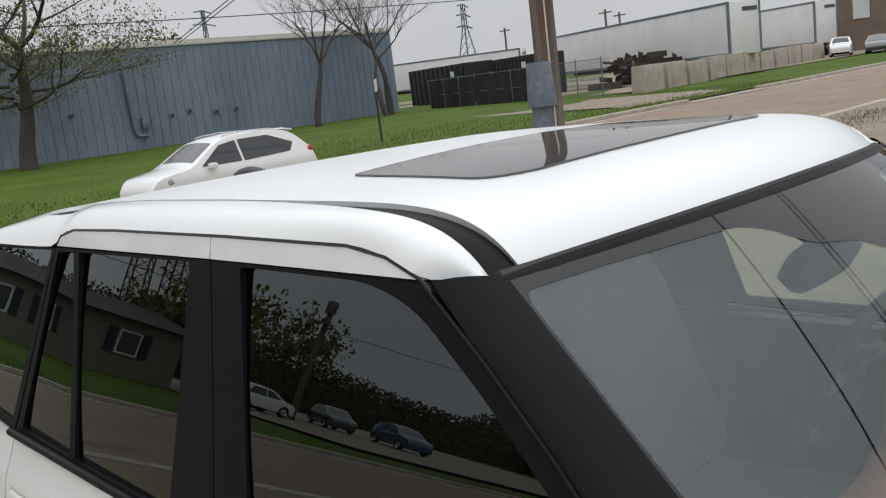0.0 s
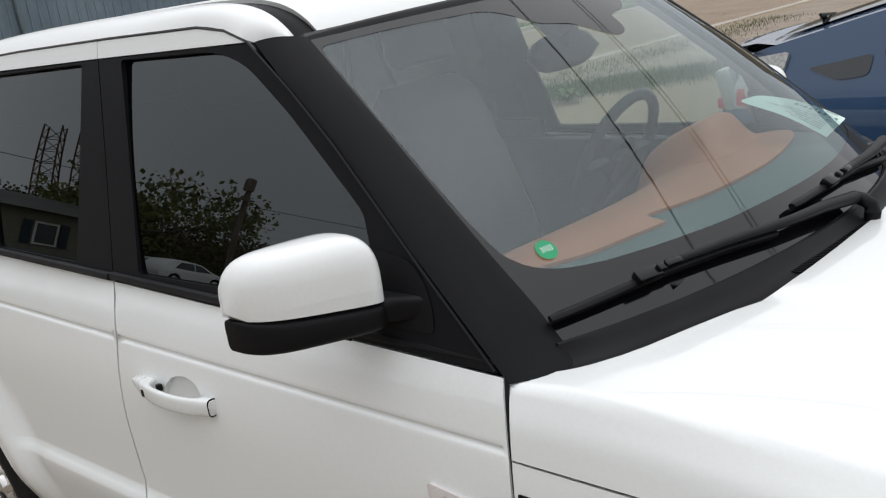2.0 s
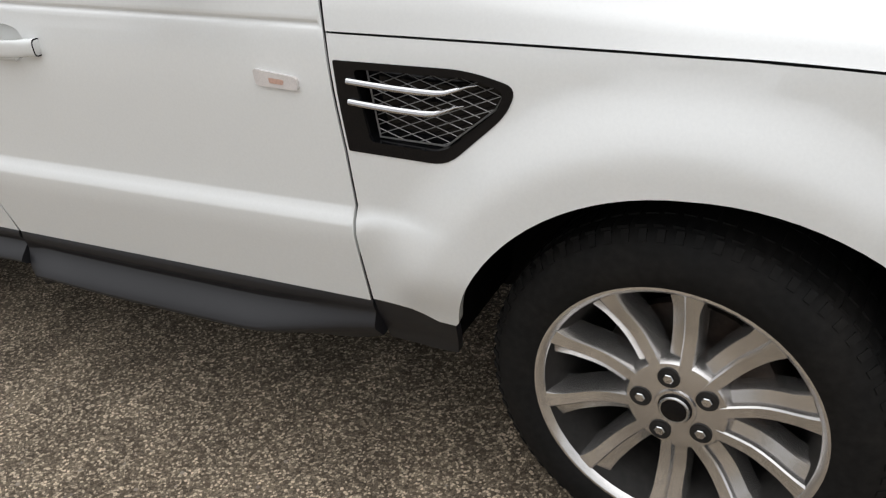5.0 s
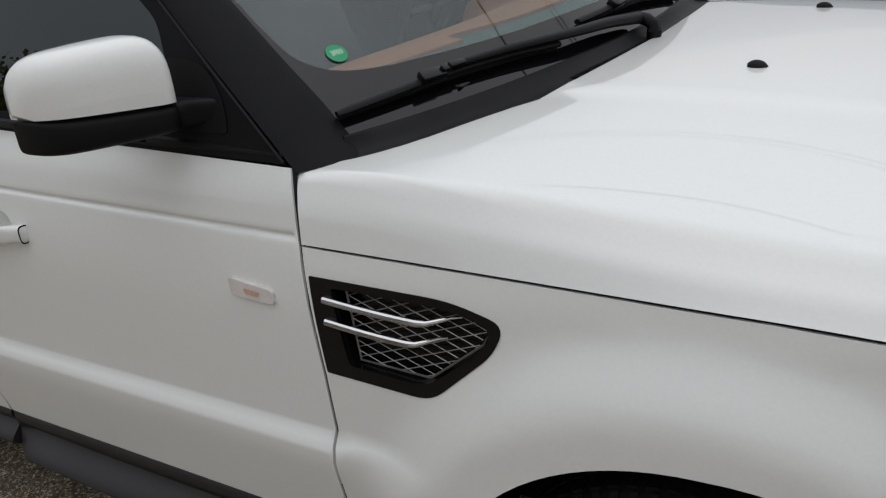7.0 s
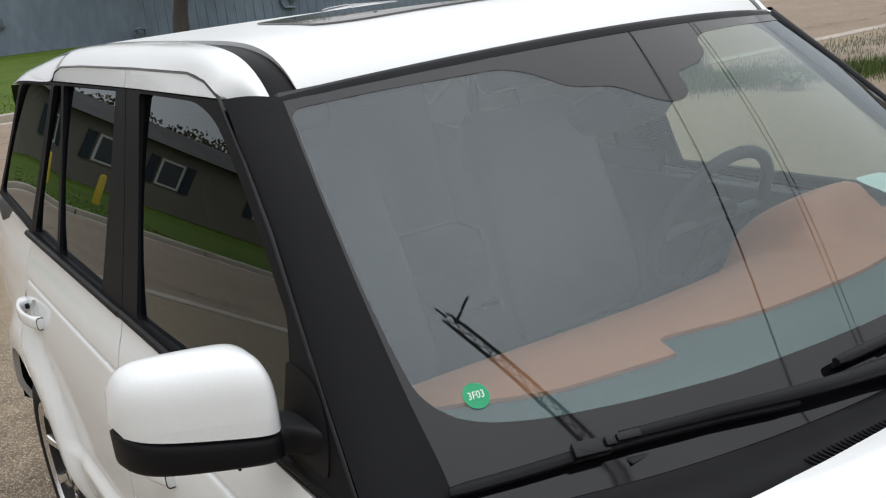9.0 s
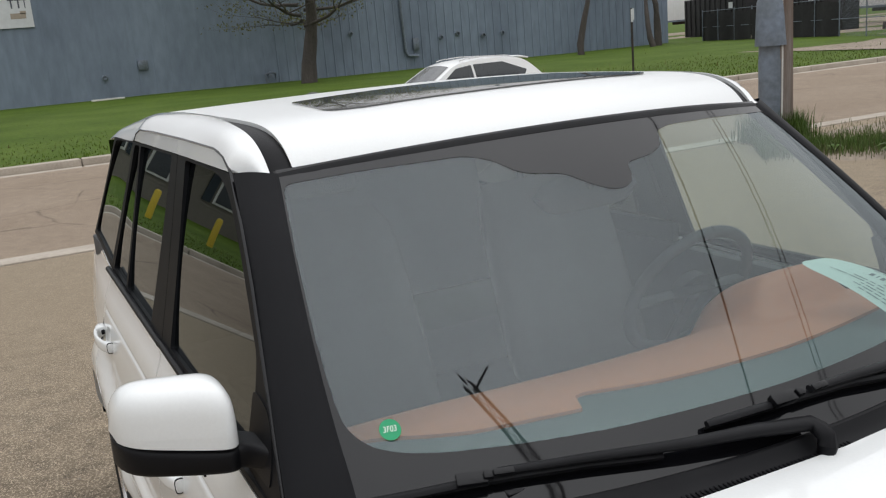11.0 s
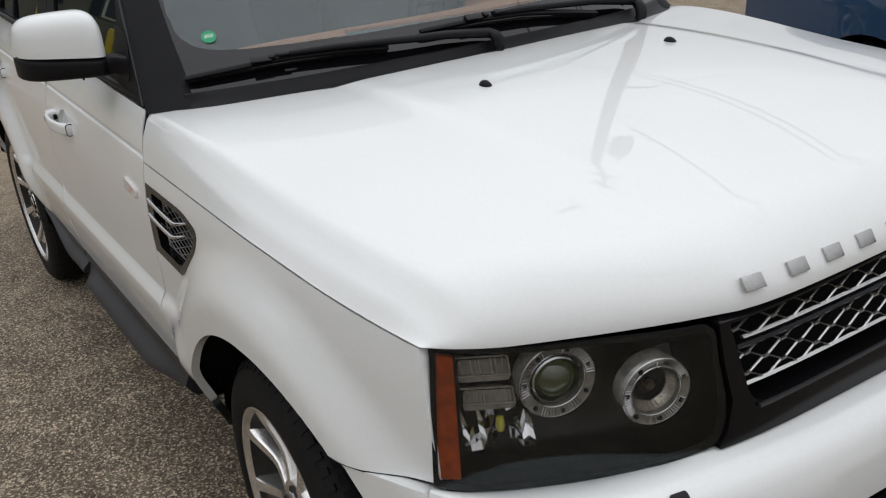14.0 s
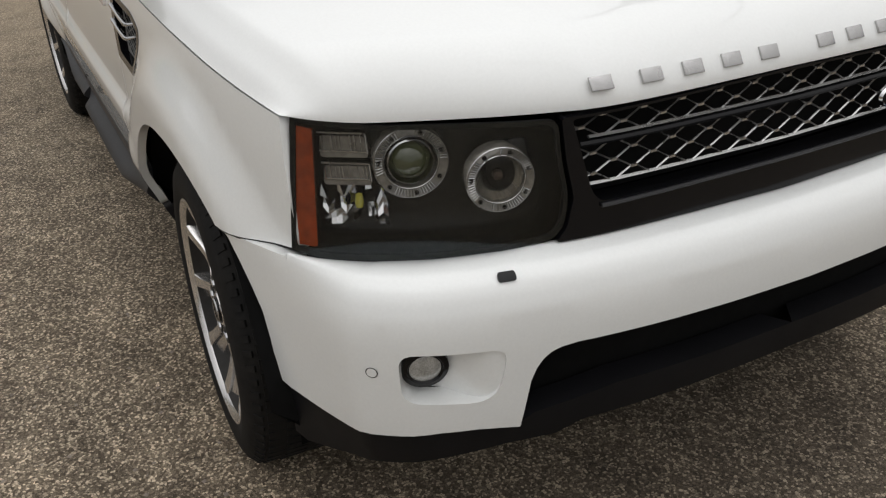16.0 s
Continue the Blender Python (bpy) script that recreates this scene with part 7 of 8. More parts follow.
P0 = POLE
cable("overhead_cable", P0 + Vector((0, 0.86, 8.98)), (45, -3.70, 15.0), 0.25, 0.034, "black overhead cable slung from the pole")
cable("overhead_cable", (-52.9, 27.75, 6.45), (45, -1.50, 13.0), 0.10, 0.026, "thin black overhead cable from the building across the road")
cable("overhead_cable", (-52.9, 28.1, 6.45), (45, -1.10, 13.0), 0.10, 0.026, "thin black overhead cable from the building across the road")
cable("overhead_cable", P0 + Vector((0, 0, 9.8)), (-9.0, 90, 10), 0.9, 0.012, "thin black overhead cable along the road")
cable("overhead_cable", P0 + Vector((0.55, 0.50, 6.30)), (-8.6, 90, 7.5), 0.9, 0.020, "black overhead cable along the road")


# ---- metal building ----
building = thing("metal_building", "long blue-grey sheet-metal building with a pale roof edge", "building", (-53, 0, 0), "", "")
Y0, Y1, HB = -4.0, 46.0, 6.45
g = Geo()
g.box((-9, (Y0 + Y1) / 2, HB / 2 - 0.1), (18, Y1 - Y0, HB + 0.2))
g.part("wall", WALL_BLUE, building, "blue-grey sheet-metal wall")
g = Geo()
y = 15.6
while y < Y1:
    g.add([(0.002, y - 0.055, 0.0), (0.045, y - 0.022, 0.0), (0.045, y + 0.022, 0.0), (0.002, y + 0.055, 0.0), (0.002, y - 0.055, HB - 0.3), (0.045, y - 0.022, HB - 0.3), (0.045, y + 0.022, HB - 0.3), (0.002, y + 0.055, HB - 0.3)], [(0, 1, 5, 4), (1, 2, 6, 5), (2, 3, 7, 6), (4, 5, 6, 7)])
    y += 0.61
y = Y0 + 0.4
while y < 15.3:
    g.add([(0.002, y - 0.03, 0.0), (0.012, y, 0.0), (0.002, y + 0.03, 0.0), (0.002, y - 0.03, HB - 0.3), (0.012, y, HB - 0.3), (0.002, y + 0.03, HB - 0.3)], [(0, 1, 4, 3), (1, 2, 5, 4)])
    y += 0.92
g.part("wall_ribs", WALL_BLUE, building, "pressed ribs of the sheet metal", angle=20)
Geo().box((0.03, (Y0 + Y1) / 2, HB - 0.04), (0.16, Y1 - Y0 + 0.2, 0.24)).box((-9, (Y0 + Y1) / 2, HB + 0.14), (18.2, Y1 - Y0 + 0.3, 0.14)).part("roof", ROOF_WHITE, building, "pale roof edge and gutter", bevel=0.02)
g = Geo()
g.sweep([(0.16, 23.9, HB - 0.55), (0.20, 23.92, HB - 0.75), (0.14, 24.0, 3.6), (0.14, 24.1, 1.35), (0.16, 24.25, 1.05), (0.18, 24.95, 0.98)], 0.09, seg=10)
g.part("drain_pipe", GALV, building, "bent steel drain pipe")
Geo().box((0.12, 24.85, 1.75), (0.2, 0.42, 0.75)).part("meter_box", GALV, building, "grey meter box", bevel=0.02)
Geo().box((0.10, 7.75, 1.9), (0.18, 0.55, 0.55)).part("wall_box", GALV, building, "grey wall box", bevel=0.02)
for y, z in ((20.45, 2.71), (26.75, 2.05), (28.0, 2.18), (29.95, 1.95), (31.45, 2.0), (5.63, 1.4)):
    Geo().lathe([(0.0, 0.0), (0.13, 0.0), (0.17, 0.10), (0.17, 0.14), (0.10, 0.16), (0.09, 0.03), (0.0, 0.02)], Matrix.Translation((0.0, y, z)) @ Euler((0, radians(90), 0)).to_matrix().to_4x4(), seg=14).part("wall_vent", GALV, building, "round wall vent")
g = Geo()
g.sweep([(0.5, 14.6, 0.1), (0.5, 14.6, 0.75), (0.35, 14.95, 0.85), (0.2, 15.3, 0.75), (0.2, 15.3, 0.1)], 0.06, seg=8)
g.lathe([(0.0, 0.0), (0.2, 0.0), (0.2, 0.2), (0.0, 0.22)], Matrix.Translation((0.4, 14.95, 0.55)), seg=12)
g.part("gas_meter", GALV, building, "grey gas meter pipes")
sign = Geo().box((0.06, 1.0, 5.6), (0.08, 3.1, 2.5)).part("wall_sign", SIGN_WHITE, building, "faded white sign board")
g = Geo()
for y, w in ((1.6, 0.16), (1.95, 0.16), (2.25, 0.10)):
    g.box((0.105, y, 5.55), (0.012, w * 0.5, 0.42)).box((0.105, y, 5.78), (0.012, w * 2.0, 0.09))
g.part("sign_shapes", SIGN_DARK, building)
Geo().box((0.105, 1.85, 4.95), (0.012, 0.75, 0.28)).box((0.105, 2.1, 5.12), (0.012, 0.3, 0.16)).part("sign_tan_shape", SIGN_TAN, building)
slab = Geo().box((-51.6, 5.45, 0.22), (0.35, 1.7, 0.16)).part("concrete_block", ROOF_WHITE, None, "", bevel=0.02)
tagged(slab, "pale parking block lying in the grass", "concrete block")


# ---- trees ----
def tree(name, label, at, h, lean, seed, leafy, spread_=1.0, first=0.22, low=0, girth=0.22, leaf=1.0):
    rnd = random.Random(seed)
    t = thing(name, label, "tree", at)
    g = Geo()
    tips = []

    def grow(p, d, length, r, depth):
        pts, rs = [p], [r]
        n = 5 if depth < 2 else 4
        for i in range(n):
            d = (d + Vector((rnd.gauss(0, 0.13), rnd.gauss(0, 0.13), rnd.gauss(0.05, 0.08)))).normalized()
            p = p + d * (length / n)
            pts.append(p)
            rs.append(r * (1 - 0.55 * (i + 1) / n))
        g.sweep(pts, rs, seg=10 if depth == 0 else (7 if depth == 1 else (5 if depth == 2 else 3)), caps=depth < 2)
        if depth >= 2:
            tips.extend(pts[1:])
        if depth < 4:
            k = 4 if depth == 0 else (5 if depth < 3 else 4)
            for j in range(k):
                s = rnd.uniform(0.35, 1.0) if depth else 1.0
                i = min(int(s * n), n - 1)
                q = pts[i].lerp(pts[i + 1], s * n - i if s < 1 else 1.0)
                a = 2 * math.pi * (j + rnd.random() * 0.6) / k
                tilt = rnd.uniform(0.45, 0.95) * spread_
                side_d = Vector((math.cos(a), math.sin(a), 0))
                nd = (d * math.cos(tilt) + side_d * math.sin(tilt)).normalized()
                grow(q, nd, length * rnd.uniform(0.62, 0.85), rs[i] * rnd.uniform(0.45, 0.62), depth + 1)
    grow(Vector((0, 0, -0.1)), Vector(lean).normalized(), h * first, girth * h / 10, 0)
    for j in range(low):
        # drooping low limbs
        a = 2.4 * j + 0.5
        grow(Vector((0.15 * math.cos(a), 0.15 * math.sin(a), 3.1 + 0.28 * j)), Vector((math.cos(a), math.sin(a), 0.02)).normalized(), 3.4 + 0.8 * rnd.random(), 0.10, 1)
    g.part("trunk", BARK, t, "grey-brown bark", angle=60)
    if leafy:
        vs, fs = [], []
        for p in tips:
            for _ in range(leafy):
                c = p + Vector((rnd.gauss(0, 0.22), rnd.gauss(0, 0.22), rnd.gauss(0, 0.18)))
                r = rnd.uniform(0.04, 0.10) * leaf
                e = Euler((rnd.uniform(0, 6), rnd.uniform(0, 6), rnd.uniform(0, 6))).to_matrix()
                k = len(vs)
                vs += [c + e @ Vector(q) * r for q in ((-1, 0, 0), (0, -0.6, 0.1), (1, 0, 0), (0, 0.6, 0.1))]
                fs.append((k, k + 1, k + 2, k + 3))
        mesh_part("crown", vs, fs, BUD, t, "sparse yellow-green spring buds", angle=0)
    return t


tree("budding_tree", "tree with a grey trunk and sparse yellow-green buds on the lawn", (-46.9, 15.3, 0.1), 11, (0.01, 0.03, 1), 4, 2, 1.2, 0.56, 8, 0.42)
tree("bare_tree", "bare grey tree on the lawn before the metal building", (-46.5, 33.2, 0.15), 16, (0.0, 0.02, 1), 9, 0, 0.95, 0.26, 0, 0.165)
tree("bare_tree", "bare twin-stemmed grey tree by the corner of the building", (-49.5, 42.0, 0.15), 17.5, (0.03, -0.05, 1), 15, 0, 0.9, 0.28, 0, 0.165)
tree("bare_tree", "bare grey tree by the corner of the building", (-48.3, 40.6, 0.15), 15, (-0.1, -0.1, 1), 27, 0, 0.9, 0.28, 0, 0.15)

# sign post on the lawn
sp = thing("sign_post", "thin steel sign post with small white signs on the lawn", "street sign", (-25.6, 20.2, 0.1))
Geo().box((0, 0, 1.15), (0.05, 0.06, 2.3)).part("post", STEEL, sp)
Geo().box((0.03, 0.0, 2.05), (0.012, 0.10, 0.45)).box((-0.04, 0.1, 2.1), (0.012, 0.10, 0.40)).part("plate", SIGN_WHITE, sp)


# ---- yard beyond: fence, containers, trailers, barriers ----
def on_ray(d, dist):
    return Vector((-0.409, -1.519, 0)) + Vector((d[0], d[1], 0)) * dist


fence = thing("screened_fence", "chain-link fence hung with black screen", "fence", (0, 0, 0))
A, B = Vector((-50.0, 46.6, 0.05)), Vector((-29.6, 40.0, 0.05))
n = 9
for k in range(n + 1):
    p = A.lerp(B, k / n)
    Geo().sweep([p, p + Vector((0, 0, 2.3))], 0.035, seg=7).part("post", GALV, fence)
for k in range(n):
    if k > 6:
        continue
    p, q = A.lerp(B, k / n), A.lerp(B, (k + 1) / n)
    g = Geo()
    rows_w = []
    for i in range(9):
        t = i / 8
        c = p.lerp(q, t)
        rows_w.append([c + Vector((0.05 * math.sin(9 * t + k), 0.05 * math.cos(7 * t + k), z)) for z in (0.12, 0.7, 1.4, 2.05 + 0.05 * math.sin(5 * t + k))])
    g.grid(rows_w).part("screen_panel", BLACK_SCREEN, fence, "black screen cloth", back=0.01)
g = Geo()
for z in (0.1, 1.1, 2.2):
    g.sweep([A + Vector((0, 0, z)), B + Vector((0, 0, z))], 0.02, seg=5)
for k in range(46):
    p, q = A.lerp(B, 0.77 + 0.005 * k), A.lerp(B, 0.77 + 0.005 * k + 0.04)
    g.sweep([p + Vector((0, 0, 0.1)), q + Vector((0, 0, 2.2))], 0.005, seg=3, caps=False)
    g.sweep([q + Vector((0, 0, 0.1)), p + Vector((0, 0, 2.2))], 0.005, seg=3, caps=False)
g.part("fence_mesh", GALV, fence, "chain-link rails and wires")
for k, (c, yaw, size) in enumerate((((-57, 56, 0), -20, (12, 2.6, 3.4)), ((-46.5, 54.0, 0), -22, (7.5, 2.6, 3.3)))):
    ct = thing("dark_container", "dark waste container behind the screened fence", "container", c)
    ct.rotation_euler = (0, 0, radians(yaw))
    Geo().box((0, 0, size[2] / 2), size).part("body", BLACK_SCREEN, ct, bevel=0.05)
    g = Geo()
    for j in range(12):
        g.box((-size[0] / 2 + size[0] * (j + 0.5) / 12, -size[1] / 2 - 0.04, size[2] / 2), (0.12, 0.1, size[2] * 0.96))
    g.part("ribs", BLACK_SCREEN, ct)
    Geo().box((size[0] * 0.30, -size[1] / 2 - 0.11, 2.6), (0.7, 0.02, 0.45)).part("label_plate", SIGN_WHITE, ct, "small white label plate")


def trailer(a, b, z0, z1, label):
    a, b = Vector(a), Vector(b)
    L = (b - a).length
    t = thing("trailer", label, "semi-trailer", (a + b) / 2)
    t.rotation_euler = (0, 0, math.atan2(b.y - a.y, b.x - a.x))
    Geo().box((0, 0, (z0 + z1) / 2), (L, 2.6, z1 - z0)).part("box_body", TRAILER_WHITE, t, "dull white box body", bevel=0.04)
    for s in (-1, 1):
        for j in range(28):
            Geo().box((-L / 2 + L * (j + 0.5) / 28, s * 1.305, (z0 + z1) / 2), (0.05, 0.02, z1 - z0 - 0.3)).part("side_rib", TRAILER_WHITE, t)
        Geo().box((0, s * 1.31, z1 - 0.08), (L, 0.04, 0.16)).part("top_rail", GALV, t, "grey top rail")
        Geo().box((0, s * 1.31, z0 + 0.08), (L, 0.04, 0.18)).part("bottom_rail", GALV, t, "grey bottom rail")
        Geo().box((L / 2 - 0.06, s * 1.25, (z0 + z1) / 2), (0.16, 0.16, z1 - z0)).part("corner_post", GALV, t, "grey corner post")
    Geo().box((L / 2 + 0.02, 0.45, z1 - 0.55), (0.02, 1.2, 0.28)).part("number_bar", SIGN_DARK, t)
    for x in (L / 2 - 1.6, L / 2 - 2.9):
        for s in (-1, 1):
            Geo().lathe([(0.0, -0.14), (0.48, -0.14), (0.52, -0.08), (0.52, 0.08), (0.48, 0.14), (0.28, 0.14), (0.25, 0.05), (0.0, 0.05)], Matrix.Translation((x, s * 1.05, 0.52)) @ Euler((radians(90), 0, 0)).to_matrix().to_4x4(), seg=18).part("trailer_wheel", RUBBER, t, "black trailer wheel")
    Geo().box((0, 0, z0 - 0.15), (L * 0.9, 1.0, 0.3)).part("chassis", STEEL, t)
    return t


d1, d2 = (-0.600, 0.799), (-0.4474, 0.8932)
trailer(on_ray(d1, 88), on_ray(d2, 66), 1.45, 5.0, "long dull white box trailer parked in the yard")
trailer(on_ray((-0.4433, 0.8958), 100), on_ray((-0.3777, 0.9253), 92), 1.4, 5.2, "dull white box trailer parked in the yard")
trailer(on_ray((-0.745, 0.667), 105), on_ray((-0.640, 0.768), 100), 1.6, 4.7, "white box trailer behind the dark containers")

for k in range(11):
    t = k / 10
    c = Vector((-28.3, 42.5, 0.0)).lerp(Vector((-32.3, 74.0, 0)), t)
    bl = Geo()
    yaw = math.atan2(31.5, -4.0) + random.uniform(-0.04, 0.04)
    m = Euler((0, 0, yaw)).to_matrix()
    hgt = 1.45 + 0.15 * random.random()
    prof = [(-0.38, 0.0), (-0.36, hgt * 0.5), (-0.30, hgt), (0.30, hgt), (0.36, hgt * 0.5), (0.38, 0.0)]
    bl.grid([[c + m @ Vector((s, y, z)) for y, z in prof] for s in (-1.45, 1.45)])
    bl.f += [(0, 1, 2, 3, 4, 5), (11, 10, 9, 8, 7, 6)]
    ob = bl.part("concrete_barrier", CONCRETE, None, "", bevel=0.03)
    tagged(ob, "rough concrete barrier block along the yard edge", "concrete barrier", "barriers along the yard")
g = Geo()
rnd = random.Random(3)
for k in range(60):
    c = on_ray((-0.575 + 0.075 * rnd.random(), 0.82 + 0.03 * rnd.random()), 62 + rnd.random() * 8)
    a = rnd.uniform(0, 3)
    g.box((c.x, c.y, 0.3 + rnd.random() * 1.9), (rnd.uniform(0.4, 2.4), 0.10, rnd.uniform(0.1, 0.5)), Euler((rnd.uniform(-0.3, 0.3), rnd.uniform(-0.3, 0.3), a)).to_matrix())
tagged(g.part("scrap_heap", STEEL, None, ""), "heap of rusty scrap steel in the yard", "scrap heap", "", "stuff")
yard = [[Vector((-29.0 - 60 * i / 14, 41.6 + 0.35 * 60 * i / 14 + (2.0 + 90 * j / 12 if j else 0.0) + 0.5 * noise.noise((i * 0.6, j * 0.7, 4)), 0.215 + 0.04 * noise.noise((i * 0.4, j * 0.4, 1)))) for j in range(13)] for i in range(15)]
sheet_of("yard", yard, DIRT, "bare gravel yard behind the fence and barriers", "gravel yard")
# driveway apron
drv = [[Vector((-18.9 - 12.4 * i / 8, 29.0 + 8.0 * j / 8 + 1.6 * (i / 8), -0.012 + 0.165 * smooth(0, 2, i) + 0.004)) for j in range(9)] for i in range(9)]
sheet_of("driveway", drv, DIRT, "pale gravel driveway into the yard", "driveway")

hall = thing("block_building", "brown block building with a dark green roof edge", "building", on_ray((-0.33, 0.944), 104))
Geo().box((3, 4, 4), (16, 14, 8.2)).part("wall", BRICK_WALL, hall, "brown block wall")
Geo().box((3, 4, 8.3), (16.6, 14.6, 0.6)).part("roof", material("green_roof_edge", (0.03, 0.07, 0.05), rough=0.5), hall, "dark green roof edge")
Geo().box((-1.0, -3.05, 4.6), (1.6, 0.12, 2.6)).part("window", SIGN_WHITE, hall, "pale window panel")

# lattice towers far away
for d, dist, h in (((-0.852, 0.513), 420, 46), ((-0.80, 0.60), 520, 42), ((-0.683, 0.727), 360, 31)):
    p = on_ray(d, dist)
    tw = Geo()
    for sx, sy in ((1, 1), (1, -1), (-1, 1), (-1, -1)):
        tw.sweep([p + Vector((sx * 4, sy * 4, 0)), p + Vector((sx * 0.7, sy * 0.7, h * 0.7)), p + Vector((sx * 0.5, sy * 0.5, h))], 0.22, seg=4)
    for k in range(9):
        z = h * k / 9
        w = 4 - 3.3 * min(z / (h * 0.7), 1)
        for sx in (1, -1):
            tw.sweep([p + Vector((sx * w, -w, z)), p + Vector((sx * w, w, z + h / 9))], 0.12, seg=3)
            tw.sweep([p + Vector((-w, sx * w, z)), p + Vector((w, sx * w, z + h / 9))], 0.12, seg=3)
    for z, w in ((h * 0.72, 9), (h * 0.86, 8), (h * 0.98, 6)):
        tw.sweep([p + Vector((-w * 0.5, w, z)), p + Vector((0, 0, z + 0.8)), p + Vector((w * 0.5, -w, z))], 0.3, seg=4)
    tagged(tw.part("pylon", GALV, None, ""), "grey lattice power pylon in the distance", "pylon")
for d, dist, h in (((-0.567, 0.8219), 150, 10.4), ((-0.5553, 0.8302), 160, 10.2), ((-0.6525, 0.7564), 170, 10.6)):
    p = on_ray(d, dist)
    g = Geo().sweep([p, p + Vector((0, 0, h))], 0.18, seg=6).box(p + Vector((0, 0, h - 0.5)), (2.4, 0.15, 0.2))
    tagged(g.part("far_pole", WOOD_POLE, None, ""), "distant wooden utility pole", "utility pole")


# ---- other cars ----
def simple_car(name, label, at, yaw, prof, radii, wid, belt, axles, wr, coat, windows, screens, extra=None, group=""):
    """A car from its side outline: prof runs from the low front over the roof to the low rear. screens: stretches of the outline that are glass."""
    car = thing(name, label, "car", at, group)
    car.rotation_euler = (0, 0, radians(yaw))
    xs = [p[0] for p in prof]
    xa, xb = min(xs), max(xs)
    xm, hl = (xa + xb) / 2, (xb - xa) / 2

    def w(x, z):
        k = wid / 2 * (1 - 0.05 * max(0.0, (0.55 - z) / 0.4) ** 2)
        k -= 0.34 * max(z - belt, 0.0) + 0.02 * smooth(belt - 0.15, belt, z)
        return k - 0.16 * max(0.0, abs(x - xm) / hl - 0.55) ** 2 / 0.2
    top = rounded(prof, radii)
    low = 0.24
    under = []
    for ax in sorted(axles):
        under += [(ax + (wr + 0.05) * math.cos(radians(a)), wr + (wr + 0.05) * math.sin(radians(a))) for a in range(190, -11, -12)]
    under = [(x, max(z, low)) for x, z in under]
    outline = top[::1] + [(xa + 0.1, low)] + under + [(xb - 0.1, low)]
    for sg in (-1, 1):
        f = lambda x, z, sg=sg: (x, sg * w(x, z), z)
        panel("body_side", outline, f, coat, car, (0, sg, 0), step=0.12, depth=0.03)
        for win in windows:
            panel("side_window", rounded(win, 0.03), f, GLASS_FAR, car, (0, sg, 0), step=0.15, depth=0, lift=0.006, label="dark side window")
        for ax in axles:
            m = Matrix.Translation((ax, sg * (wid / 2 - 0.13), wr)) @ Euler((radians(90 if sg < 0 else -90), 0, 0)).to_matrix().to_4x4()
            wh = Geo().lathe([(0.0, -0.1), (wr * 0.95, -0.1), (wr, -0.05), (wr, 0.06), (wr * 0.93, 0.10), (wr * 0.66, 0.10)], m, seg=28).part("wheel", RUBBER, car, "black tyre")
            Geo().lathe([(wr * 0.66, 0.10), (wr * 0.60, 0.07), (wr * 0.2, 0.09), (0.0, 0.095)], m, seg=20).part("hubcap", ALLOY, wh, "silver hubcap")
    pts = resample(top, 0.10, closed=False)
    rows_c = []
    for p in pts:
        hw = w(p.x, p.y)
        rows_c.append([Vector((p.x, hw * q, p.y + 0.05 * (1 - q * q) * (1 if p.y > 0.7 else 0.0))) for q in [i / 5 - 1 for i in range(11)]])
    Geo().grid(rows_c).part("body_top", coat, car, angle=50)
    for x0, x1, zmin in screens:
        rows_g = [[v + (Vector((0, 0, 0.012))) for v in r[1:-1]] for r, p in zip(rows_c, pts) if x0 <= p.x <= x1 and p.y > zmin]
        if len(rows_g) > 1:
            Geo().grid(rows_g).part("screen", GLASS_FAR, car, "dark glass", angle=60)
    Geo().box((xm, 0, low + 0.1), (hl * 1.85, wid * 0.82, 0.2)).part("floor_pan", DARK, car)
    if extra:
        extra(car, w)
    return car


def white_extra(car, w):
    for sg in (-1, 1):
        Geo().sweep([(-1.15, sg * 0.60, 1.655), (-1.0, sg * 0.605, 1.678), (-0.4, sg * 0.61, 1.70), (0.1, sg * 0.605, 1.672), (0.25, sg * 0.60, 1.64)], 0.014, seg=6).part("roof_rail", SATIN, car, "silver roof rail")
        Geo().box((0.80, sg * 0.98, 1.06), (0.18, 0.20, 0.13)).part("door_mirror", WHITE, car, bevel=0.04)
        Geo().box((-1.95, sg * 0.69, 1.06), (0.24, 0.20, 0.14), Euler((0, 0.5, 0)).to_matrix()).part("tail_lamp", RED, car, "red tail lamp", bevel=0.03)
        Geo().box((1.86, sg * 0.70, 0.80), (0.42, 0.24, 0.13), Euler((0, 0.35, -sg * 0.5)).to_matrix()).part("headlamp", CLEARISH, car, bevel=0.03)
    Geo().box((-1.56, 0, 1.605), (0.30, 1.12, 0.035), Euler((0, -0.2, 0)).to_matrix()).part("roof_spoiler", WHITE, car, bevel=0.012)


SUV_PROF = [(2.20, 0.30), (2.22, 0.66), (2.04, 0.93), (1.25, 1.07), (0.42, 1.58), (-0.4, 1.66), (-1.45, 1.60), (-2.02, 1.12), (-2.20, 0.72), (-2.16, 0.30)]
SUV_RAD = [0.02, 0.1, 0.2, 0.15, 0.25, 0.6, 0.3, 0.15, 0.1, 0.02]
crossover = simple_car("crossover_car", "white compact crossover driving past on the road", (-16.68, 8.15, -0.02), -90, SUV_PROF, SUV_RAD, 1.82, 1.02, (1.36, -1.32), 0.345, WHITE,
           [[(1.02, 1.06), (0.45, 1.47), (0.02, 1.53), (-0.02, 1.05)], [(-0.08, 1.05), (-0.04, 1.535), (-0.85, 1.54), (-1.50, 1.30), (-1.35, 1.10)]], [(0.48, 1.16, 1.08), (-1.95, -1.55, 1.2)], white_extra)
crossover.scale = (0.88, 0.88, 0.88)


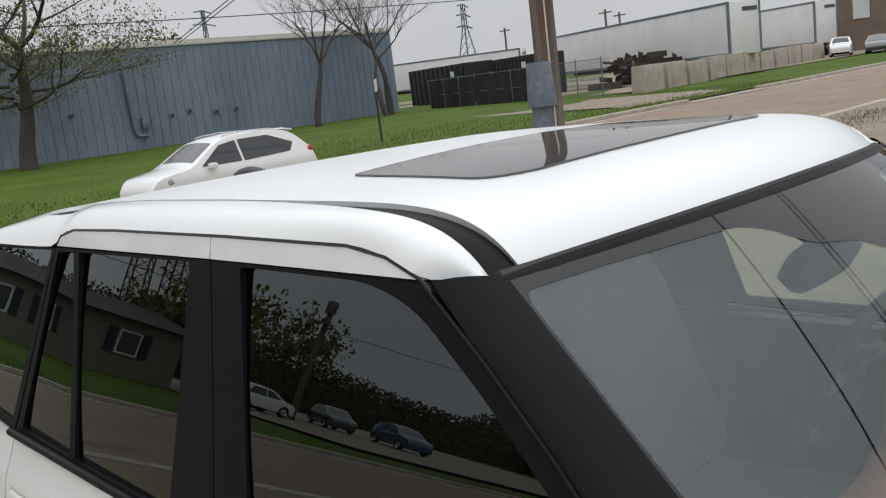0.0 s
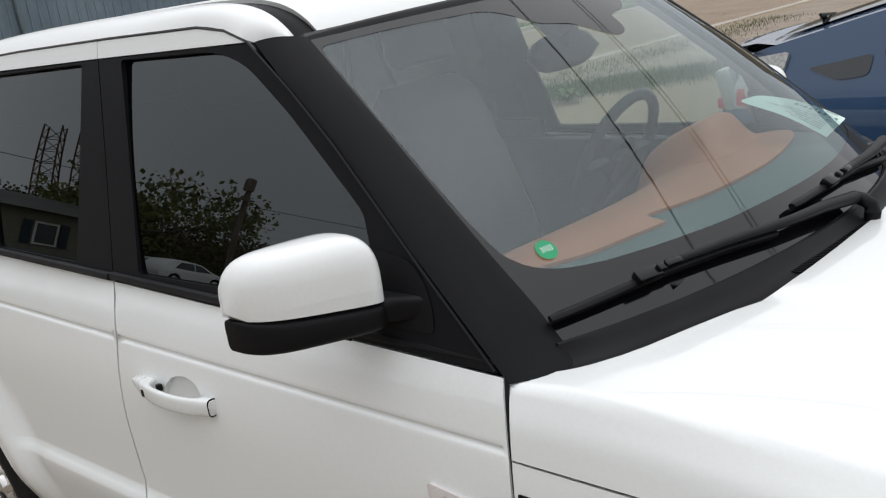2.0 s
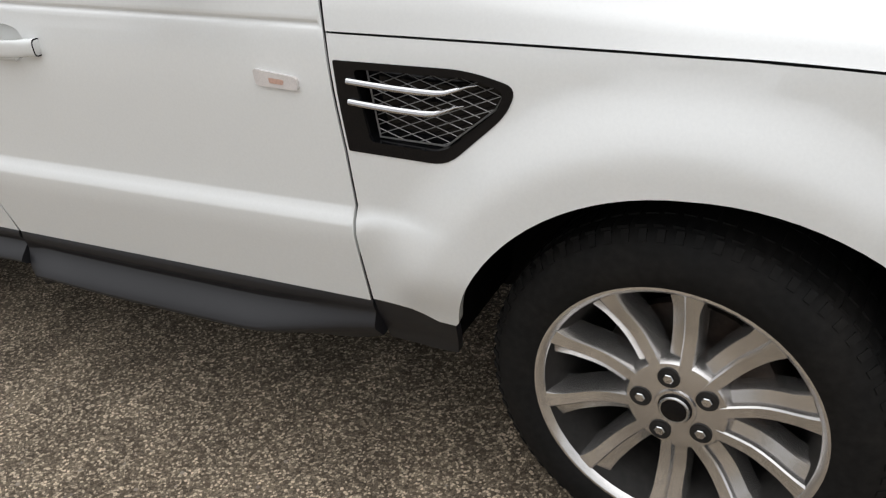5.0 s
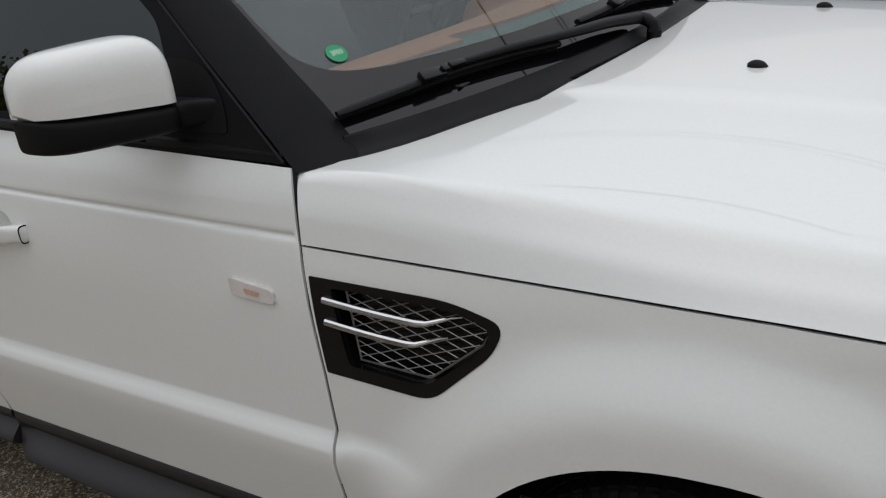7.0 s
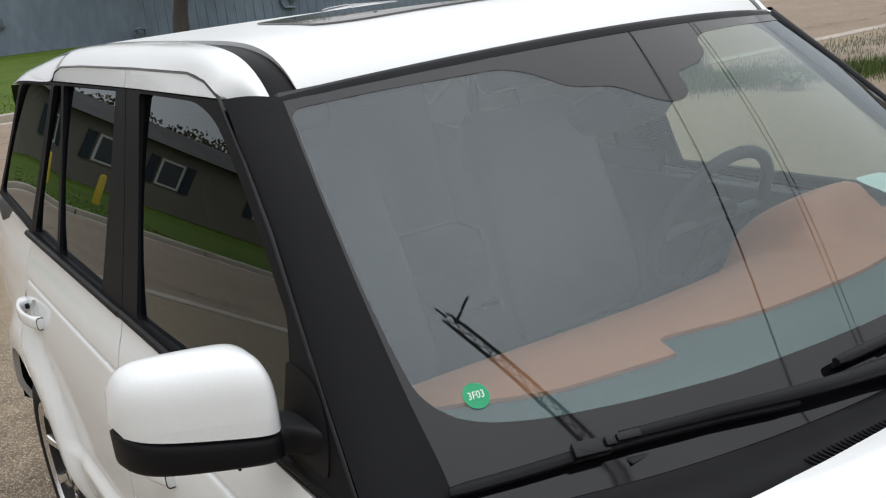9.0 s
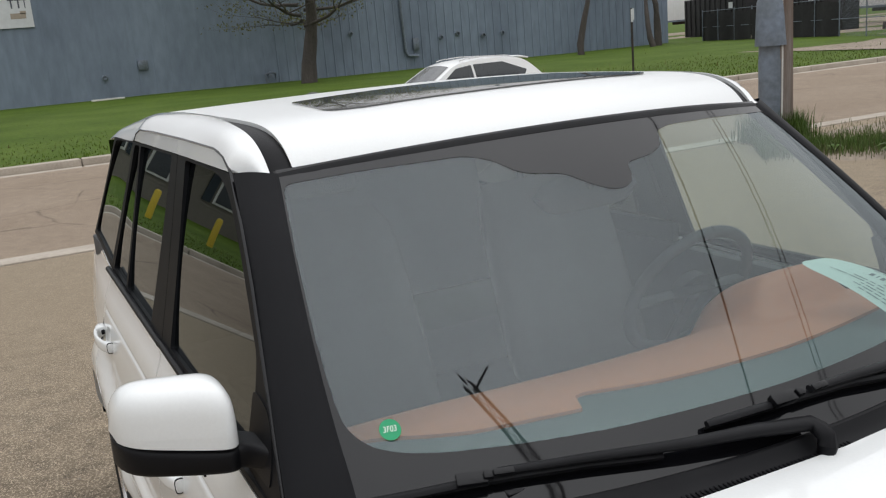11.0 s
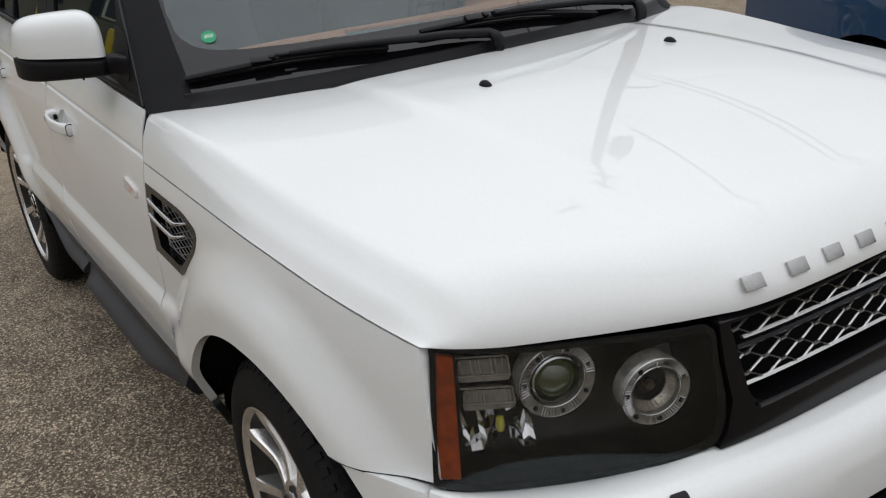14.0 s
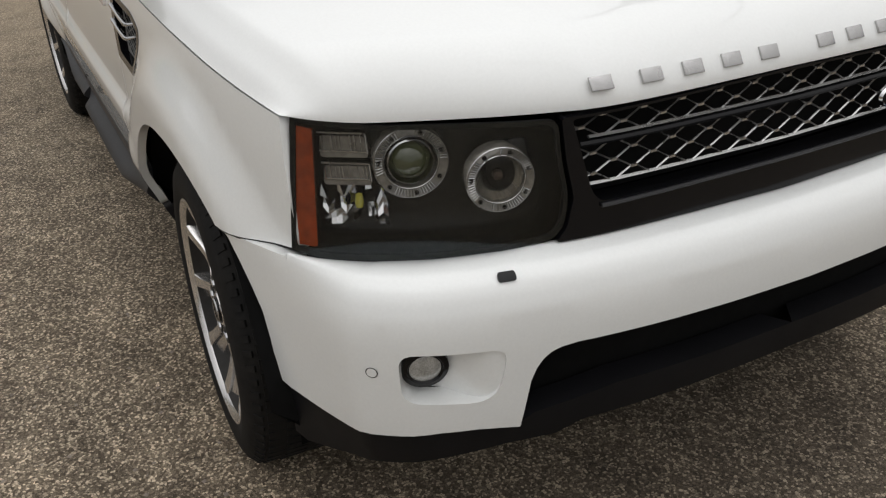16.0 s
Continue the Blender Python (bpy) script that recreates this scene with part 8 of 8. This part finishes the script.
def blue_extra(car, w):
    # hatch: spoiler across the glass, lamps, wiper
    spo = Geo()
    rows_b = []
    for i in range(15):
        q = i / 7 - 1
        rows_b.append([Vector((x + 0.12 * (abs(q) ** 3), q * 0.70, z)) for x, z in ((-1.86, 1.205), (-2.06, 1.235), (-2.14, 1.225), (-2.12, 1.195), (-1.90, 1.16))])
    spo.grid(rows_b).part("tail_spoiler", BLUE, car, "blue tail spoiler", angle=30)
    for sg in (-1, 1):
        TL = rounded([(-1.755, 1.185), (-1.97, 1.155), (-2.06, 1.02), (-2.06, 0.90), (-1.925, 0.905), (-1.80, 1.04)], 0.03)
        f = lambda x, z, sg=sg: (x, sg * (w(x, z) + 0.004), z)
        panel("tail_lamp", TL, f, CLEARISH, car, (0, sg, 0), step=0.04, depth=0.05, lift=0.012, label="clear and red tail lamp")
        panel("red_lens", rounded([(-1.91, 1.01), (-2.04, 1.0), (-2.04, 0.915), (-1.93, 0.915)], 0.015), f, RED, car, (0, sg, 0), step=0.04, depth=0.01, lift=0.016)
        Geo().box((-2.10, sg * 0.62, 1.00), (0.10, 0.24, 0.24), Euler((0, -0.25, 0)).to_matrix()).part("lamp_end", CLEARISH, car, bevel=0.03)
        Geo().box((-2.135, sg * 0.62, 0.93), (0.06, 0.22, 0.07)).part("lamp_red", RED, car, bevel=0.02)
        Geo().box((0.62, sg * 0.95, 1.02), (0.17, 0.18, 0.13)).part("door_mirror", BLUE, car, bevel=0.04)
        panel("bumper_reflector", rounded([(-2.02, 0.52), (-2.10, 0.52), (-2.10, 0.56), (-2.02, 0.56)], 0.01), f, RED, car, (0, sg, 0), step=0.05, depth=0, lift=0.008)
    wp = Geo().sweep([(-1.83, 0.02, 1.275), (-1.74, -0.25, 1.315), (-1.70, -0.42, 1.33)], [0.022, 0.016, 0.010], seg=6)
    wp.sweep([(-1.77, 0.05, 1.30), (-1.68, -0.50, 1.34)], 0.009, seg=5)
    wp.lathe([(0.0, 0.02), (0.03, 0.015), (0.035, 0.0)], Matrix.Translation((-1.85, 0.03, 1.26)), seg=12)
    wp.part("rear_wiper", BLACK_TRIM, car, "black rear wiper")
    Geo().box((-2.17, 0, 0.86), (0.02, 0.50, 0.16)).part("number_plate", SIGN_WHITE, car, "pale number plate")
    Geo().box((-2.17, 0, 0.52), (0.06, 1.3, 0.24)).part("rear_bumper_pad", BLUE, car, bevel=0.03)


BLUE_PROF = [(2.25, 0.28), (2.28, 0.58), (2.02, 0.80), (1.45, 0.95), (0.15, 1.44), (-0.35, 1.49), (-1.05, 1.42), (-1.92, 1.20), (-2.10, 1.13), (-2.17, 0.70), (-2.14, 0.28)]
BLUE_RAD = [0.02, 0.1, 0.2, 0.3, 0.4, 0.4, 0.4, 0.05, 0.05, 0.1, 0.02]
simple_car("hatchback_car", "dark blue hatchback parked beside the white car", (0.22, 3.62, 0), 0, BLUE_PROF, BLUE_RAD, 1.74, 0.98, (1.38, -1.32), 0.32, BLUE,
           [[(1.05, 1.02), (0.15, 1.33), (-0.28, 1.37), (-0.30, 0.99)], [(-0.36, 0.99), (-0.34, 1.37), (-0.95, 1.32), (-1.30, 1.18), (-1.25, 1.02)], [(-1.36, 1.06), (-1.34, 1.16), (-1.66, 1.10), (-1.50, 1.04)]], [(0.22, 1.35, 0.98), (-1.88, -0.98, 1.2)], blue_extra)


def truck_extra(car, w):
    Geo().box((-1.75, 0, 0.78), (1.9, 1.5, 0.06)).part("bed_floor", DARK, car)


TRUCK_PROF = [(2.35, 0.40), (2.38, 0.75), (2.20, 0.98), (1.05, 1.06), (0.55, 1.58), (-0.55, 1.60), (-0.72, 1.08), (-2.40, 1.05), (-2.42, 0.45)]
simple_car("pickup_truck", "small white pickup truck parked by the yard", on_ray((-0.366, 0.930), 84) + Vector((0, 0, 0.12)), -70, TRUCK_PROF, [0.02, 0.1, 0.1, 0.1, 0.15, 0.15, 0.05, 0.05, 0.02], 1.75, 1.05, (1.45, -1.45), 0.34, WHITE,
           [[(0.85, 1.1), (0.5, 1.48), (-0.45, 1.5), (-0.5, 1.1)]], [(0.6, 1.0, 1.1), (-0.72, -0.58, 1.15)], truck_extra)
simple_car("sedan_car", "grey car parked by the yard", on_ray((-0.335, 0.942), 84) + Vector((0, 0, 0.12)), -75, BLUE_PROF, BLUE_RAD, 1.74, 0.98, (1.38, -1.32), 0.32, GREY_PAINT,
           [[(1.05, 1.02), (0.15, 1.33), (-0.28, 1.37), (-0.30, 0.99)], [(-0.36, 0.99), (-0.34, 1.37), (-0.95, 1.32), (-1.25, 1.02)]], [(0.22, 1.35, 0.98), (-1.88, -0.98, 1.2)])

# ---- what the glass and paint mirror: houses, woods, cars and a crane across the road ----
house = thing("house", "long low tan house with dark blue shutters across the road", "house", (-36, -10.5, 0))
Geo().box((-4, -1.0, 1.7), (8, 17.4, 3.4)).part("wall", SIDING, house, "tan horizontal siding")
g = Geo()
for k in range(20):
    g.box((0.012, -1.0, 0.2 + 0.16 * k), (0.03, 17.42, 0.02))
g.part("siding_laps", SIDING, house)
Geo().add([(0.6, 8.2, 3.4), (0.6, -10.2, 3.4), (-8.6, -10.2, 3.4), (-8.6, 8.2, 3.4), (-4, 8.2, 4.5), (-4, -10.2, 4.5)], [(0, 1, 5, 4), (2, 3, 4, 5), (0, 4, 3), (1, 2, 5), (0, 3, 2, 1)]).part("roof", SHINGLE, house, "dark shingle roof", mend=True, angle=20)
for y in (6.4, 3.0, 0.0, -2.6, -7.2):
    w_ = Geo().box((0.05, y, 2.1), (0.08, 1.05, 1.35)).part("window", ROOF_WHITE, house, "white window frame")
    Geo().box((0.10, y, 2.1), (0.02, 0.84, 1.14)).part("pane", GLASS_FAR, w_, "dark pane")
    for s in (-1, 1):
        Geo().box((0.06, y + s * 0.80, 2.1), (0.05, 0.38, 1.4)).part("shutter", TEAL_SHUTTER, house, "dark blue shutter")
for k, (x, y) in enumerate(((-24.2, -5.4), (-24.0, -7.2))):
    b = Geo().lathe([(0.0, 0.0), (0.10, 0.0), (0.10, 0.95), (0.07, 1.02), (0.0, 1.04)], Matrix.Translation((x, y, 0.1)), seg=12).part("bollard", YELLOW, None)
    tagged(b, "yellow steel bollard in the grass", "bollard", "yellow bollards")
flat("far_lot", -75, -23, -75, -20, 0.27, DIRT, "brown gravel lot across the way", "gravel lot")
vs, fs = [], []
rnd = random.Random(8)
for k in range(110000):
    a = radians(rnd.uniform(150, 305))
    d = rnd.uniform(120, 170)
    hmax = 11 + 4 * noise.noise((a * 4.0, 0.7, 0.2)) + 3 * noise.noise((a * 17, 2.0, 0.4))
    c = Vector((d * math.cos(a), d * math.sin(a), rnd.random() ** 0.8 * hmax))
    r = rnd.uniform(0.18, 0.38)
    e = Euler((rnd.uniform(0, 6), rnd.uniform(0, 6), rnd.uniform(0, 6))).to_matrix()
    k0 = len(vs)
    vs += [c + e @ Vector(q) * r for q in ((-1, 0, 0), (0, -0.8, 0.3), (1, 0, -0.2), (0, 0.8, 0.1), (0.1, 0.1, 0.9))]
    fs += [(k0, k0 + 1, k0 + 4), (k0 + 1, k0 + 2, k0 + 4), (k0 + 2, k0 + 3, k0 + 4), (k0 + 3, k0, k0 + 4)]
# the closed mass of the woods behind their outer twigs
for i in range(181):
    a = radians(148 + 159 * i / 180)
    top = 0.86 * (11 + 4 * noise.noise((a * 4.0, 0.7, 0.2)) + 3 * noise.noise((a * 17, 2.0, 0.4)))
    for k, f in enumerate((0.0, 0.4, 0.8, 1.0)):
        d = 150 + 5 * noise.noise((a * 40, f * 3, 0.5)) + 8 * f * f
        vs.append(Vector((d * math.cos(a), d * math.sin(a), -0.2 + f * (top + 0.7 * noise.noise((a * 90, f, 0.1))))))
    if i:
        k0 = len(vs) - 8
        fs += [(k0 + k, k0 + k + 4, k0 + k + 5, k0 + k + 1) for k in range(3)]
tagged(mesh_part("far_woods", vs, fs, WOODS, None, "brown and green spring woods on the far side", angle=0), "brown and green spring woods on the far side", "woods", "", "stuff")
for k, (x, y, yaw, coat) in enumerate(((-41.5, -34, 20, GREY_PAINT), (-37.5, -25.6, -99, TRAILER_WHITE), (-35.5, -34, 15, BLUE), (-43.0, -27.6, -80, WHITE))):
    simple_car("parked_car", ("dark grey", "dull silver-white", "blue", "white")[k] + " car parked in the lot across the way", (x, y, 0.27), yaw, SUV_PROF, SUV_RAD, 1.82, 1.02, (1.36, -1.32), 0.345, coat,
               [[(1.02, 1.06), (0.45, 1.47), (0.02, 1.53), (-0.02, 1.05)], [(-0.08, 1.05), (-0.04, 1.535), (-0.85, 1.54), (-1.35, 1.10)]], [(0.48, 1.16, 1.08)], None, "cars across the way")
p = Vector((-38, -28.5, -0.1))
g = Geo().sweep([p, p + Vector((0.2, 0, 8.7))], [0.19, 0.15], seg=8).lathe([(0.0, 0.0), (0.30, 0.02), (0.32, 0.80), (0.22, 0.95), (0.0, 0.96)], Matrix.Translation(p + Vector((0.25, 0.1, 8.0))), seg=10)
g.box(p + Vector((0.45, 0.2, 7.3)), (0.3, 0.9, 0.10))
tagged(g.part("utility_pole", WOOD_POLE, None, ""), "dark wooden utility pole with a transformer across the lot", "utility pole")
tree("round_tree", "leafy round tree beside the lot across the road", (-44.6, -26.6, 0.2), 8.5, (0.02, 0.0, 1), 33, 2, 1.1, 0.2, 3, 0.2, 2.6)
cable("overhead_cable", p + Vector((0.2, 0.6, 6.9)), (-30, 60, 7), 1.2, 0.02, "dark cable on the far pole")
cable("overhead_cable", p + Vector((0.2, 0, 6.9)), (10, -60, 7), 0.9, 0.02, "dark cable on the far pole")


def lattice(name, a, b, w0, w1, n, label):
    a, b = Vector(a), Vector(b)
    d = (b - a).normalized()
    u = d.cross(Vector((0, 0, 1))).normalized()
    v = u.cross(d)
    g = Geo()

    def at(t, i):
        w = w0 + (w1 - w0) * t
        return a.lerp(b, t) + u * (w / 2 * (1 if i in (0, 1) else -1)) + v * (w / 2 * (1 if i in (0, 3) else -1))
    for i in range(4):
        g.sweep([at(0, i), at(1, i)], 0.07, seg=5)
    for k in range(n):
        for i in range(4):
            g.sweep([at(k / n, i), at((k + 1) / n, (i + 1) % 4)], 0.038, seg=3, caps=False)
            g.sweep([at(k / n, i), at(k / n, (i + 1) % 4)], 0.038, seg=3, caps=False)
    ob = g.part(name, material(name + "_steel", (0.10, 0.055, 0.03), rough=0.6, metal=0.3, var=0.3, fine=4, broad=0.4), None, label)
    return tagged(ob, label, "crane")


lattice("crane_boom", (40, 12, 2.0), (7.15, -1.77, 30), 1.3, 0.62, 44, "rusty lattice crane boom reaching overhead")
ja = Geo().sweep([(7.6, -1.58, 29.6), (6.75, 0.35, 30.3)], 0.075, seg=5).sweep([(7.15, -1.77, 30), (6.6, -2.0, 30.5)], 0.09, seg=5)
tagged(ja.part("crane_jib", STEEL, None, ""), "small strut at the crane boom's tip", "crane part")
cb = thing("crane_cab", "crane machine house standing on the ground far ahead", "crane", (42, 12.6, 0))
Geo().box((0, 0, 1.6), (5, 3, 2.4)).box((0, 1.4, 0.45), (6, 0.8, 0.9)).box((0, -1.4, 0.45), (6, 0.8, 0.9)).part("machine_house", YELLOW, cb, bevel=0.08)
lattice("crane_mast", (-60.5, -30.0, -0.1), (-61.8, -28.6, 13.5), 1.6, 1.2, 11, "dark lattice crane mast across the road")
lattice("crane_mast", (-58.5, -31.8, -0.1), (-60.2, -30.6, 13.5), 1.6, 1.2, 11, "dark lattice crane mast across the road")
